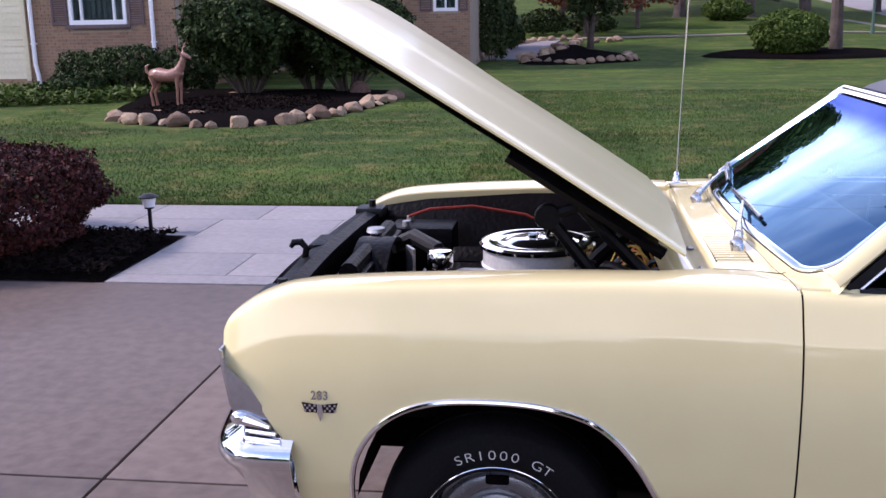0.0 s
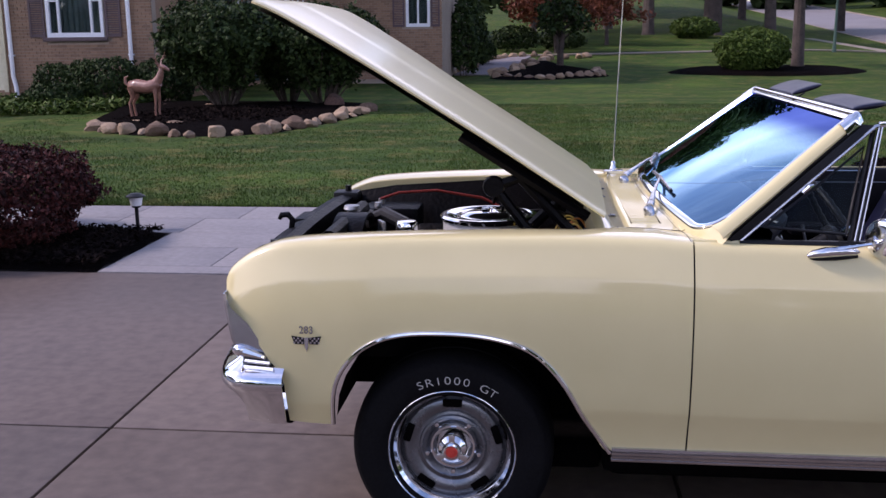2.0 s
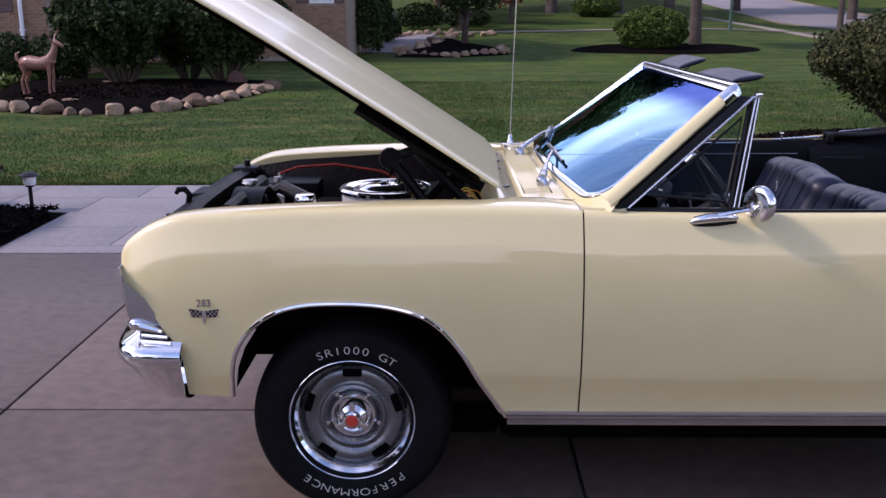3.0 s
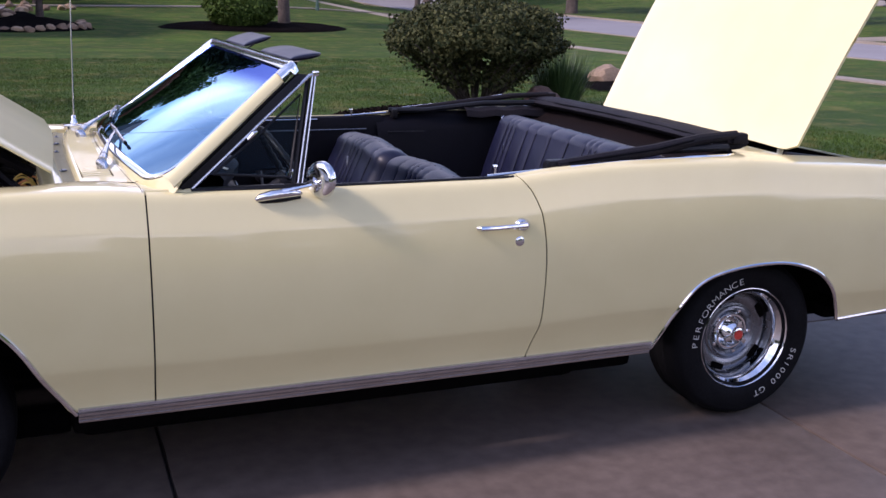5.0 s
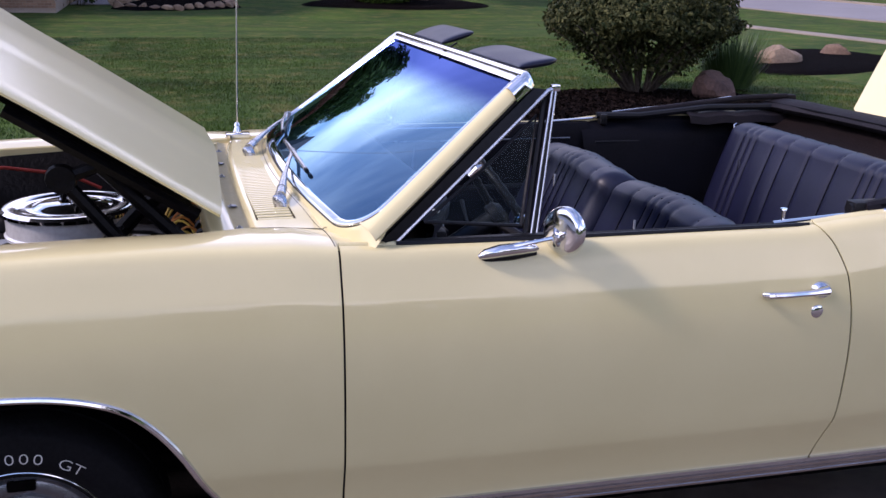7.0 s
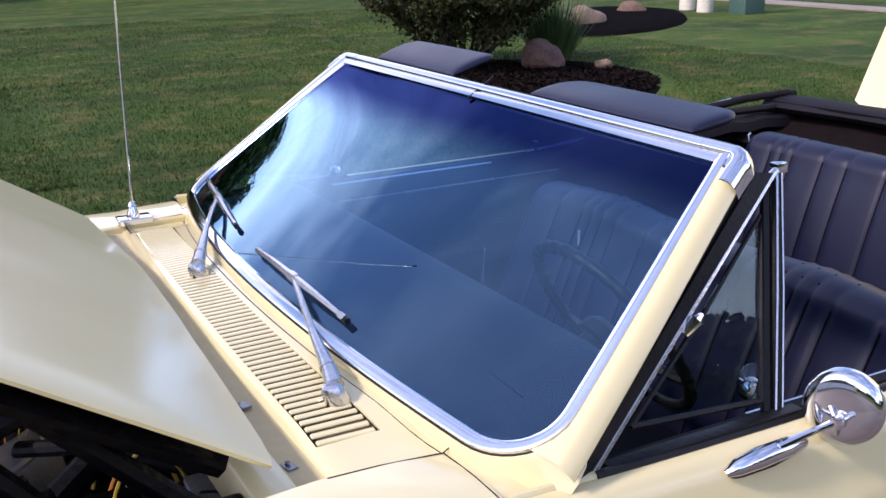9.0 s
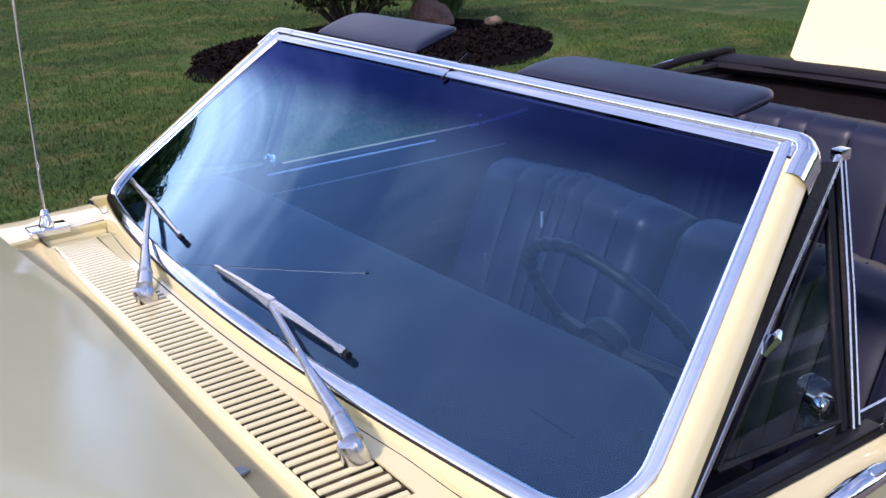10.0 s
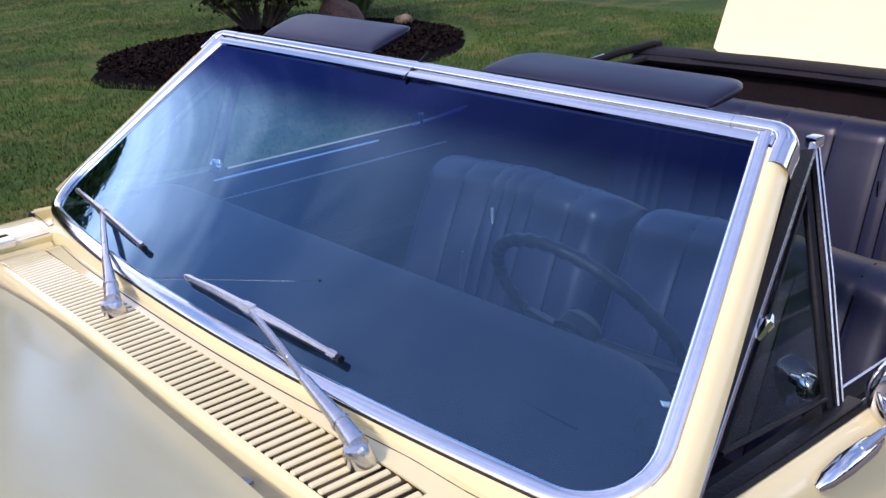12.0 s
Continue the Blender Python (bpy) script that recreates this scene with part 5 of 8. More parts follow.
# wells, floor and inner body, all near black: their shade is in the colour
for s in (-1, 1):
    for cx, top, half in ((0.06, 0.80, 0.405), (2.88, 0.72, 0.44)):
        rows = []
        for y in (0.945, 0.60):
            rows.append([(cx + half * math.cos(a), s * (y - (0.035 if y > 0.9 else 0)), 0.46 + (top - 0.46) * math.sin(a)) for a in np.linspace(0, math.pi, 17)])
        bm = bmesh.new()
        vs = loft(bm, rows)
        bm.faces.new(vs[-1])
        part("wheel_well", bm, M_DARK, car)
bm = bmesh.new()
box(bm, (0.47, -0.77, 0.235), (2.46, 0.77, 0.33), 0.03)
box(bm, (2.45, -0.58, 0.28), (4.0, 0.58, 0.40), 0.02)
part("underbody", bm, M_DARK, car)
# crossmember, pan and rails added low down to block light under the car
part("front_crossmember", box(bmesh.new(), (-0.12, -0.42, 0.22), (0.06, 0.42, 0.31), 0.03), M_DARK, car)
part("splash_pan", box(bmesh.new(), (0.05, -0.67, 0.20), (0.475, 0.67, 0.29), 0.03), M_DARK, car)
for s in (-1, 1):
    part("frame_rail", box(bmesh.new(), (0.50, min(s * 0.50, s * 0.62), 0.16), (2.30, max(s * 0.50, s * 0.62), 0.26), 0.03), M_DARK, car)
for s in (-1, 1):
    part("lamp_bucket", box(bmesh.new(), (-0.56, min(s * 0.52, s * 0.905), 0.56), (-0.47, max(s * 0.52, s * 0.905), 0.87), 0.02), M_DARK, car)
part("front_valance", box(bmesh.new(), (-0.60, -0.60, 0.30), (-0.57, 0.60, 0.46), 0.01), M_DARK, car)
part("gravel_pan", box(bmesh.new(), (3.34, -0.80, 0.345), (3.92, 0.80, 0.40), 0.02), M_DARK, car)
bm = bmesh.new()
for x in (0.0, 2.921):
    tube(bm, [(x, -0.64, 0.325), (x, 0.64, 0.325)], 0.045, 10)
tube(bm, [(0.6, 0.2, 0.22), (2.4, 0.25, 0.24), (2.9, 0.5, 0.34), (3.6, 0.52, 0.27), (4.0, 0.52, 0.27)], 0.03, 10)
part("axle", bm, M_DARK, car)
for x in (3.42, 3.72):
    bm = box(bmesh.new(), (x, -0.86, 0.385), (x + 0.05, -0.80, 0.415), 0.006)
    part("body_clip", bm, M_DARK, car)

# ---- engine bay ----
for s in (-1, 1):
    bm = bmesh.new()
    loft(bm, [[(x, s * 0.715, z), (x, s * 0.70, z - 0.02), (x, s * 0.62, z - 0.12), (x, s * 0.60, 0.55)] for x, z in ((-0.62, 0.90), (-0.4, 0.935), (0.0, 0.96), (0.55, 0.965))])
    part("inner_fender", bm, M_BLACK, car)
bm = bmesh.new()
loft(bm, [[(x, y, z) for y in np.linspace(-0.72, 0.72, 9)] for x, z in ((0.545, 1.0), (0.56, 0.95), (0.53, 0.80), (0.56, 0.5))])
part("firewall", bm, M_BLACK, car)
for s in (-1, 1):
    bm = box(bmesh.new(), (0.44, min(s * 0.56, s * 0.715), 0.78), (0.555, max(s * 0.56, s * 0.715), 0.982 - 0.6 * far_sink(s * 0.7)), 0.02)
    part("cowl_side", bm, M_PRIMER, car, "tan painted cowl side panel")
bm = bmesh.new()
rows = []
for y in np.linspace(-0.70, 0.70, 15):
    f = 0.0 - 0.03 * (1 - (y / 0.7) ** 2)
    rows.append([(-0.665 + f, y, 0.872), (-0.64 + f, y, 0.905), (-0.60 + f, y, 0.915), (-0.56 + f, y, 0.905), (-0.555 + f, y, 0.86), (-0.58 + f, y, 0.60)])
loft(bm, rows)
thick(part("radiator_support", bm, M_BLACK, car, "black radiator support panel", 20), 0.012)
rad = part("radiator", box(bmesh.new(), (-0.53, -0.36, 0.42), (-0.44, 0.36, 0.885), 0.012), M_BLACK, car)
bm = bmesh.new()
tube(bm, [(-0.485, -0.33, 0.895), (-0.485, 0.33, 0.895)], 0.03, 10)
part("header_tank", bm, M_BLACK, rad)
bm = lathe(bmesh.new(), [(0.0, 0.945), (0.03, 0.943), (0.034, 0.93), (0.02, 0.925), (0.02, 0.90)], 16, pose(-0.485, 0.10, 0, 90))
part("radiator_cap", bm, M_ALU, rad)
bm = bmesh.new()
lathe(bm, [(0.235, -0.02), (0.24, 0.10), (0.25, 0.10), (0.25, -0.02)], 32, pose(-0.42, 0.0, 0.68, 0, 0, 90), True)
part("fan_shroud", bm, M_BLACK, car)
bm = bmesh.new()
lathe(bm, [(0.0, -0.02), (0.05, -0.02), (0.05, 0.04), (0.0, 0.04)], 16, pose(-0.34, 0, 0.68, 0, 0, 90))
for k in range(5):
    box(bm, (-0.005, -0.035, 0.05), (0.005, 0.035, 0.22), m=pose(-0.35, 0, 0.68) @ pose(0, 0, 0, 72 * k) @ pose(0, 0, 0, 0, 0, 28))
part("fan", bm, M_ALU, car)
# hood latch with its hook
latch = part("hood_latch", box(bmesh.new(), (-0.685, -0.05, 0.86), (-0.63, 0.12, 0.915), 0.008), M_BLACK, car)
bm = bmesh.new()
tube(bm, [(-0.66, -0.195, 0.86), (-0.655, -0.195, 0.905), (-0.650, -0.195, 0.938), (-0.666, -0.195, 0.957), (-0.690, -0.195, 0.955), (-0.700, -0.195, 0.94)], [0.011, 0.011, 0.011, 0.012, 0.011, 0.007], 8)
part("hook", bm, M_BLACK, latch)
for y in (-0.62, 0.60):
    bm = bmesh.new()
    box(bm, (-0.66, y - 0.05, 0.885), (-0.55, y + 0.05, 0.925), 0.012)
    tube(bm, [(-0.60, y, 0.92), (-0.60, y, 0.95)], 0.014, 8)
    part("bump_stop", bm, M_SEAL, car)
# battery on the far side with its red cable
bat = part("battery", box(bmesh.new(), (-0.50, 0.40, 0.66), (-0.26, 0.58, 0.88), 0.01), M_BLACK, car)
for y in (0.44, 0.54):
    part("terminal", lathe(bmesh.new(), [(0.0, 0.90), (0.014, 0.90), (0.016, 0.87)], 12, pose(-0.44, y, 0, 90)), M_ALU, bat)
bm = bmesh.new()
tube(bm, [(-0.44, 0.50, 0.905), (-0.36, 0.52, 0.93), (-0.2, 0.56, 0.935), (0.0, 0.58, 0.90), (0.1, 0.58, 0.85)], 0.006, 8)
part("battery_cable", bm, M_CABLE, bat, "red battery cable")
# engine
bm = bmesh.new()
box(bm, (-0.30, -0.20, 0.38), (0.38, 0.20, 0.72), 0.05)
for s in (-1, 1):
    box(bm, (-0.28, -0.09, -0.06), (0.36, 0.09, 0.06), 0.03, m=pose(0.02, s * 0.26, 0.70, s * -40))
part("engine_block", bm, M_BLACK, car)
for s in (-1, 1):
    bm = box(bmesh.new(), (-0.27, -0.075, 0.0), (0.34, 0.075, 0.07), 0.025, m=pose(0.02, s * 0.30, 0.745, s * -40))
    part("valve_cover", bm, M_BLACK, car)
    bm = bmesh.new()
    for k in range(4):
        x = -0.22 + k * 0.17
        tube(bm, [(x, s * 0.33, 0.70), (x + 0.02, s * 0.42, 0.66), (x + 0.03, s * 0.44, 0.56)], 0.026, 8)
    tube(bm, [(-0.24, s * 0.44, 0.55), (0.36, s * 0.44, 0.55)], 0.035, 8)
    part("exhaust_manifold", bm, M_DARK, car)
bm = box(bmesh.new(), (-0.22, -0.16, 0.70), (0.28, 0.16, 0.80), 0.03)
part("intake_manifold", bm, M_ALU, car)
AC = Matrix.Translation((0.072, -0.085, 0)) @ pose(0, 0, 0, 90)
air = part("air_cleaner", lathe(bmesh.new(), [(0.0, 0.845), (0.10, 0.85), (0.165, 0.862), (0.176, 0.868), (0.178, 0.875), (0.172, 0.88), (0.172, 0.93), (0.178, 0.934), (0.178, 0.94), (0.17, 0.944)], 64, AC), M_ENAMEL, car, "round air cleaner with a pale drum")
part("lid", lathe(bmesh.new(), [(0.182, 0.932), (0.183, 0.942), (0.176, 0.949), (0.150, 0.951), (0.138, 0.946), (0.105, 0.944), (0.095, 0.948), (0.078, 0.956), (0.03, 0.958), (0.026, 0.950), (0.0, 0.950)], 64, AC), M_CHROME, air, "polished chrome lid")
bm = bmesh.new()
tube(bm, [(0.072, -0.085, 0.948), (0.072, -0.085, 0.974)], 0.006, 10)
box(bm, (0.044, -0.089, 0.962), (0.100, -0.081, 0.974), 0.003)
part("wing_nut", bm, M_CHROME, air)
bm = lathe(bmesh.new(), [(0.016, 0.82), (0.018, 0.885), (0.036, 0.895), (0.040, 0.905), (0.040, 0.935), (0.034, 0.946), (0.0, 0.949)], 28, pose(-0.217, -0.238, 0, 90))
part("breather_cap", bm, M_CHROME, car, "chrome oil filler cap")
for pts, r in (([(-0.45, 0.16, 0.86), (-0.36, 0.14, 0.905), (-0.27, 0.06, 0.88), (-0.24, 0.02, 0.80)], 0.028),
               ([(-0.44, -0.30, 0.50), (-0.38, -0.32, 0.58), (-0.28, -0.22, 0.62)], 0.028),
               ([(0.0, -0.30, 0.87), (-0.06, -0.33, 0.90), (-0.12, -0.36, 0.885), (-0.14, -0.38, 0.83)], 0.010),
               ([(0.16, -0.18, 0.90), (0.30, -0.26, 0.91), (0.42, -0.34, 0.88), (0.52, -0.36, 0.84)], 0.014),
               ([(0.12, 0.16, 0.90), (0.30, 0.24, 0.90), (0.50, 0.28, 0.84)], 0.014)):
    part("hose", tube(bmesh.new(), pts, r, 10), M_SEAL, car, "black rubber hose")
bm = lathe(bmesh.new(), [(0.0, -0.06), (0.06, -0.06), (0.065, -0.03), (0.065, 0.05), (0.05, 0.065), (0.0, 0.065)], 24, pose(-0.30, -0.34, 0.80, 0, 0, 90))
part("alternator", bm, M_BLACK, car)
part("hose_clamp", lathe(bmesh.new(), [(0.030, -0.006), (0.031, 0.006), (0.029, 0.006), (0.029, -0.006)], 16, pose(-0.43, 0.155, 0.872, 0, 30, 90), True), M_ALU, car)
bm = bmesh.new()
tube(bm, [(0.05, -0.43, 0.86), (-0.03, -0.44, 0.905), (-0.09, -0.43, 0.91), (-0.13, -0.42, 0.86)], 0.007, 6)
part("ignition_lead", bm, M_ALU, car)
rngc = random.Random(9)
for k in range(9):
    x, y = 0.30 + 0.03 * rngc.random(), -0.30 + 0.05 * k
    pts = [(x, y, 0.80), (x + 0.02 + 0.04 * rngc.random(), y + rngc.uniform(-0.05, 0.05), 0.88 + 0.05 * rngc.random()), (x + 0.10, y + rngc.uniform(-0.06, 0.06), 0.90), (x + 0.13, y - 0.05, 0.80)]
    v = [Vector(p) for p in pts]
    v[1].z, v[2].z = v[1].z + 0.05, v[2].z + 0.05
    pts = [v[0] * (1 - u) ** 3 + v[1] * 3 * u * (1 - u) ** 2 + v[2] * 3 * u * u * (1 - u) + v[3] * u ** 3 for u in np.linspace(0, 1, 12)]
    part("ignition_lead", tube(bmesh.new(), pts, 0.0036, 6), M_ORANGE if k % 2 else M_YELLOW, car, "orange ignition lead")
bm = lathe(bmesh.new(), [(0.0, 0.78), (0.06, 0.78), (0.06, 0.84), (0.045, 0.87), (0.02, 0.885), (0.0, 0.885)], 20, pose(0.36, -0.02, 0, 90))
part("distributor", bm, M_SEAL, car)
mc = part("brake_cylinder", box(bmesh.new(), (0.40, -0.50, 0.80), (0.52, -0.40, 0.885), 0.02), M_BLACK, car)
part("cap", box(bmesh.new(), (0.41, -0.49, 0.886), (0.51, -0.41, 0.90), 0.006), M_ALU, mc)
part("heater_box", box(bmesh.new(), (0.36, 0.18, 0.62), (0.54, 0.56, 0.88), 0.04), M_BLACK, car)
for k, (y0, y1) in enumerate(((-0.58, -0.5), (-0.36, -0.30), (-0.26, -0.2))):
    pts = [(0.53, y0, 0.86), (0.47, y0 + 0.02, 0.93), (0.42, y1, 0.91), (0.38, y1 + 0.04, 0.82)]
    part("wire_harness", tube(bmesh.new(), pts, 0.009, 6), M_SEAL, car)

# ---- hood, raised about its rear hinges ----
HINGE = Vector((0.545, 0, 1.012))
H_ANGLE = 31.9
HOODT = Matrix.Translation(HINGE) @ Matrix.Rotation(radians(H_ANGLE), 4, "Y") @ Matrix.Translation(-HINGE)


def hood_z(x, y):
    drop = spline_hood(x)
    crown = 0.008 * (1 - (y / 0.71) ** 2) - 0.8 * far_sink(y) * min(1.0, max(0.0, (x + 0.8) / 0.6))
    rise = min(1.0, max(0.0, (0.27 - abs(y)) / 0.12))
    ridge = 0.0022 * rise * rise * (3 - 2 * rise)
    edge = -0.004 * max(0.0, (abs(y) - 0.66) / 0.05) - 0.003 * max(0.0, (abs(y) - 0.700) / 0.01)
    return 1.016 + crown + ridge + drop + edge


spline_hood = spline([(-0.87, -0.070), (-0.84, -0.038), (-0.79, -0.018), (-0.66, -0.006), (-0.35, 0.001), (0.0, 0.001), (0.25, -0.003), (0.50, -0.010)])
bm = bmesh.new()
rows = []
for t in np.linspace(0, 1, 44):
    row = []
    for y in [-0.71, -0.706] + list(np.linspace(-0.70, 0.70, 57)) + [0.706, 0.71]:
        bow = 1 - (y / 0.71) ** 2
        x0, x1 = -0.802 - 0.045 * bow, 0.456 + 0.006 * bow
        x = x1 + (x0 - x1) * t
        row.append(HOODT @ Vector((x, y, hood_z(x, y))))
    rows.append(row)
loft(bm, rows)
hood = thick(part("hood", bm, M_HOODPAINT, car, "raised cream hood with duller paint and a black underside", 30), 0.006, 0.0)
bm = bmesh.new()
rows = []
for t in np.linspace(0.045, 0.985, 30):
    row = []
    for y in np.linspace(-0.704, 0.704, 29):
        bow = 1 - (y / 0.71) ** 2
        x0, x1 = -0.795 - 0.04 * bow, 0.444 + 0.006 * bow
        x = x1 + (x0 - x1) * t
        rib = 0.008 if (abs(y) > 0.60 or t < 0.10 or t > 0.9 or abs(y) < 0.05) else 0.0
        row.append(HOODT @ Vector((x, y, hood_z(x, y) - 0.011 - rib)))
    rows.append(row)
loft(bm, rows)
part("hood_lining", bm, M_BLACK, hood, "black ribbed hood underside", 20)
for s in (-1, 1):
    bm = bmesh.new()
    y = s * 0.655
    box(bm, (0.22, y - 0.012, 0.90), (0.44, y + 0.012, 0.99), 0.008)
    a, b, c = Vector((0.26, y - s * 0.03, 0.95)), Vector((0.12, y - s * 0.03, 1.13)), Vector((0.24, y - s * 0.03, 1.17))
    tube(bm, [a, b], 0.017, 8)
    tube(bm, [b, c], 0.016, 8)
    tube(bm, [(0.40, y - s * 0.03, 0.95), (0.20, y - s * 0.03, 1.16)], 0.017, 8)
    for p in (a, b):
        lathe(bm, [(0.0, -0.018), (0.032, -0.018), (0.036, 0.0), (0.032, 0.018), (0.0, 0.018)], 14, Matrix.Translation(p))
    tube(bm, [HOODT @ Vector((0.42, y, 0.968 - far_sink(y))), HOODT @ Vector((-0.05, y, 0.972 - far_sink(y)))], 0.018, 6)
    part("hood_hinge", bm, M_BLACK, car, "black scissor hood hinge")
    bm = bmesh.new()
    tube(bm, [Vector((0.30, y - s * 0.05, 0.93)) + Vector((-0.0045 * k, 0.022 * math.cos(k * 1.05), 0.0042 * k + 0.022 * math.sin(k * 1.05))) for k in range(46)], 0.006, 5)
    part("hinge_spring", bm, M_BLACK, car)
# long dark prop arm standing in the bay
part("hinge_arm", tube(bmesh.new(), [(0.17, -0.46, 0.82), (0.20, -0.50, 0.94), (0.29, -0.54, 1.04), (0.36, -0.56, 1.09)], [0.022, 0.022, 0.02, 0.016], 8), M_BLACK, car)

# ---- nose: grille, lamps and bumper ----
bm = bmesh.new()
loft(bm, [[(-0.62 - 0.10 * (1 - (y / 0.88) ** 2) + dxx, y, z) for y in np.linspace(-0.885, 0.885, 31)] for dxx, z in ((-0.02, 0.855), (0.0, 0.82), (0.05, 0.74), (0.10, 0.64), (0.13, 0.58), (0.13, 0.44))])
grille = part("grille", bm, M_STEEL, car, "bright metal grille panel")
for k in range(5):
    z = 0.80 - 0.04 * k
    bm = bmesh.new()
    tube(bm, [(-0.635 - 0.10 * (1 - (y / 0.88) ** 2) + 0.6 * (0.82 - z), y, z) for y in np.linspace(-0.5, 0.5, 15)], 0.007, 6)
    part("grille_bar", bm, M_CHROME, grille)
for s in (-1, 1):
    bm = bmesh.new()
    rows = []
    for z, x in ((0.842, -0.682), (0.825, -0.682), (0.80, -0.680), (0.75, -0.672), (0.70, -0.664), (0.665, -0.650)):
        rows.append([(LOW_FX + 0.004, s * 0.922, z) for LOW_FX in (spline([(0.56, -0.498), (0.642, -0.547), (0.749, -0.611), (0.815, -0.671), (0.88, -0.680)])(z),)]
                    + [(x + 0.012, s * 0.925, z), (x, s * 0.912, z), (x - 0.002, s * 0.86, z), (x - 0.006, s * 0.72, z), (x - 0.002, s * 0.62, z)])
    loft(bm, rows)
    bez = thick(part("headlight_bezel", bm, M_STEEL, car, "bright metal headlamp bezel"), 0.004, 0.0)
    for y in (0.79, 0.64):
        bm = lathe(bmesh.new(), [(0.0, -0.035), (0.04, -0.030), (0.068, -0.012), (0.072, 0.01), (0.07, 0.03)], 24, pose(-0.642, s * y, 0.765, 0, 0, -90))
        part("headlight", bm, M_LENS, bez, "round clear headlamp")
    bm = bmesh.new()
    bmesh.ops.create_uvsphere(bm, u_segments=18, v_segments=10, radius=0.026, matrix=Matrix.Translation((-0.632, s * 0.925, 0.668)) @ Matrix.Diagonal((1.1, 0.7, 0.8, 1)))
    tube(bm, [(-0.62, s * 0.93, 0.668), (-0.565, s * 0.936, 0.652)], [0.018, 0.008], 8)
    part("bezel_boss", bm, M_CHROME, car, "chrome boss at the fender edge")
    for z, x0, x1 in ((0.655, -0.605, -0.555), (0.637, -0.628, -0.54), (0.618, -0.632, -0.53)):
        bm = bmesh.new()
        tube(bm, [(x0, s * 0.90, z + 0.004), (x0 + 0.01, s * 0.93, z), (x1, s * 0.94, z - 0.004)], 0.0065, 6)
        part("valance_bar", bm, M_CHROME, car)
    bm = bmesh.new()
    loft(bm, [[(-0.65, s * 0.86, z), (-0.63, s * 0.915, z), (-0.54, s * 0.925, z)] for z in (0.665, 0.60)])
    part("parking_lamp", bm, M_WHEEL, car)


def bumper(name, path, prof, label):
    """A chrome bumper: a section of (out, z) drawn along a path in plan."""
    bm = bmesh.new()
    rows = []
    for i, p in enumerate(path):
        a, b = path[max(i - 1, 0)], path[min(i + 1, len(path) - 1)]
        d = Vector((b[0] - a[0], b[1] - a[1], 0)).normalized()
        nrm = Vector((d.y, -d.x, 0))
        rows.append([Vector((p[0], p[1], 0)) + nrm * (o * (0.25 + 0.9 * abs(nrm.x)) if o < 0 and z < 0.56 else o) + Vector((0, 0, z)) for o, z in prof])
    loft(bm, rows)
    return thick(part(name, bm, M_CHROME, car, label, 30), 0.004, 0.0)


def round_path(pts, k=6):
    pts = [Vector((*p, 0)) for p in pts]
    out = [pts[0]]
    for a, b, c in zip(pts, pts[1:], pts[2:]):
        p0, p2 = b.lerp(a, 0.5), b.lerp(c, 0.5)
        out += [(1 - t) ** 2 * p0 + 2 * t * (1 - t) * b + t * t * p2 for t in [j / k for j in range(k + 1)]]
    out.append(pts[-1])
    return [(p.x, p.y) for p in out]


fp = round_path([(-0.500, -0.962), (-0.58, -0.962), (-0.675, -0.950), (-0.730, -0.84), (-0.78, -0.5), (-0.81, 0.0), (-0.78, 0.5), (-0.730, 0.84), (-0.675, 0.950), (-0.58, 0.962), (-0.500, 0.962)])
bumper("front_bumper", fp[::-1], [(-0.095, 0.662), (-0.05, 0.622), (-0.018, 0.602), (-0.004, 0.592), (0.004, 0.576), (0.004, 0.562), (-0.002, 0.550), (-0.012, 0.541), (-0.045, 0.512), (-0.100, 0.47), (-0.127, 0.445), (-0.141, 0.436), (-0.18, 0.436)], "wraparound chrome front bumper")
rp = round_path([(3.935, 0.955), (4.02, 0.95), (4.12, 0.92), (4.19, 0.75), (4.22, 0.0), (4.19, -0.75), (4.12, -0.92), (4.02, -0.95), (3.935, -0.955)])
bumper("rear_bumper", rp[::-1], [(-0.06, 0.635), (-0.01, 0.63), (0.006, 0.61), (0.008, 0.585), (0.0, 0.56), (-0.012, 0.50), (-0.03, 0.452), (-0.06, 0.437)], "wraparound chrome rear bumper")

# ---- tail ----
bm = bmesh.new()
loft(bm, [[(x + 0.03 * (1 - (y / 0.9) ** 2), y * k, z) for y in np.linspace(-0.90, 0.90, 25)] for x, z, k in ((4.05, 0.862, 0.93), (4.105, 0.86, 0.96), (4.115, 0.83, 0.985), (4.10, 0.70, 1.0), (4.06, 0.60, 1.0))])
part("tail_panel", bm, M_PAINT, car)
bm = bmesh.new()
rows = []
for x, z in ((2.965, 1.006), (3.0, 1.004), (3.05, 1.002), (3.16, 0.997)):
    rows.append([(x + 0.02 * (y / 0.7) ** 2, y, z + 0.012 * (1 - (y / 0.73) ** 2) - 0.03 * max(0.0, (abs(y) - 0.66) / 0.07)) for y in np.linspace(-0.73, 0.73, 29)])
loft(bm, rows)
thick(part("rear_deck", bm, M_PAINT, car, "cream deck panel between cabin and trunk"), 0.004)
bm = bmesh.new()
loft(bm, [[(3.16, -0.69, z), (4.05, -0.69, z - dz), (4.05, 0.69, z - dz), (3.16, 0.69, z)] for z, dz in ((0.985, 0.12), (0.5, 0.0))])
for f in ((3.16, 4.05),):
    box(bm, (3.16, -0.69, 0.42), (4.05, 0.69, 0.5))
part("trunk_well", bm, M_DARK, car)
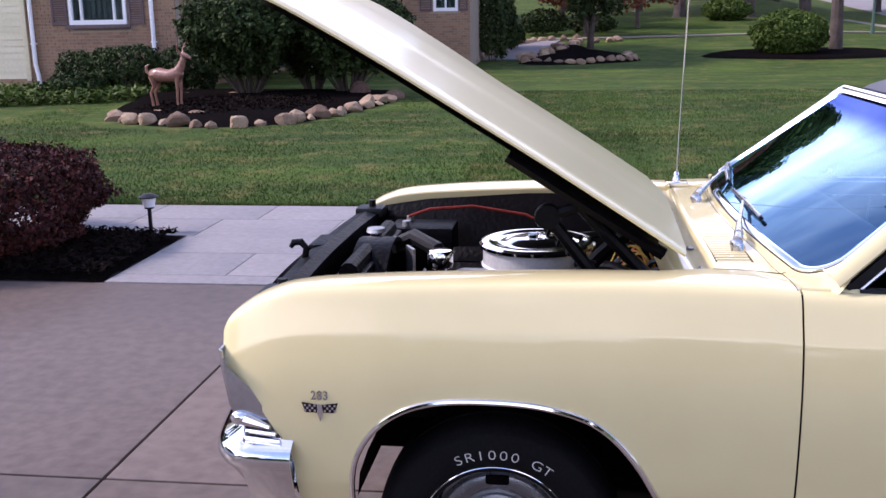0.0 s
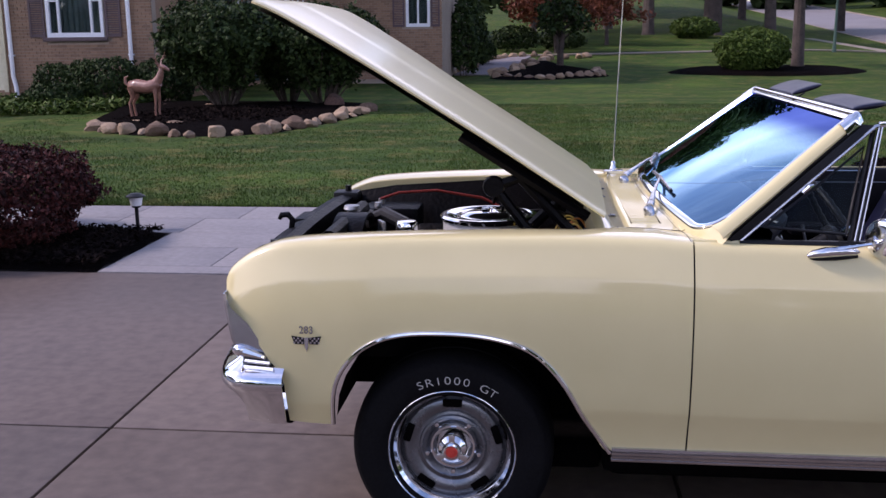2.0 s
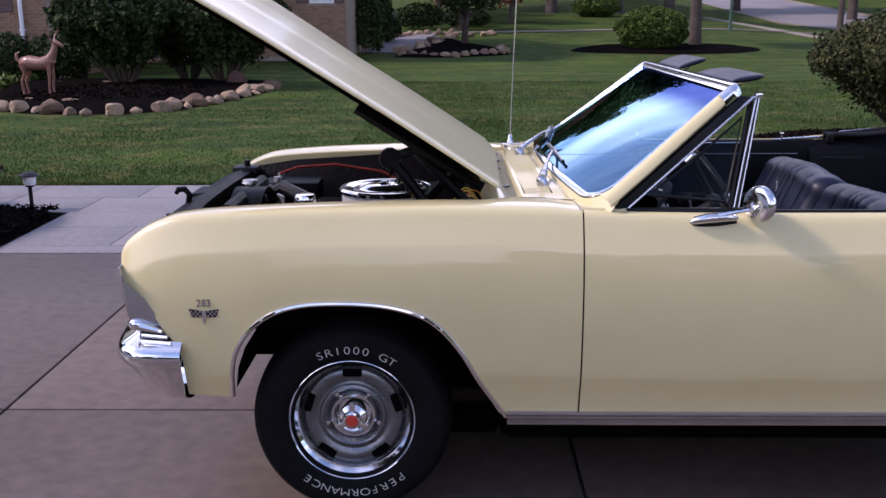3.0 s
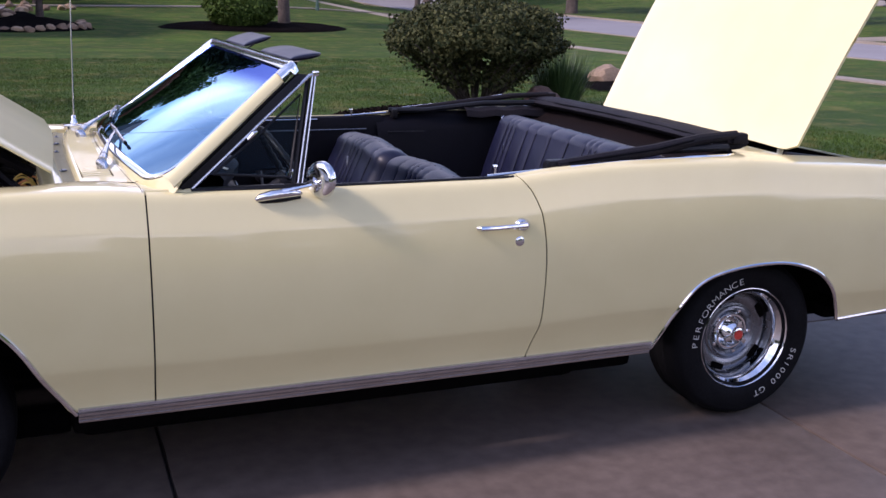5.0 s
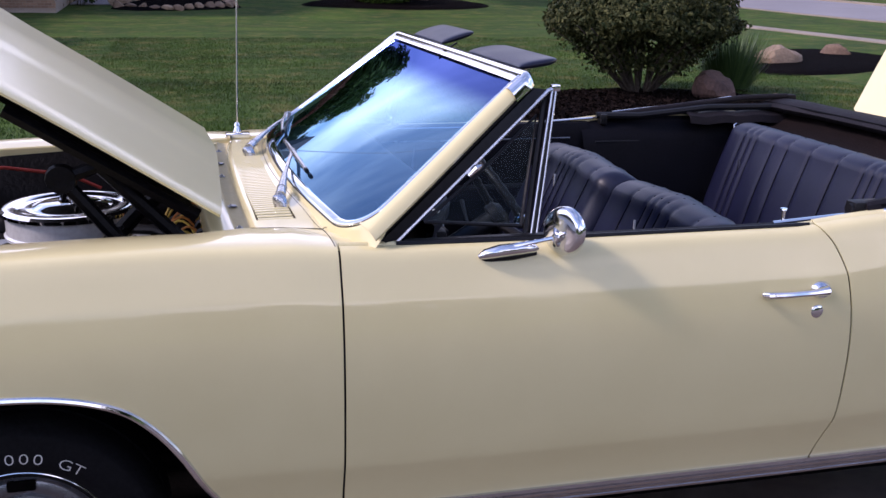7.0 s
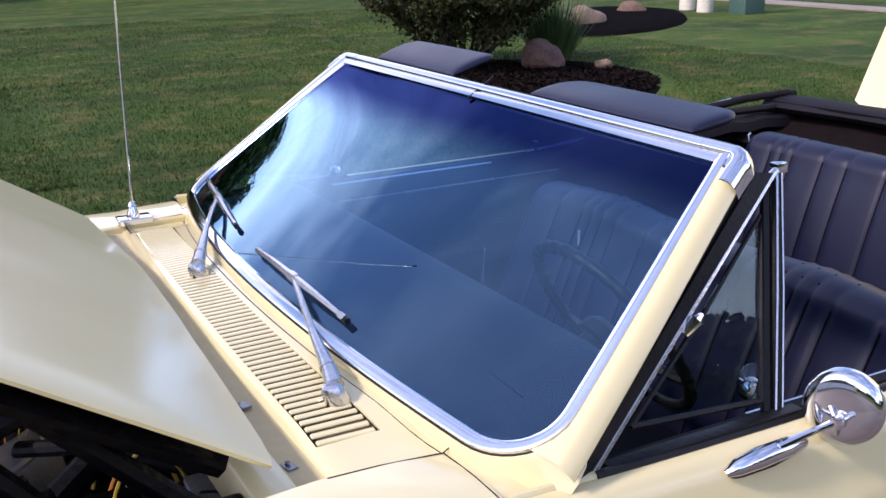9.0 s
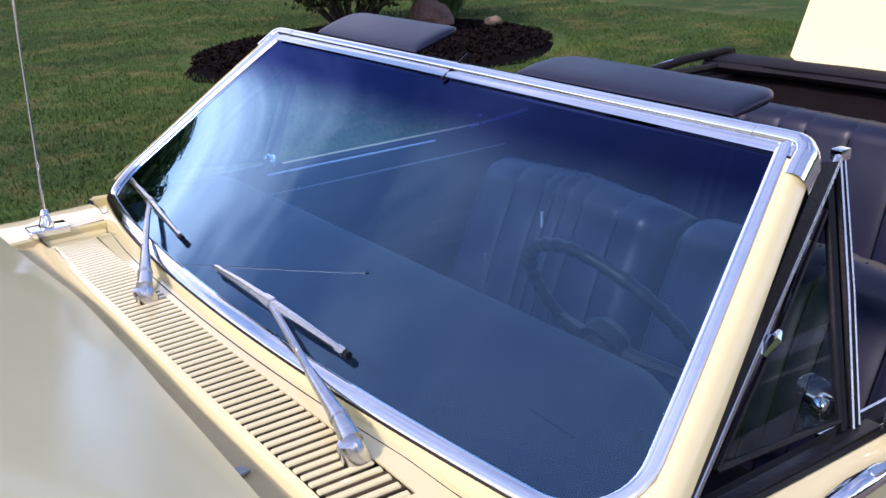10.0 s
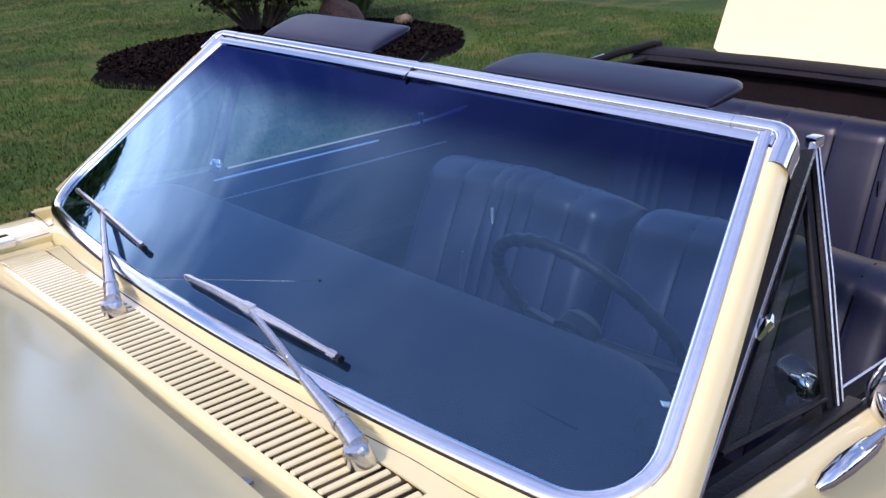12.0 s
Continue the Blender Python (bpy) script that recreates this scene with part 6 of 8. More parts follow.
for s in (-1, 1):
    part("trunk_seal", tube(bmesh.new(), [(3.17, s * 0.665, 1.004), (3.5, s * 0.68, 0.965), (3.9, s * 0.68, 0.915), (4.03, s * 0.66, 0.875)], 0.011, 8), M_SEAL, car)
LID = Matrix.Translation((3.195, 0.05, 1.012)) @ Matrix.Rotation(radians(-61.5), 4, "Y")
bm = bmesh.new()
rows = []
for t in np.linspace(0, 1, 22):
    row = []
    for y in np.linspace(-1, 1, 33):
        e = min(1.0, (1 - abs(y)) / 0.06, t / 0.05 + 0.2, (1 - t) / 0.05 + 0.2)
        corner = 0.03 * max(0.0, (abs(y) - 0.9) / 0.1) ** 2
        x = 0.015 * (1 - y * y) * (1 - t) + corner * (1 if t < 0.5 else -1) + t * 0.98 + 0.05 * (1 - y * y) * t * 0.4
        row.append(LID @ Vector((x, y * (0.742 + 0.02 * t), 0.02 * (1 - y * y) + 0.012 * math.sin(math.pi * t) - 0.003 * (1 - min(1, e)))))
    rows.append(row)
loft(bm, rows)
lid = thick(part("trunk_lid", bm, M_PAINT, car, "raised cream trunk lid", 30), 0.012)
for s in (-1, 1):
    bm = tube(bmesh.new(), [LID @ Vector((0.10, s * 0.6, -0.03)), LID @ Vector((0.0, s * 0.6, -0.05)), (3.20, s * 0.60 + 0.02, 0.96), (3.19, s * 0.6 + 0.02, 0.90)], 0.012, 8)
    part("lid_hinge", bm, M_PAINT, lid)
# script badge drawn as a plain chrome flourish
bm = bmesh.new()
x0, z0 = 3.715, 0.706
pts = [(0.0, -0.018), (0.03, 0.004), (0.035, 0.020), (0.04, -0.008), (0.06, 0.020), (0.065, -0.010), (0.08, 0.002), (0.09, -0.01), (0.105, 0.024), (0.11, -0.01), (0.125, 0.006), (0.13, -0.01), (0.145, 0.022), (0.15, -0.008), (0.165, 0.004), (0.18, -0.01), (0.20, -0.004)]
tube(bm, [(x0 + a, -(side_y(x0 + a, z0) + 0.004), z0 + b * 0.85) for a, b in pts], 0.0042, 6)
part("script_badge", bm, M_CHROME, car, "chrome script badge")


# ---- windshield ----
GLASS_L = 0.577


def ws(y, l, n=0.0):
    """A place on the windshield: y across, l up the glass from its foot, n off the surface."""
    w = l / GLASS_L
    x = 0.660 + 0.4996 * w + (0.1345 * (1 - w) - 0.0096 * w) * y * y
    z = 1.0663 - 0.0478 * (1 - w) * y * y + 0.2788 * w
    b = (0.005 - 0.018 * y * y) * math.sin(math.pi * min(max(w, 0), 1)) + n
    return Vector((x - 0.54 * b, y, z + 0.84 * b))


WS_EDGE = spline([(-0.05, 0.849), (0.0, 0.842), (0.144, 0.812), (0.288, 0.779), (0.433, 0.744), (0.577, 0.7067), (0.63, 0.692)])


def ws_half(l):
    yy, r = WS_EDGE(l), 0.10
    return yy - r + math.sqrt(max(r * r - (r - l) ** 2, 0)) if l < r else yy


ls = [0.0, 0.001, 0.0035, 0.0075, 0.013, 0.020, 0.029, 0.039, 0.051, 0.062, 0.075, 0.088, 0.10, 0.12] + list(np.linspace(0.15, GLASS_L, 12))
bm = bmesh.new()
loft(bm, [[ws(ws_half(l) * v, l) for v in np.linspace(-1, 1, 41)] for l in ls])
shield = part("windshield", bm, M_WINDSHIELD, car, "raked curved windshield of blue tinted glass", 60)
shield.visible_shadow = False
right = [(ws_half(l), l) for l in ls]
right.append((WS_EDGE(GLASS_L + 0.012), GLASS_L + 0.012))
outline = [(-y, l) for y, l in right[::-1]] + [(v * ws_half(0), 0.0) for v in np.linspace(-0.94, 0.94, 31)] + right


def ws_offset(pts, d, n, closed=False):
    out = []
    for i, (y, l) in enumerate(pts):
        a, b = pts[max(i - 1, 0)], pts[min(i + 1, len(pts) - 1)]
        t = Vector((b[0] - a[0], b[1] - a[1], 0)).normalized()
        out.append(ws(y + t.y * d, l - t.x * d, n))
    return out


bm = bmesh.new()
loft(bm, [ws_offset(outline, d, n) for d, n in ((-0.002, 0.001), (0.0, 0.005), (0.004, 0.008), (0.019, 0.0115), (0.0235, 0.010), (0.025, 0.003))])
part("glass_trim", bm, M_CHROME, shield, "bright chrome windshield moulding", 50)
bm = bmesh.new()
loft(bm, [ws_offset(outline, d, n) for d, n in ((0.0235, 0.005), (0.0265, 0.005), (0.028, -0.006))])
part("glass_seal", bm, M_SEAL, shield, "black rubber windshield seal", 50)
low = [q for q in outline if q[1] < 0.125]
bm = bmesh.new()
rows = []
for d, n in ((0.0270, 0.0035), (0.030, 0.002), (0.036, -0.003), (0.044, -0.010), (0.056, -0.019), (0.070, -0.030), (0.085, -0.043)):
    full, near = ws_offset(low, d, n), ws_offset(low, 0.0270, 0.0035)
    rows.append([b.lerp(a, min(1.0, max(0.12, 1 - (q[1] - 0.03) / 0.075))) for a, b, q in zip(full, near, low)])
loft(bm, rows)
part("glass_flange", bm, M_PAINT, shield, "cream flange below the windshield moulding", 50)
# header bar across the top
bm = bmesh.new()
yh = np.linspace(-0.748, 0.748, 41)
loft(bm, [[ws(y * 0.984, GLASS_L + d, n) for y in yh] for d, n in ((-0.004, 0.000), (-0.003, 0.007), (0.008, 0.009), (0.014, 0.007), (0.0155, 0.001), (0.020, 0.001))])
header = part("header_bar", bm, M_CHROME, car, "chrome windshield header rail", 40)
RAIL = [(-0.0145, 0.000), (-0.013, 0.007), (-0.009, 0.0105), (0.001, 0.0115), (0.008, 0.008), (0.0125, 0.001), (0.0140, -0.010), (0.012, -0.026), (-0.012, -0.030)]
bend = [(0.722 + 0.027 * math.sin(a), GLASS_L + 0.030 - 0.027 * (1 - math.cos(a))) for a in np.linspace(0, math.pi / 2, 10)] + [(0.7515, GLASS_L - 0.012), (0.7560, GLASS_L - 0.034)]
rail = [(y, GLASS_L + 0.030) for y in np.linspace(-0.662, 0.662, 31)]
bm = bmesh.new()
loft(bm, [ws_offset(rail, -d, n) for d, n in RAIL])
part("top_rail", bm, M_CHROME, header, "chrome top rail", 40)
for s in (-1, 1):
    bm = bmesh.new()
    path = [(0.663, GLASS_L + 0.030), (0.69, GLASS_L + 0.030)] + bend
    rows = [ws_offset(path, -d, n + 0.0006) for d, n in RAIL]
    loft(bm, [[Vector((p.x, s * p.y, p.z)) for p in r] for r in rows])
    part("corner_cap", bm, M_CHROME, header, "chrome corner cap", 50)
part("header_joint", box(bmesh.new(), (-0.001, -0.0015, -0.022), (0.004, 0.0015, 0.05), m=Matrix.Translation(ws(0.02, GLASS_L + 0.012, 0.008)) @ pose(0, 0, 0, 0, 58)), M_SEAL, header)
part("seal_strip", tube(bmesh.new(), [ws(y, GLASS_L + 0.048, -0.012) for y in np.linspace(-0.69, 0.69, 25)], 0.007, 6), M_SEAL, header)
for s in (-1, 1):
    bm = bmesh.new()
    rows = []
    for l in np.linspace(0.02, GLASS_L - 0.012, 20):
        y, yi = WS_EDGE(l), ws_half(max(l, 0.0))
        k = 0.80
        p = [ws(s * (yi + 0.021), l, -0.006), ws(s * (yi + 0.0265), l, 0.004 + 0.007 * min(1.0, max(0.0, l / 0.1))), ws(s * (y + 0.030 + 0.006 * k), l, 0.010), ws(s * (y + 0.030 + 0.016 * k), l, 0.004), ws(s * (y + 0.030 + 0.024 * k), l, -0.007), ws(s * (y + 0.030 + 0.027 * k), l, -0.016), ws(s * (y + 0.030 + 0.022 * k), l, -0.022)]
        rows.append([Vector((q.x, q.y, max(q.z, 0.99))) for q in p])
    loft(bm, rows)
    pillar = part("pillar", bm, M_PAINT, car, "cream windshield pillar", 40)
    bm = bmesh.new()
    loft(bm, [[(0.7075 + (min(0.815, 0.662 + 0.125 * y * y + 1.6 * max(0.0, y - 0.80)) - 0.7075) * k, s * y, z - 0.012 * k * (y > 0.84) - 0.4 * far_sink(s * y) * (1 - k)) for y, z in ((0.66, 1.0095), (0.722, 1.0095), (0.775, 1.0118), (0.82, 1.0108), (0.845, 1.0075), (0.862, 0.998), (0.872, 0.982))] for k in (0.0, 0.25, 0.5, 0.75, 1.0)])
    part("pillar_foot", bm, M_PAINT, pillar, smooth=40)

# ---- cowl with its air slots ----
def cowl_x(y, k):
    u = (y / 0.72) ** 2
    return float(np.interp(k, (0.0, 0.16, 0.95, 1.0), (0.513 + 0.030 * u, 0.530 + 0.025 * u, 0.608 + 0.046 * u, 0.660 + 0.056 * u)))


COWL = 0.026
bm = bmesh.new()
ycowl = np.linspace(-0.722, 0.722, 49)


def cowl_z(y, z):
    """The cowl's crown, sinking level with the fender tops at its ends."""
    full = z + 0.010 + COWL * (1 - (y / 0.72) ** 2) - 0.6 * far_sink(y)
    e = min(1.0, max(0.0, (abs(y) - 0.56) / 0.16))
    e = e * e * (3 - 2 * e)
    rim = 1.0100 - far_sink(y)
    return full + (rim - full) * e if z >= 1.0 else full + min(0.0, rim - 0.002 - full) * e


def cowl_rows(ks):
    return [[(cowl_x(y, k) + dxx, y, cowl_z(y, z)) for y in ycowl] for k, dxx, z in ks]


loft(bm, cowl_rows([(0, 0.000, 0.988), (0, 0.004, 0.998), (0, 0.007, 1.002), (0, 0.012, 1.0035), (0.16, 0.0, 1.0045)]))
loft(bm, cowl_rows([(0.95, 0.0, 1.007), (0.975, 0.0, 1.009), (0.988, 0.0, 1.011), (0.990, 0.0, 1.008), (0.993, 0.0, 1.011), (1, 0.004, 1.013), (1, 0.014, 1.0175)]))
for s in (-1, 1):
    ends = [y for y in ycowl if y > 0.63]
    loft(bm, [[(cowl_x(y, k), s * y, cowl_z(s * y, 1.0045 + 0.0025 * (k - 0.16) / 0.79)) for y in ends] for k in (0.16, 0.35, 0.6, 0.95)])
bmesh.ops.remove_doubles(bm, verts=bm.verts, dist=2e-4)
cowl = thick(part("cowl", bm, M_PAINT, car, "cream cowl panel with a slotted air intake", 40), 0.003)
# gutter colour: cream darkened for dust and for the shade behind the hood
bm = bmesh.new()
loft(bm, cowl_rows([(0, -0.042, 0.9900), (0, -0.039, 0.9850), (0, -0.034, 0.9815), (0, -0.007, 0.9800), (0, -0.002, 0.984), (0, 0.001, 0.989)]))
part("cowl_gutter", bm, M_GUTTER, cowl, "dusty tan gutter behind the hood, shade in its colour", 50)
bm = bmesh.new()
loft(bm, cowl_rows([(0, -0.100, 0.92), (0, -0.098, 0.984), (0, -0.094, 0.9895), (0, -0.070, 0.9925), (0, -0.044, 0.9925), (0, -0.0415, 0.9905)]))
part("cowl_ledge", bm, M_PAINT, cowl, "cream ledge under the hood's rear edge", 50)
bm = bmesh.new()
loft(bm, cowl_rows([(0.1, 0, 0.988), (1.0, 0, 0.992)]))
part("intake_floor", bm, M_INTAKE, cowl, "dark brown floor of the air intake")
bm = box(bmesh.new(), (-0.0425, -0.0052, -0.005), (0.0425, 0.0052, 0.0), 0.0018, 1)
slat_me = finish(bm, "slat", M_PAINT, 30)
y = -0.624
while y < 0.63:
    sl = under(new("slat", slat_me), cowl)
    sl.matrix_basis = pose((cowl_x(y, 0.16) + cowl_x(y, 0.95)) / 2, y, cowl_z(y, 1.0062), -2 * COWL * y / 0.52 * 57.3 - 6 * (abs(y) > 0.58) * (1 if y > 0 else -1), -1.6, 6 * y)
    y += 0.0178
# clips and nuts along the hood's rear edge
for y, k in ((0.077, 1), (-0.104, 0), (-0.446, 1), (0.39, 0), (-0.63, 0)):
    bm = bmesh.new()
    m = pose(cowl_x(y, 0) - 0.026, y, cowl_z(y, 0.9812), 0, 0, 12)
    box(bm, (-0.008, -0.012, 0), (0.008, 0.012, 0.002), 0.0008, 1, m)
    if k:
        box(bm, (-0.004, -0.016, 0.002), (0.012, 0.004, 0.006), 0.0015, 1, m)
    tube(bm, [m @ Vector((0, 0.004, 0.002)), m @ Vector((0.002, 0.005, 0.006))], 0.0035, 6)
    part("hood_clip", bm, M_WHEEL, car, "small bare metal clip")
for s in (-1, 1):
    part("panel_gap", tube(bmesh.new(), [(x, s * 0.7235, z - far_sink(s * 0.7235) * (1 - 4 * max(0.0, x - 0.56))) for x, z in ((0.53, 1.0216), (0.60, 1.0196), (0.66, 1.0148), (0.693, 1.0122))], 0.0011, 5), M_SEAL, car)
    part("panel_gap", tube(bmesh.new(), [(x, s * y, z) for x, y, z in ((0.694, 0.7235, 1.0122), (0.697, 0.76, 1.0134), (0.700, 0.80, 1.0138), (0.702, 0.85, 1.0124), (0.703, 0.872, 1.0100))], 0.0010, 5), M_SEAL, car)
    part("panel_gap", tube(bmesh.new(), [(0.694, s * 0.7235, 1.0122), (0.711, s * 0.719, 1.0175), (0.730, s * 0.713, 1.0240)], 0.0010, 5), M_SEAL, car)
part("panel_gap", tube(bmesh.new(), [(0.619 + 0.143 * y * y, y, cowl_z(y, 1.0086)) for y in np.linspace(-0.722, 0.722, 41)], 0.0009, 5), M_SEAL, car)


# ---- wipers and aerial ----
def wiper(pivot, blade_low, blade_high):
    pv, a, b = Vector(pivot), Vector(blade_low), Vector(blade_high)
    mid = a.lerp(b, 0.52) + Vector((-0.006, 0, 0.009))
    w = part("wiper", lathe(bmesh.new(), [(0.0195, -0.018), (0.019, -0.006), (0.0175, 0.004), (0.0165, 0.014), (0.0125, 0.021), (0.0, 0.024)], 24, Matrix.Translation(pv) @ pose(0, 0, 0, 90) @ pose(0, 0, 0, 0, 0, 20)), M_STEEL, car, "bright metal wiper")
    bm = bmesh.new()
    p0, p1 = pv + Vector((0, 0, 0.016)), pv.lerp(mid, 0.42) + Vector((-0.003, 0, 0.014))
    tube(bm, [p0, pv.lerp(mid, 0.12) + Vector((0, 0, 0.018)), p1], [0.0145, 0.0115, 0.0075], 14)
    tube(bm, [p1, pv.lerp(mid, 0.75) + Vector((-0.002, 0, 0.010)), mid], [0.0065, 0.0055, 0.005], 8)
    part("arm", bm, M_STEEL, w)
    q0, q1 = pv.lerp(mid, 0.115) + Vector((0, 0, 0.018)), pv.lerp(mid, 0.135) + Vector((0, 0, 0.0178))
    part("collar", tube(bmesh.new(), [q0, q1], 0.0132, 14), M_STEEL, w)
    for k, ww in ((0.42, 0.0082), (0.56, 0.0066)):
        part("rivet", lathe(bmesh.new(), [(0.0, 0.0025), (0.0028, 0.002), (0.004, 0.0), (0.0, -0.001)], 10, Matrix.Translation(pv.lerp(mid, k) + Vector((-0.004, 0, 0.013 + ww * 0.6))) @ pose(0, 0, 0, 90)), M_STEEL, w)
    bm = bmesh.new()
    up = Vector((-0.55, 0, 0.8))
    tube(bm, [a + up * 0.006, a.lerp(b, 0.28) + up * 0.016, mid, a.lerp(b, 0.76) + up * 0.016, b + up * 0.006], [0.004, 0.006, 0.008, 0.006, 0.004], 6)
    part("bridge", bm, M_STEEL, w)
    along = (b - a).normalized()
    part("clip", tube(bmesh.new(), [mid - along * 0.014, mid + along * 0.014], [0.0105, 0.0095], 6), M_STEEL, w)
    for p, d in ((a, 1), (b, -1)):
        part("claw", tube(bmesh.new(), [p + along * d * 0.004 + up * 0.003, p + along * d * 0.020 + up * 0.004], 0.0064, 6), M_STEEL, w)
    bm = bmesh.new()
    tube(bm, [a - up * 0.001, a.lerp(b, 0.5) - up * 0.003, b - up * 0.001], 0.0045, 6)
    tube(bm, [a - (b - a) * 0.012, a + (b - a) * 0.02], 0.0062, 6)
    part("blade", bm, M_SEAL, w, "black rubber blade")


wiper((0.615, -0.538, 1.036), (0.699, -0.382, 1.083), (0.683, 0.027, 1.090))
wiper((0.578, 0.093, 1.046), (0.695, 0.220, 1.091), (0.763, 0.700, 1.081))
aerial = part("aerial", lathe(box(bmesh.new(), (0.532, 0.712, 0.989), (0.618, 0.768, 1.006), 0.005, 3), [(0.017, 0.0), (0.016, 0.008), (0.011, 0.018), (0.009, 0.026), (0.011, 0.030), (0.007, 0.038), (0.0, 0.040)], 18, Matrix.Translation((0.574, 0.742, 1.005)) @ pose(0, 0, 0, 90)), M_CHROME, car, "chrome fender aerial on a plate")
rod = part("rod", tube(bmesh.new(), [(0.574, 0.742, 1.025), (0.586, 0.742, 1.40), (0.599, 0.742, 1.75), (0.610, 0.742, 2.0)], [0.0032, 0.0028, 0.0022, 0.0018], 6), M_STEEL, aerial)
part("tip", lathe(bmesh.new(), [(0.0, -0.006), (0.005, -0.004), (0.006, 0.0), (0.005, 0.004), (0.0, 0.006)], 10, pose(0.610, 0.742, 2.003, 90)), M_SEAL, rod)

# ---- doors: handles, locks, mirror, vent windows ----
for s, door in zip((-1, 1), doors):
    hy = side_y(1.88, 0.86)
    h = part("door_handle", lathe(bmesh.new(), [(0.0, 0.016), (0.020, 0.016), (0.026, 0.008), (0.028, 0.0), (0.0, -0.004)], 24, Matrix.Translation((1.885, s * hy, 0.859)) @ pose(0, 0, 0, 0, 0, 0 if s > 0 else 180) @ Matrix.Diagonal((1, 1, 0.8, 1))), M_CHROME, door, "chrome push-button door handle")
    bm = bmesh.new()
    tube(bm, [(1.89, s * (hy + 0.022), 0.862), (1.85, s * (hy + 0.030), 0.862), (1.79, s * (hy + 0.028), 0.860), (1.735, s * (hy + 0.016), 0.857), (1.728, s * (hy + 0.004), 0.856)], [0.012, 0.0085, 0.008, 0.009, 0.007], 10)
    under(new("lever", finish(bm, "lever", M_CHROME)), h).matrix_parent_inverse = Matrix.Identity(4)
    part("door_lock", lathe(bmesh.new(), [(0.0, 0.006), (0.012, 0.006), (0.0165, 0.003), (0.018, -0.002)], 20, Matrix.Translation((1.876, s * side_y(1.876, 0.806), 0.806)) @ pose(0, 0, 0, 0, 0, 0 if s > 0 else 180)), M_CHROME, door, "round chrome key lock")
    part("lock_pin", lathe(bmesh.new(), [(0.0, 0.045), (0.009, 0.045), (0.010, 0.041), (0.005, 0.038), (0.004, 0.0)], 12, pose(1.832, s * 0.834, 0.995, 90)), M_CHROME, door)
    # belt strip and upper rail
    part("belt_seal", tube(bmesh.new(), [(x, s * 0.866, ZT(x) + 0.003) for x in np.linspace(0.84, 1.885, 20)], 0.0065, 6), M_SEAL, door)
    bm = bmesh.new()
    loft(bm, [[(x, s * y, z) for y, z in ((0.858, 1.0), (0.85, 1.006), (0.825, 1.002), (0.812, 0.985), (0.808, 0.955), (0.80, 0.92), (0.80, 0.36))] for x in np.linspace(0.80, 1.985, 16)])
    trim = part("door_trim", bm, M_TRIM, door, "black vinyl inner door trim", 40)
    part("trim_strip", tube(bmesh.new(), [(1.14, s * 0.817, 0.994), (1.66, s * 0.817, 0.994)], 0.0045, 6), M_STEEL, trim, "bright belt strip")
    part("trim_strip", tube(bmesh.new(), [(0.95, s * 0.8045, 0.945), (1.90, s * 0.8045, 0.945)], 0.0030, 6), M_WHEEL, trim)
    part("arm_rest", box(bmesh.new(), (1.35, min(s * 0.70, s * 0.80), 0.72), (1.75, max(s * 0.70, s * 0.80), 0.77), 0.02), M_TRIM, trim)
    # vent window
    a, b, c = Vector((0.840, s * 0.857, 1.006)), Vector((1.226, s * 0.748, 1.328)), Vector((1.164, s * 0.850, 1.008))
    top = Vector((1.246, s * 0.738, 1.332))
    vent = part("vent_frame", tube(bmesh.new(), [a, a.lerp(b, 0.5), b, top], 0.0060, 8), M_STEEL, door, "chrome vent window frame")
    part("post", tube(bmesh.new(), [c + Vector((0.002, 0, -0.02)), c.lerp(top, 0.5), top + Vector((-0.004, 0, 0))], [0.0085, 0.0078, 0.006], 8), M_SEAL, vent, "black vent window post")
    part("post_bead", tube(bmesh.new(), [c + Vector((0.008, s * 0.007, -0.02)), c.lerp(top, 0.5) + Vector((0.0075, s * 0.006, 0)), top + Vector((0.003, s * 0.005, 0))], 0.0021, 6), M_STEEL, vent, "thin bright bead")
    part("post_bead", tube(bmesh.new(), [c + Vector((-0.006, s * 0.008, -0.02)), c.lerp(top, 0.5) + Vector((-0.0055, s * 0.007, 0)), top + Vector((-0.006, s * 0.005, 0))], 0.0026, 6), M_STEEL, vent, "thin bright bead")
    part("post_seal", tube(bmesh.new(), [c + Vector((-0.014, -s * 0.004, -0.01)), top + Vector((-0.020, -s * 0.003, -0.012))], 0.008, 6), M_SEAL, vent)
    part("post_cap", box(bmesh.new(), (-0.009, -0.009, -0.008), (0.013, 0.009, 0.008), 0.004, 2, Matrix.Translation(top + Vector((0.0, 0, 0.002)))), M_CHROME, vent)
    edge = [ws(s * (WS_EDGE(l) + 0.040), l, -0.006) for l in np.linspace(0.022, GLASS_L, 14)]
    inner_edge = [(a + Vector((-0.012, 0, -0.004))).lerp(b + Vector((-0.004, 0, 0.004)), k / 13) for k in range(14)]
    bm = bmesh.new()
    loft(bm, [edge, [p.lerp(q, 0.25) + Vector((0, s * 0.006, 0)) for p, q in zip(edge, inner_edge)], [p.lerp(q, 0.5) for p, q in zip(edge, inner_edge)], [p.lerp(q, 0.52) - Vector((0, s * 0.03, 0)) for p, q in zip(edge, inner_edge)]])
    part("pillar_seal", bm, M_SEAL, vent, "black pillar weather strip")
    bm = bmesh.new()
    loft(bm, [[p.lerp(q, 0.51) + Vector((0, -s * 0.02, 0)) for p, q in zip(edge, inner_edge)], [p.lerp(q, 0.55) + Vector((0, s * 0.003, 0)) for p, q in zip(edge, inner_edge)], [p.lerp(q, 1.0) + Vector((0, s * 0.006, 0)) for p, q in zip(edge, inner_edge)]])
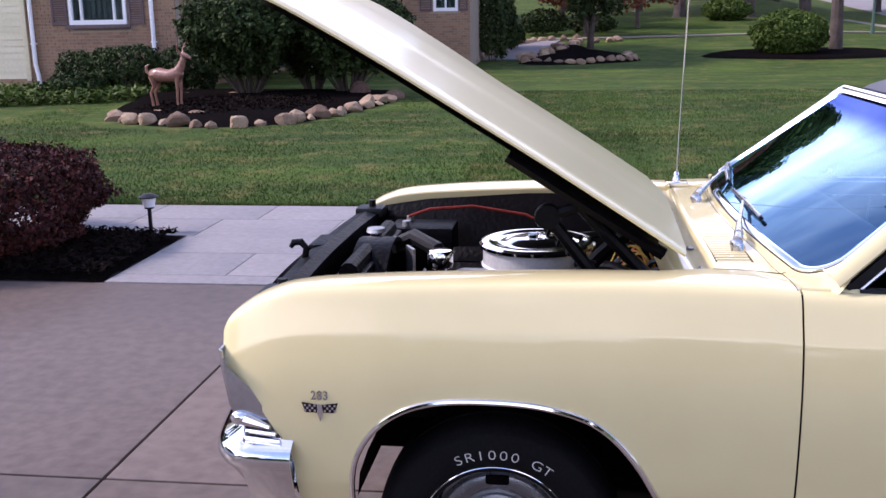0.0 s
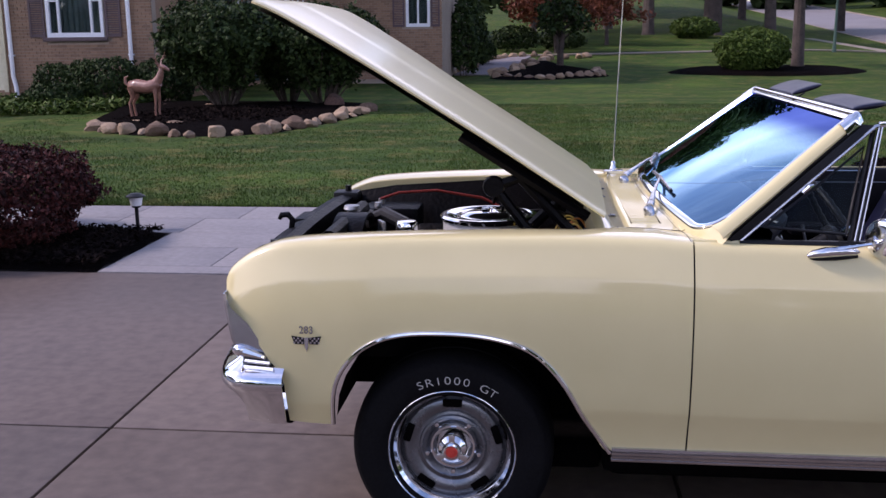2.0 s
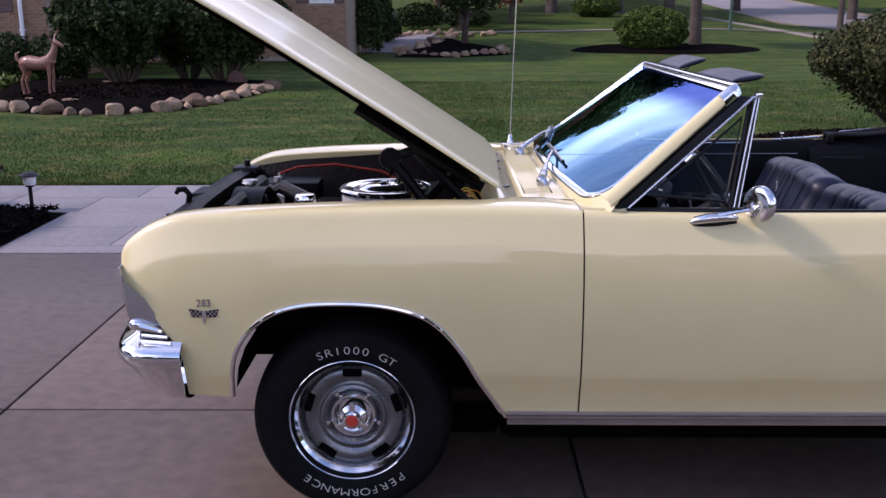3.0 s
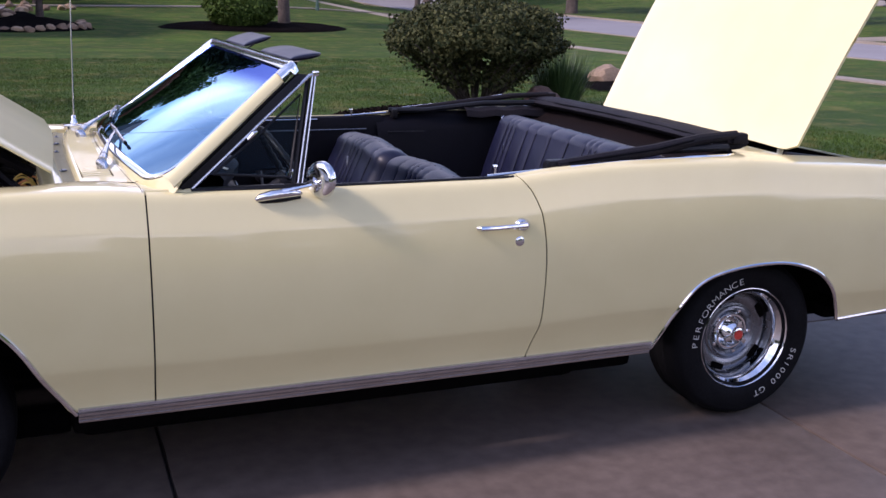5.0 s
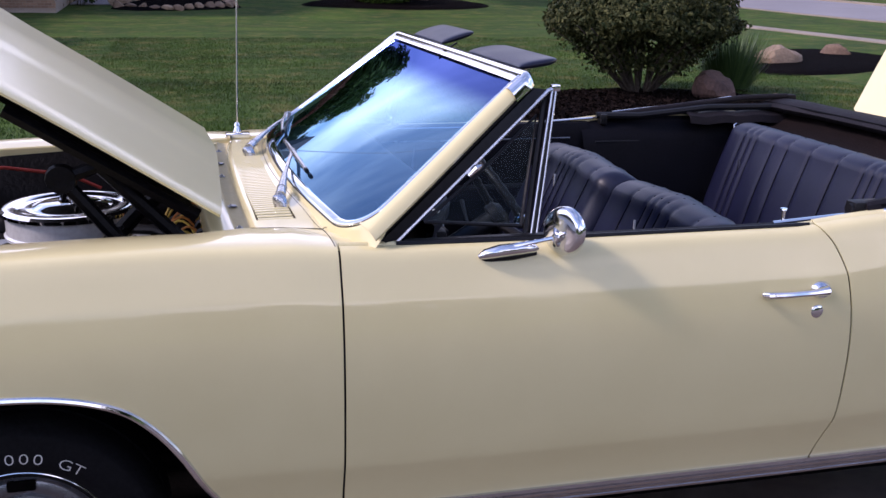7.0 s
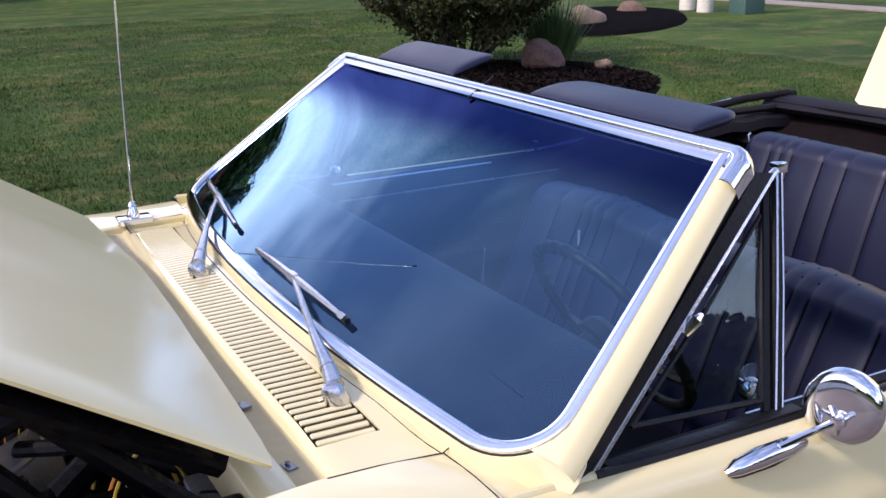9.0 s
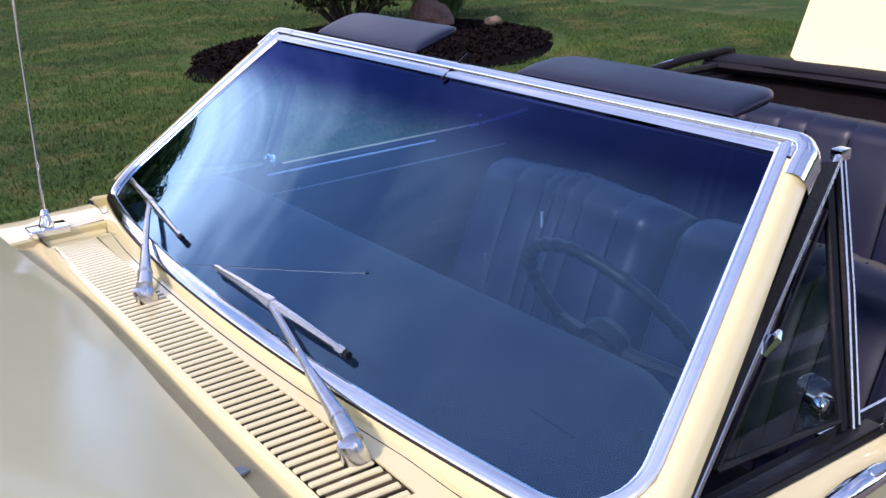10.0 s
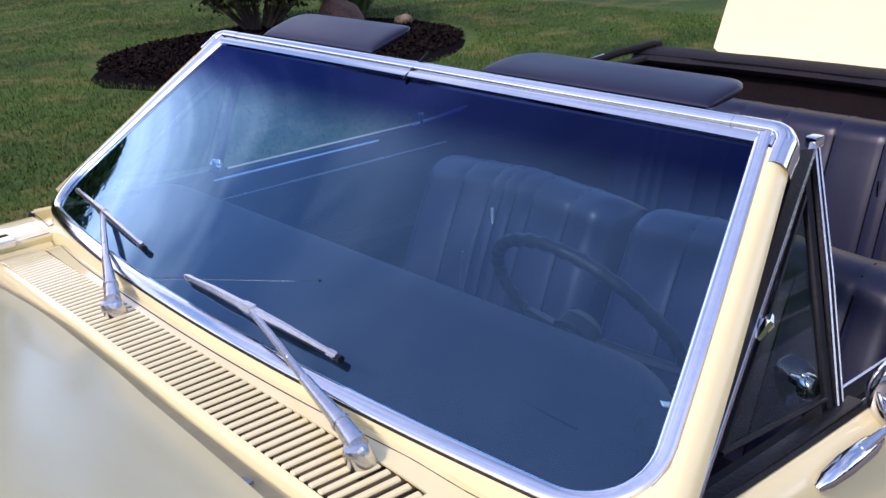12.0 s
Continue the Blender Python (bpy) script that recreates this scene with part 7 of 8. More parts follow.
    part("channel", bm, M_SEAL, vent, "black vent window channel")
    ab, cb = (b - a), (b - c)
    i0, i1, i2 = a + ab * 0.10 + Vector((0.03, 0, 0.012)), b - ab * 0.11 + Vector((0.012, 0, -0.02)), c + cb * 0.05 + Vector((-0.028, 0, 0.006))
    part("pane_frame", tube(bmesh.new(), [i0, i0.lerp(i1, 0.5) + Vector((0.004, 0, -0.004)), i1, i1.lerp(i2, 0.5), i2], 0.0042, 6), M_SEAL, vent)
    part("pane_rail", tube(bmesh.new(), [i2, i0], 0.0045, 6), M_SEAL, vent)
    bm = bmesh.new()
    bm.faces.new([bm.verts.new(p) for p in (i0, i1, i2)])
    pane = thick(part("pane", bm, M_GLASS, vent), 0.004, 0)
    pane.visible_shadow = False
    m = a.lerp(b, 0.47)
    part("latch", tube(bmesh.new(), [m + Vector((0.0, s * 0.006, -0.012)), m + Vector((0.016, s * 0.010, 0.006)), m + Vector((0.028, s * 0.006, 0.010))], [0.006, 0.009, 0.004], 8), M_CHROME, vent)
    bm = bmesh.new()
    box(bm, (0.862, min(s * 0.845, s * 0.868), 0.998), (1.20, max(s * 0.845, s * 0.868), 1.013), 0.004)
    part("sill", bm, M_SEAL, vent)
    kn = part("crank_knob", lathe(bmesh.new(), [(0.0, 0.012), (0.014, 0.010), (0.018, 0.002), (0.018, -0.006), (0.008, -0.012), (0.006, -0.03), (0.0, -0.03)], 18, Matrix.Translation((1.15, s * 0.815, 1.032)) @ pose(0, 0, 0, 0, 0, -10 if s < 0 else 190) @ pose(0, 0, 0, 0, 0, 180)), M_CHROME, door, "chrome vent crank knob")

# outside mirror on the near door
mirror = part("door_mirror", tube(bmesh.new(), [(1.022, -0.906, 0.978), (1.036, -0.910, 0.985), (1.07, -0.914, 0.992), (1.12, -0.916, 0.996), (1.150, -0.914, 0.994), (1.160, -0.913, 0.992)], [0.006, 0.012, 0.015, 0.014, 0.010, 0.004], 14), M_CHROME, doors[0], "round chrome door mirror on a bright arm")
part("arm", tube(bmesh.new(), [(1.10, -0.918, 1.002), (1.14, -0.922, 1.010), (1.170, -0.926, 1.016), (1.196, -0.931, 1.022)], [0.008, 0.0055, 0.0045, 0.006], 10), M_CHROME, mirror)
MT = Matrix.Translation((1.212, -0.924, 1.034)) @ pose(0, 0, 0, 3, 0, 121)
part("housing", lathe(bmesh.new(), [(0.0, 0.0115), (0.03, 0.0108), (0.044, 0.0092), (0.051, 0.006), (0.0545, 0.001), (0.0555, -0.006), (0.0555, -0.013), (0.052, -0.017), (0.050, -0.013)], 48, MT), M_CHROME, mirror)
part("mirror_glass", lathe(bmesh.new(), [(0.051, -0.013), (0.0, -0.013)], 48, MT), M_CHROME, mirror, "round mirror glass")
HUB = MT.inverted() @ Vector((1.197, -0.932, 1.022))
part("ball_joint", lathe(bmesh.new(), [(0.0, 0.028), (0.009, 0.026), (0.011, 0.018), (0.008, 0.010), (0.0, 0.008)], 16, MT @ Matrix.Translation((HUB.x, 0, HUB.z))), M_CHROME, mirror)
for q in ((0.013, 0.016), (-0.016, 0.012), (0.002, -0.020)):
    part("bracket", tube(bmesh.new(), [MT @ Vector((HUB.x, 0.019, HUB.z)), MT @ Vector((HUB.x + q[0] * 0.6, 0.017, HUB.z + q[1] * 0.6)), MT @ Vector((HUB.x + q[0], 0.010, HUB.z + q[1]))], [0.005, 0.0038, 0.005], 8), M_STEEL, mirror)
part("base_gasket", tube(bmesh.new(), [(1.020, -0.900, 0.968), (1.05, -0.904, 0.974), (1.10, -0.907, 0.978), (1.158, -0.906, 0.980)], [0.004, 0.010, 0.011, 0.005], 10), M_SEAL, mirror)

# ---- dashboard ----
bm = bmesh.new()
prof = [(0.680, 1.010), (0.690, 1.032), (0.76, 1.036), (0.82, 1.040), (0.88, 1.050), (0.945, 1.060), (0.982, 1.065), (1.006, 1.060), (1.018, 1.046), (1.014, 1.020), (0.985, 0.988), (0.985, 0.90), (0.96, 0.80), (0.85, 0.72)]
rows = []
for y in np.linspace(-0.765, 0.765, 41):
    e = max(0.0, (abs(y) - 0.61) / 0.155)
    rows.append([(x + 0.12 * y * y * max(0.0, (0.95 - x) / 0.27) * (z > 0.99) - 0.075 * e * e * (x > 0.9) - 0.03 * (y + 0.4) * (x > 0.9), y, z - 0.03 * e ** 3 * (z > 0.95)) for x, z in prof])
loft(bm, rows)
dash = part("dashboard", bm, M_DASH, car, "padded dark blue-black dashboard", 40)
part("pad_seam", tube(bmesh.new(), [(0.845, y, 1.0395) for y in np.linspace(-0.68, 0.68, 20)], 0.0018, 5), M_VINYL, dash)
clu = part("instrument_cluster", box(bmesh.new(), (0.97, -0.60, 0.885), (1.030, -0.14, 0.96), 0.015), M_SEAL, dash, "black framed instrument cluster")
part("dial_glass", box(bmesh.new(), (1.031, -0.585, 0.90), (1.034, -0.155, 0.955), 0.004), M_SEAL, clu)
for y in (-0.50, -0.37, -0.24):
    part("dial", lathe(bmesh.new(), [(0.0, 0.004), (0.034, 0.004), (0.038, 0.0)], 20, Matrix.Translation((1.035, y, 0.925)) @ pose(0, 0, 0, 0, 0, -90)), M_ALU, clu)
part("glove_trim", box(bmesh.new(), (0.995, 0.12, 0.90), (1.012, 0.62, 0.97), 0.006), M_SEAL, dash)
bm = box(bmesh.new(), (-0.012, -0.026, 0), (0.012, 0.026, 0.003), 0.001, 1, pose(0.968, -0.715, 1.046, 0, 20, -25))
part("stalk", tube(bmesh.new(), [(1.004, -0.283, 1.058), (1.006, -0.283, 1.066), (1.008, -0.283, 1.095), (1.012, -0.283, 1.125)], [0.0050, 0.0035, 0.002, 0.0018], 6), M_STEEL, dash, "thin bright stalk on the dashboard")
part("paper_tag", bm, M_LETTER, dash, "small white paper tag")
# steering wheel
SC = Matrix.Translation((1.272, -0.318, 0.932)) @ pose(0, 0, 0, 0, 58)
bm = bmesh.new()
rows = []
for i in range(120):
    a = 2 * math.pi * i / 120
    bump = 0.0105 + 0.0034 * (0.5 + 0.5 * math.cos(a * 34)) * (math.cos(a) < 0.75)
    rows.append([SC @ Vector(((0.203 + bump * math.cos(t)) * math.cos(a), (0.203 + bump * math.cos(t)) * math.sin(a), bump * math.sin(t))) for t in [2 * math.pi * k / 8 for k in range(8)]])
rows.append(rows[0])
loft(bm, rows, closed=True)
bmesh.ops.remove_doubles(bm, verts=bm.verts, dist=1e-5)
wheel = part("steering_wheel", bm, M_SEAL, car, "black steering wheel with finger grips", 50)
bm = bmesh.new()
for a in (0.35, math.pi - 0.35):
    tube(bm, [SC @ Vector((0.06, 0.198 * math.cos(a), 0)), SC @ Vector((0.02, 0.06 * math.cos(a), -0.03)), SC @ Vector((0, 0, -0.035))], [0.010, 0.013, 0.016], 8)
part("spoke", bm, M_SEAL, wheel)
part("horn_button", lathe(bmesh.new(), [(0.0, 0.0), (0.03, -0.004), (0.045, -0.02), (0.045, -0.045), (0.0, -0.05)], 20, SC @ pose(0, 0, 0, 90)), M_SEAL, wheel)
part("column", tube(bmesh.new(), [SC @ Vector((0, 0, -0.03)), SC @ Vector((0, 0, -0.42))], [0.03, 0.034], 12), M_SEAL, wheel)
part("shift_lever", tube(bmesh.new(), [SC @ Vector((0, 0, -0.12)), SC @ Vector((-0.02, 0.12, -0.09)), SC @ Vector((-0.03, 0.20, -0.07))], [0.006, 0.005, 0.007], 8), M_SEAL, wheel)

# sun visors folded over the header
for y0, y1, r0, r1, lift in ((-0.60, -0.13, 0.045, 0.070, 0.016), (0.19, 0.60, 0.022, 0.050, 0.034)):
    bm = bmesh.new()
    rows = []
    for t in (1 - np.cos(np.linspace(0, math.pi, 19))) / 2:
        w = 0.011 * (max(0.0, 1 - abs(2 * t - 1) ** 2.6)) ** 0.5
        xx, zz = 1.203 + 0.112 * t, 1.368 + lift * t
        ends = []
        for r in (r0, r1):
            q = max(0.0, (0.112 * t - 0.112 + r) / r)
            ends.append(r * (1 - math.sqrt(max(0.0, 1 - q * q))))
        ya, yb = y0 + ends[0], y1 - ends[1]
        ring = []
        for k in range(24):
            a = 2 * math.pi * k / 24
            c, h = math.cos(a), math.sin(a)
            u = math.copysign(min(1.0, abs(c) ** 0.12), c) if abs(c) > 1e-6 else 0.0
            ring.append((xx, (ya + yb) / 2 + u * (yb - ya) / 2, zz + w * math.copysign(abs(h) ** 0.7, h)))
        rows.append(ring)
    loft(bm, rows, closed=True, caps=True)
    v = part("sun_visor", bm, M_VINYL, car, "padded dark blue-black sun visor", 60)
    part("visor_rod", tube(bmesh.new(), [(1.21, y0 + 0.03 if y0 < 0 else y1 - 0.03, 1.355), (1.245, y0 + 0.03 if y0 < 0 else y1 - 0.03, 1.368)], 0.006, 8), M_CHROME, v)

# ---- seats ----
def seat_back(y0, y1, foot, head, depth, pleats, label, drop=0.0):
    """A padded back: pleated face, rounded top and ends, welts in the pleats."""
    fx_, fz = foot
    hx, hz = head
    n = max(60, int((y1 - y0) / 0.009))

    def face(y, t, off=0.0):
        u = (y - y0) / (y1 - y0)
        e = min(u, 1 - u) * (y1 - y0)
        end = 1 - min(1.0, e / 0.06)
        g = min(abs(y - q) for q in pleats)
        groove = -0.004 * math.exp(-(g / 0.006) ** 2)
        puff = 0.0035 * math.sin(math.pi * min(1.0, g / 0.05) / 2) + 0.012 * math.sin(math.pi * t)
        x = fx_ + (hx - fx_) * t - puff - groove + 0.035 * end ** 2 - off
        z = fz + (hz - fz) * t - drop * abs(u - 0.5) * 2 * t - 0.03 * end ** 2 * t
        return x, z

    bm = bmesh.new()
    rows = []
    for k in range(n + 1):
        y = y0 + (y1 - y0) * k / n
        row = []
        for t in np.linspace(0, 0.93, 12):
            x, z = face(y, t)
            row.append((x, y, z))
        x, z = face(y, 0.93)
        r = depth * 0.5
        for a in np.linspace(20, 180, 9):
            row.append((x + r - r * math.cos(radians(a)) * 1.0, y, z + r * 0.62 * math.sin(radians(a))))
        row.append((x + 2 * r + 0.02, y, fz))
        rows.append(row)
    vs = loft(bm, rows)
    bm.faces.new(vs[0]), bm.faces.new(vs[-1][::-1])
    back = part("seat_back", bm, M_VINYL, car, label, 50)
    for q in pleats[1:-1]:
        pts = [(face(q, t)[0] - 0.001, q, face(q, t)[1]) for t in np.linspace(0.02, 0.93, 10)]
        x, z = face(q, 0.93)
        r = depth * 0.5
        pts += [(x + r - r * math.cos(radians(a)), q, z + r * 0.62 * math.sin(radians(a)) - 0.002) for a in (50, 90, 130)]
        part("welt", tube(bmesh.new(), pts, 0.0028, 5), M_SEAM, back)
    return back, face



for y0, y1, dash_y in ((0.02, 0.70, 0.37), (-0.70, -0.02, -0.31)):
    back, face = seat_back(y0, y1, (1.555, 0.52), (1.725, 0.955), 0.15, [y0 - 0.1] + [y0 + 0.12, y0 + 0.24, y0 + 0.30, y0 + 0.345, y0 + 0.39, y0 + 0.50] + [y1 + 0.1], "navy-black vinyl front seat back with sewn seams", 0.02)
    x, z = face(dash_y, 0.78)
    part("seat_button", box(bmesh.new(), (x - 0.006, dash_y - 0.003, z - 0.030), (x, dash_y + 0.004, z + 0.030), 0.002, m=None), M_ENAMEL, back, "small chrome trim bar")
bm = bmesh.new()
box(bm, (1.12, -0.67, 0.40), (1.66, 0.67, 0.56), 0.05, 4)
part("seat_cushion", bm, M_TRIM, car, "black vinyl front bench cushion")
back, face = seat_back(-0.66, 0.66, (2.375, 0.51), (2.53, 1.015), 0.14, [-0.8] + [-0.55, -0.43, -0.31, -0.265, -0.22, -0.08, 0.08, 0.22, 0.31, 0.43, 0.475, 0.52] + [0.8], "navy-black vinyl rear seat back with sewn seams")
for dy in (0.463, -0.238):
    x, z = face(dy, 0.72)
    part("seat_button", box(bmesh.new(), (x - 0.006, dy - 0.003, z - 0.028), (x, dy + 0.003, z + 0.028), 0.002), M_CHROME, back, "small chrome trim bar")
part("rear_hook", tube(bmesh.new(), [(2.552, 0.650, 0.975), (2.550, 0.655, 1.006), (2.560, 0.655, 1.012)], 0.004, 6), M_STEEL, back)
part("seat_cushion", box(bmesh.new(), (1.98, -0.60, 0.40), (2.46, 0.60, 0.56), 0.05, 4), M_TRIM, car, "black vinyl rear bench cushion")

# ---- folded top and quarter trim ----
for s in (-1, 1):
    bm = bmesh.new()
    loft(bm, [[(x, s * y, z + ZT(x) - 1.0) for y, z in ((0.856, 0.995), (0.835, 0.985), (0.80, 0.96), (0.77, 0.90), (0.76, 0.40))] for x in np.linspace(1.95, 2.86, 14)])
    q = part("quarter_trim", bm, M_TRIM, car, "black vinyl rear side trim", 40)
    part("trim_strip", tube(bmesh.new(), [(2.0, s * 0.775, 0.93), (2.4, s * 0.775, 0.93)], 0.004, 6), M_SEAL, q)
    part("boot_moulding", tube(bmesh.new(), [(x, s * y, z) for x, y, z in ((2.10, 0.858, 1.026), (2.3, 0.852, 1.036), (2.6, 0.838, 1.038), (2.76, 0.822, 1.036), (2.82, 0.79, 1.036), (2.845, 0.73, 1.042), (2.84, 0.66, 1.05))], 0.007, 8), M_CHROME, car, "chrome boot moulding")
    # side bow of the folded top
    arm = part("top_bow", tube(bmesh.new(), [(2.06, s * 0.835, 1.028), (2.18, s * 0.83, 1.040), (2.45, s * 0.825, 1.068), (2.68, s * (0.77 if s < 0 else 0.82), 1.092), (2.88, s * (0.72 if s < 0 else 0.815), 1.098)], [0.020, 0.021, 0.022, 0.021, 0.016] if s < 0 else [0.011, 0.012, 0.014, 0.014, 0.012], 10), M_TOP, car, "black folded top bow")
    part("link", tube(bmesh.new(), [(2.02, s * 0.83, 1.03), (2.2, s * 0.80, 1.03), (2.5, s * 0.79, 1.06), (2.80, s * 0.78, 1.06)], 0.014, 8), M_SEAL, arm)
    part("bow_edge", tube(bmesh.new(), [(2.10, s * 0.85, 1.040), (2.45, s * 0.843, 1.072), (2.62, s * 0.82, 1.098)], 0.004, 6), M_STEEL if s > 0 else M_SEAM, arm)
    part("bracket", box(bmesh.new(), (2.03, min(s * 0.80, s * 0.845), 0.995), (2.12 if s < 0 else 2.06, max(s * 0.80, s * 0.845), 1.048 if s < 0 else 1.038), 0.008), M_SEAL, arm)
    part("window_edge", tube(bmesh.new(), [(1.80, s * 0.842, 1.006), (2.04, s * 0.842, 1.02), (2.22, s * 0.846, 1.035)], 0.005, 6), M_CHROME, car)
bm = bmesh.new()
loft(bm, [[(x, y, z + 0.004 * math.sin(x * 40)) for y, z in ((0.735, 1.0), (0.745, 1.030), (0.78, 1.041), (0.82, 1.041), (0.835, 1.030))] for x in np.linspace(2.40, 2.93, 14)])
thick(part("folded_cloth", bm, M_TOP, car, "black folded top cloth", 50), 0.006)
bm = bmesh.new()
yr = np.linspace(-0.70, 0.83, 33)


def bow(y):
    return 0.055 * (1 - (y / 0.82) ** 2)


loft(bm, [[(x + bow(y) * k, y, z + 0.004 * noise.noise((x * 9, y * 7, 0))) for y in yr] for x, z, k in ((2.60, 0.965, 0), (2.64, 0.985, 0), (2.70, 0.975, 0.3), (2.78, 0.985, 0.6), (2.84, 1.02, 0.8), (2.875, 1.052, 1))])
well = part("top_well", bm, M_LINER, car, "brown cloth lining behind the rear seat", 50)
bm = bmesh.new()
rows = []
for y in yr:
    c = Vector((2.862 + bow(y), y, 1.062))
    k = 1 + 0.10 * noise.noise((y * 5, 0, 2))
    rows.append([c + Vector((0.088 * k * math.cos(a), 0, 0.028 * k * math.sin(a))) for a in [2 * math.pi * i / 12 for i in range(12)]])
loft(bm, rows, closed=True, caps=True)
part("top_roll", bm, M_TOP, car, "black rolled edge of the folded top", 60)
part("roll_piping", tube(bmesh.new(), [(2.790 + bow(y), y, 1.074) for y in yr], 0.006, 6), M_SEAM, car)
for y in (-0.715, 0.835):
    part("roll_end", box(bmesh.new(), (2.86, y - 0.022, 1.062), (2.93, y + 0.022, 1.104), 0.012), M_TOP, car)

# ---- wheels ----
def letters(bm, text, radius, y, start, step, size, wide=1.0):
    """Raised letters round a circle, tops outwards, reading clockwise for an onlooker at -y."""
    for i, ch in enumerate(text):
        if ch == " ":
            continue
        cu = bpy.data.curves.new("letter", "FONT")
        cu.body, cu.size, cu.extrude, cu.align_x = ch, size, 0.0012, "CENTER"
        cu.offset = -0.0007
        ob = bpy.data.objects.new("letter", cu)
        me = ob.to_mesh()
        a = radians(start - step * i)
        m = Matrix.Translation((radius * math.cos(a), y, radius * math.sin(a))) @ Matrix.Rotation(-(a - math.pi / 2), 4, "Y") @ pose(0, 0, 0, 90) @ Matrix.Diagonal((wide, 1, 1, 1))
        me.transform(m)
        bm.from_mesh(me)
        ob.to_mesh_clear()
        bpy.data.objects.remove(ob)
        bpy.data.curves.remove(cu)
    return bm


tyre_prof = [(0.185, 0.100), (0.205, 0.112), (0.25, 0.122), (0.285, 0.118), (0.308, 0.100), (0.317, 0.075), (0.3195, 0.035), (0.316, 0.03), (0.316, 0.026), (0.3200, 0.022), (0.3200, -0.022), (0.316, -0.026), (0.316, -0.03), (0.3195, -0.035),
             (0.317, -0.075), (0.308, -0.100), (0.296, -0.112), (0.293, -0.115), (0.285, -0.118), (0.262, -0.1215), (0.25, -0.122), (0.232, -0.1215), (0.214, -0.117), (0.208, -0.112), (0.200, -0.106), (0.185, -0.095)]
rim_prof = [(0.180, 0.09), (0.184, 0.0), (0.186, -0.06), (0.190, -0.075), (0.195, -0.086), (0.203, -0.094), (0.2055, -0.100), (0.2045, -0.106), (0.200, -0.108), (0.197, -0.105), (0.194, -0.098), (0.188, -0.090), (0.178, -0.079), (0.171, -0.070), (0.168, -0.060), (0.167, -0.045), (0.166, 0.01)]
disc_prof = [(0.1675, -0.056), (0.164, -0.058), (0.160, -0.066), (0.156, -0.072), (0.146, -0.076), (0.134, -0.076), (0.124, -0.072), (0.116, -0.068), (0.108, -0.070), (0.104, -0.076), (0.098, -0.078), (0.090, -0.072), (0.082, -0.060), (0.070, -0.052), (0.05, -0.05)]
hub_prof = [(0.076, -0.050), (0.076, -0.066), (0.070, -0.074), (0.064, -0.074), (0.060, -0.078), (0.050, -0.094), (0.040, -0.104), (0.032, -0.108), (0.028, -0.113), (0.027, -0.120), (0.022, -0.122), (0.0205, -0.1195), (0.0, -0.1195)]


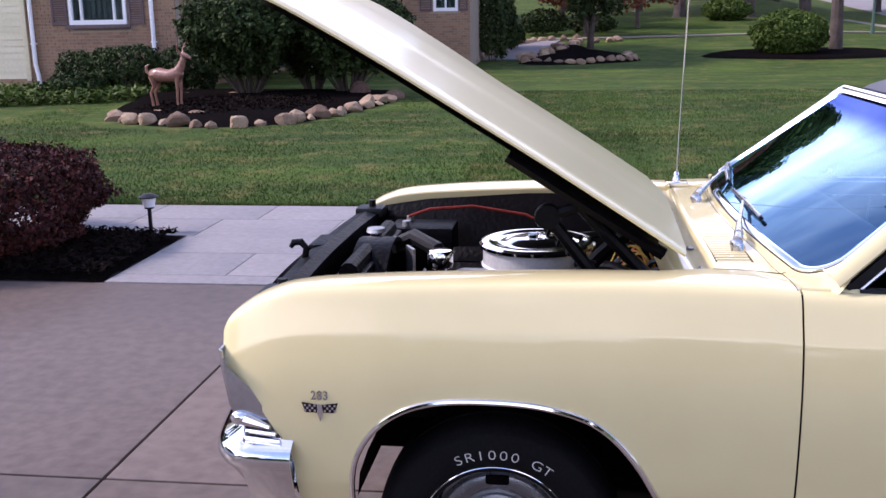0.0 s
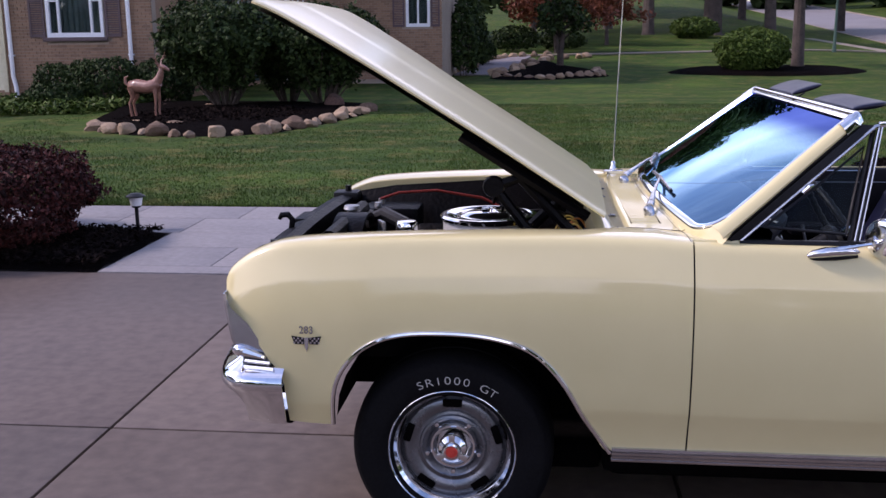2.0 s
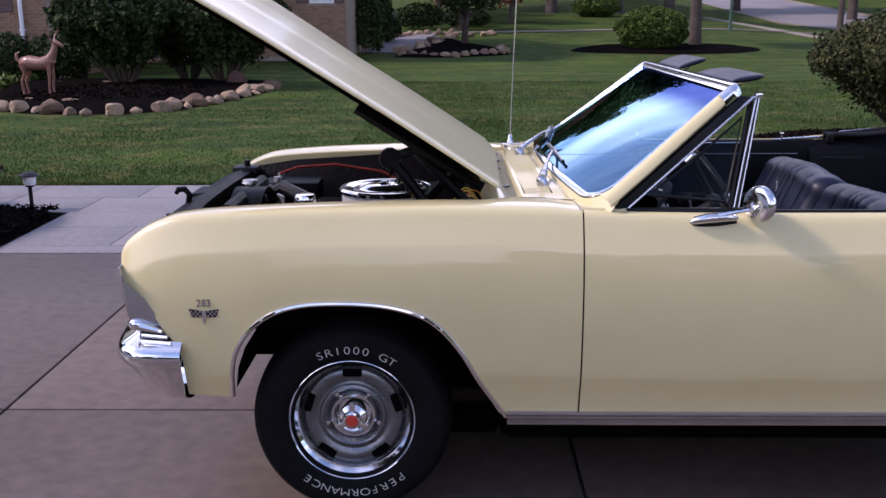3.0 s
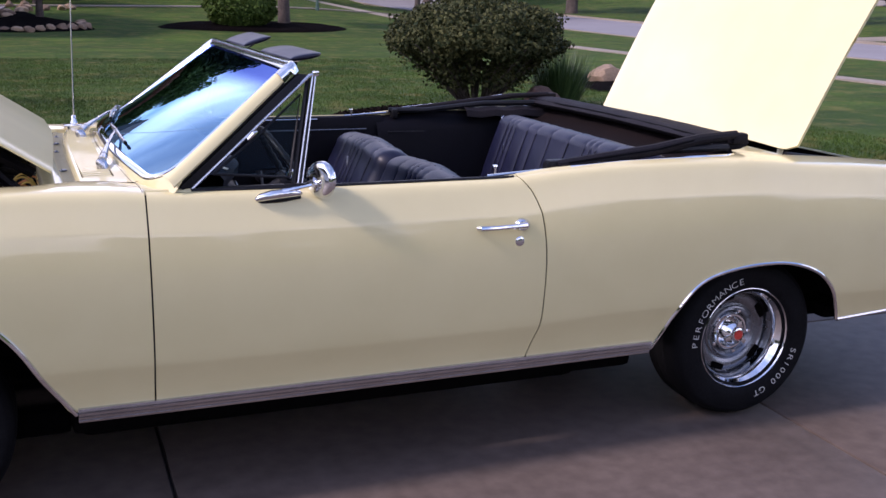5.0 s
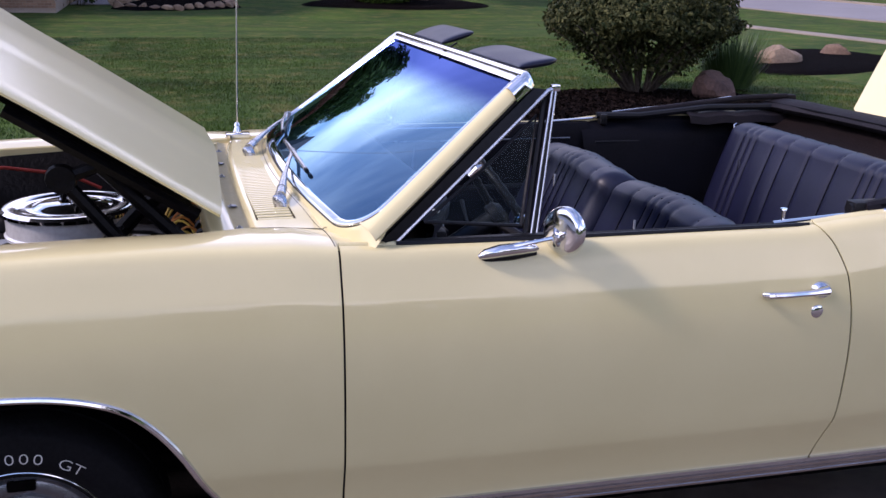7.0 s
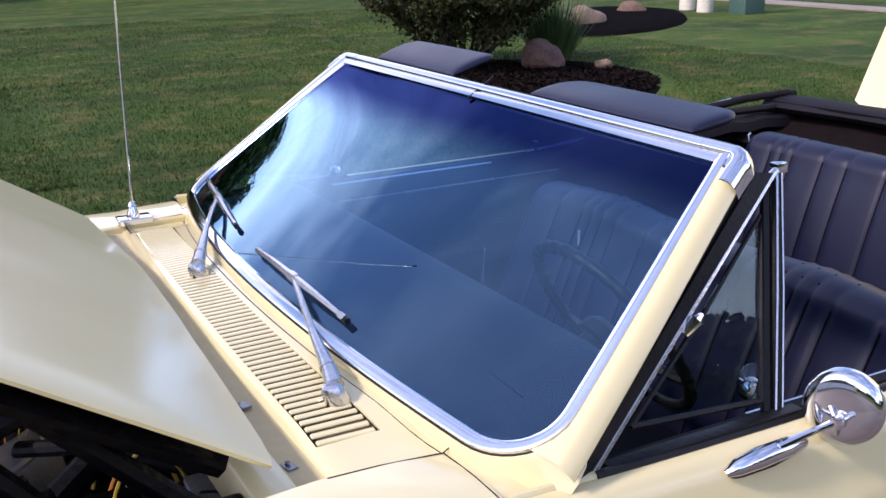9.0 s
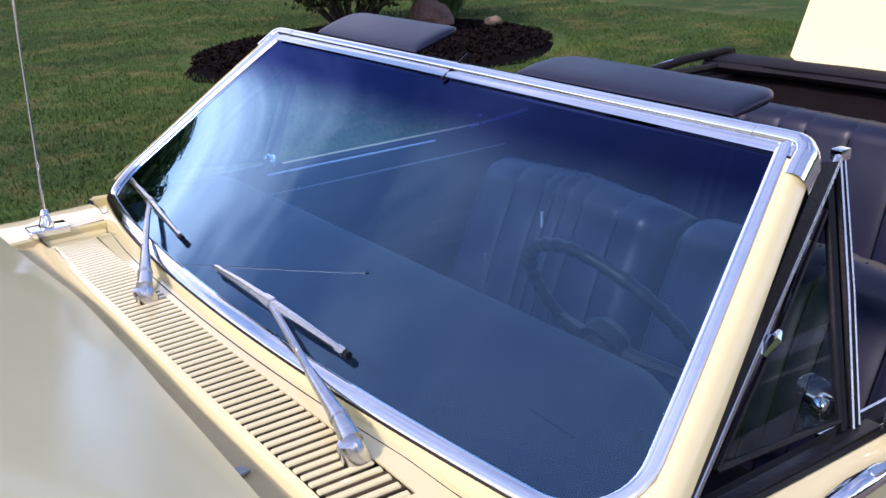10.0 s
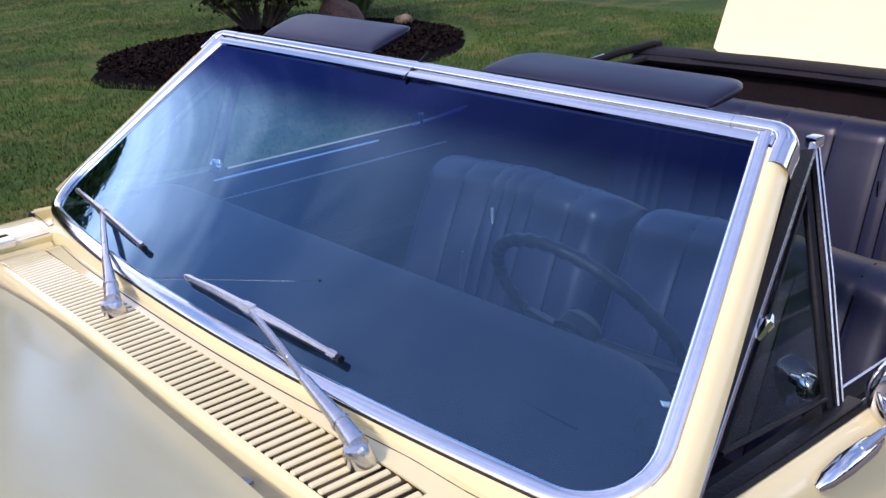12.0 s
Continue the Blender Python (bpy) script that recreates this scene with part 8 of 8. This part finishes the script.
def make_wheel(s, x, turn, deep=0.012):
    # built for the near side; the far side is turned half round
    m = pose(x, s * 0.735, 0.322) @ (pose(0, 0, 0, 0, 0, 180) if s > 0 else Matrix.Identity(4)) @ pose(0, 0, 0, 0, turn)
    w = part("wheel", lathe(bmesh.new(), rim_prof, 72), M_CHROME, car, "slotted silver wheel with a chrome rim and red centre")
    w.matrix_basis = m
    kids = [("tyre", lathe(bmesh.new(), tyre_prof, 72), M_RUBBER, "black tyre with raised white lettering", 30),
            ("disc", lathe(bmesh.new(), [(r, y + deep) for r, y in disc_prof], 72), M_WHEEL, "silver painted wheel disc", 30),
            ("hubcap", lathe(bmesh.new(), [(r, y + deep) for r, y in hub_prof], 40), M_CHROME, "chrome centre cap", 35),
            ("centre_badge", lathe(bmesh.new(), [(0.0, -0.1215 + deep), (0.018, -0.1215 + deep), (0.0195, -0.119 + deep)], 24), M_RED, "red centre badge", 35)]
    for k in range(5):
        a = radians(90 + 72 * k)
        bm = box(bmesh.new(), (-0.031, -0.002, -0.0125), (0.031, 0.004, 0.0125), 0.006, 2, Matrix.Translation((0.146 * math.cos(a), -0.0765 + deep, 0.146 * math.sin(a))) @ Matrix.Rotation(-(a - math.pi / 2), 4, "Y"))
        kids.append(("slot", bm, M_DARK, "", 30))
        a += radians(36)
        bm = lathe(bmesh.new(), [(0.0, -0.016), (0.007, -0.015), (0.009, -0.010), (0.009, 0.0)], 8, Matrix.Translation((0.087, -0.058 + deep, 0)))
        bmesh.ops.transform(bm, matrix=Matrix.Rotation(-a, 4, "Y"), verts=bm.verts)
        kids.append(("lug_nut", bm, M_CHROME, "", 30))
    for k in range(3):
        a = radians(90 + 120 * k)
        bm = box(bmesh.new(), (0.022, -0.113 + deep, -0.010), (0.056, -0.098 + deep, 0.010), 0.004, 2)
        bmesh.ops.transform(bm, matrix=Matrix.Rotation(-a, 4, "Y"), verts=bm.verts)
        kids.append(("spinner_tab", bm, M_CHROME, "", 30))
    for word, start, step in (("SR1000 GT", 113, 7.0), ("PERFORMANCE", -50, 7.7)):
        for i, ch in enumerate(word):
            if ch != " ":
                kids.append(("letter", letters(bmesh.new(), ch, 0.2285, -0.1212, start - step * i, step, 0.036, 1.25), M_LETTER, "", 0))
    for name, bm, material, label, sm in kids:
        ob = new(name, finish(bm, name, material, sm))
        ob.parent = w
        if label:
            ob["label"] = label
    return w


make_wheel(-1, 0.0, 0)
make_wheel(-1, 2.921, 130, 0.052)
make_wheel(1, 0.0, 40)
make_wheel(1, 2.921, 100, 0.036)

# ---- fender badge: number over crossed flags ----
for s in (-1, 1):
    by = side_y(-0.424, 0.70)
    B = Matrix.Translation((-0.424, s * (by + 0.003), 0.706)) @ (pose(0, 0, 0, 90, 0, 180) if s > 0 else pose(0, 0, 0, 90))
    bm = bmesh.new()
    prism(bm, [(-0.007, 0.012), (0.007, 0.012), (0.005, -0.018), (0.0, -0.033), (-0.005, -0.018)], 0.0, 0.005)
    bmesh.ops.transform(bm, matrix=B, verts=bm.verts)
    badge = part("fender_badge", bm, M_CHROME, car, "chrome crossed-flag fender badge")
    for side in (-1, 1):
        bm = bmesh.new()
        prism(bm, [(side * 0.006, 0.010), (side * 0.046, 0.016), (side * 0.036, -0.010), (side * 0.008, -0.010)], 0.0, 0.003)
        bmesh.ops.transform(bm, matrix=B, verts=bm.verts)
        part("flag", bm, M_SEAL, badge, "black flag")
        for i in range(5):
            for j in range(3):
                if (i + j) % 2 == 0:
                    u0, v0 = side * (0.010 + i * 0.0062), -0.008 + j * 0.0068
                    bm = box(bmesh.new(), (min(u0, u0 + side * 0.0055), v0, 0.0032), (max(u0, u0 + side * 0.0055), v0 + 0.006, 0.0038), 0, 1, B)
                    part("check", bm, M_CHROME, badge, smooth=0)
    bm = bmesh.new()
    for i, ch in enumerate("283"):
        cu = bpy.data.curves.new("letter", "FONT")
        cu.body, cu.size, cu.extrude, cu.align_x, cu.offset = ch, 0.032, 0.002, "CENTER", 0.0006
        ob = bpy.data.objects.new("letter", cu)
        me = ob.to_mesh()
        me.transform(B @ Matrix.Translation(((i - 1) * 0.0150, 0.024, 0.002)) @ Matrix.Diagonal((0.85, 1, 1, 1)))
        bm.from_mesh(me)
        ob.to_mesh_clear()
        bpy.data.objects.remove(ob)
        bpy.data.curves.remove(cu)
    part("number", bm, M_STEEL, badge, smooth=0)
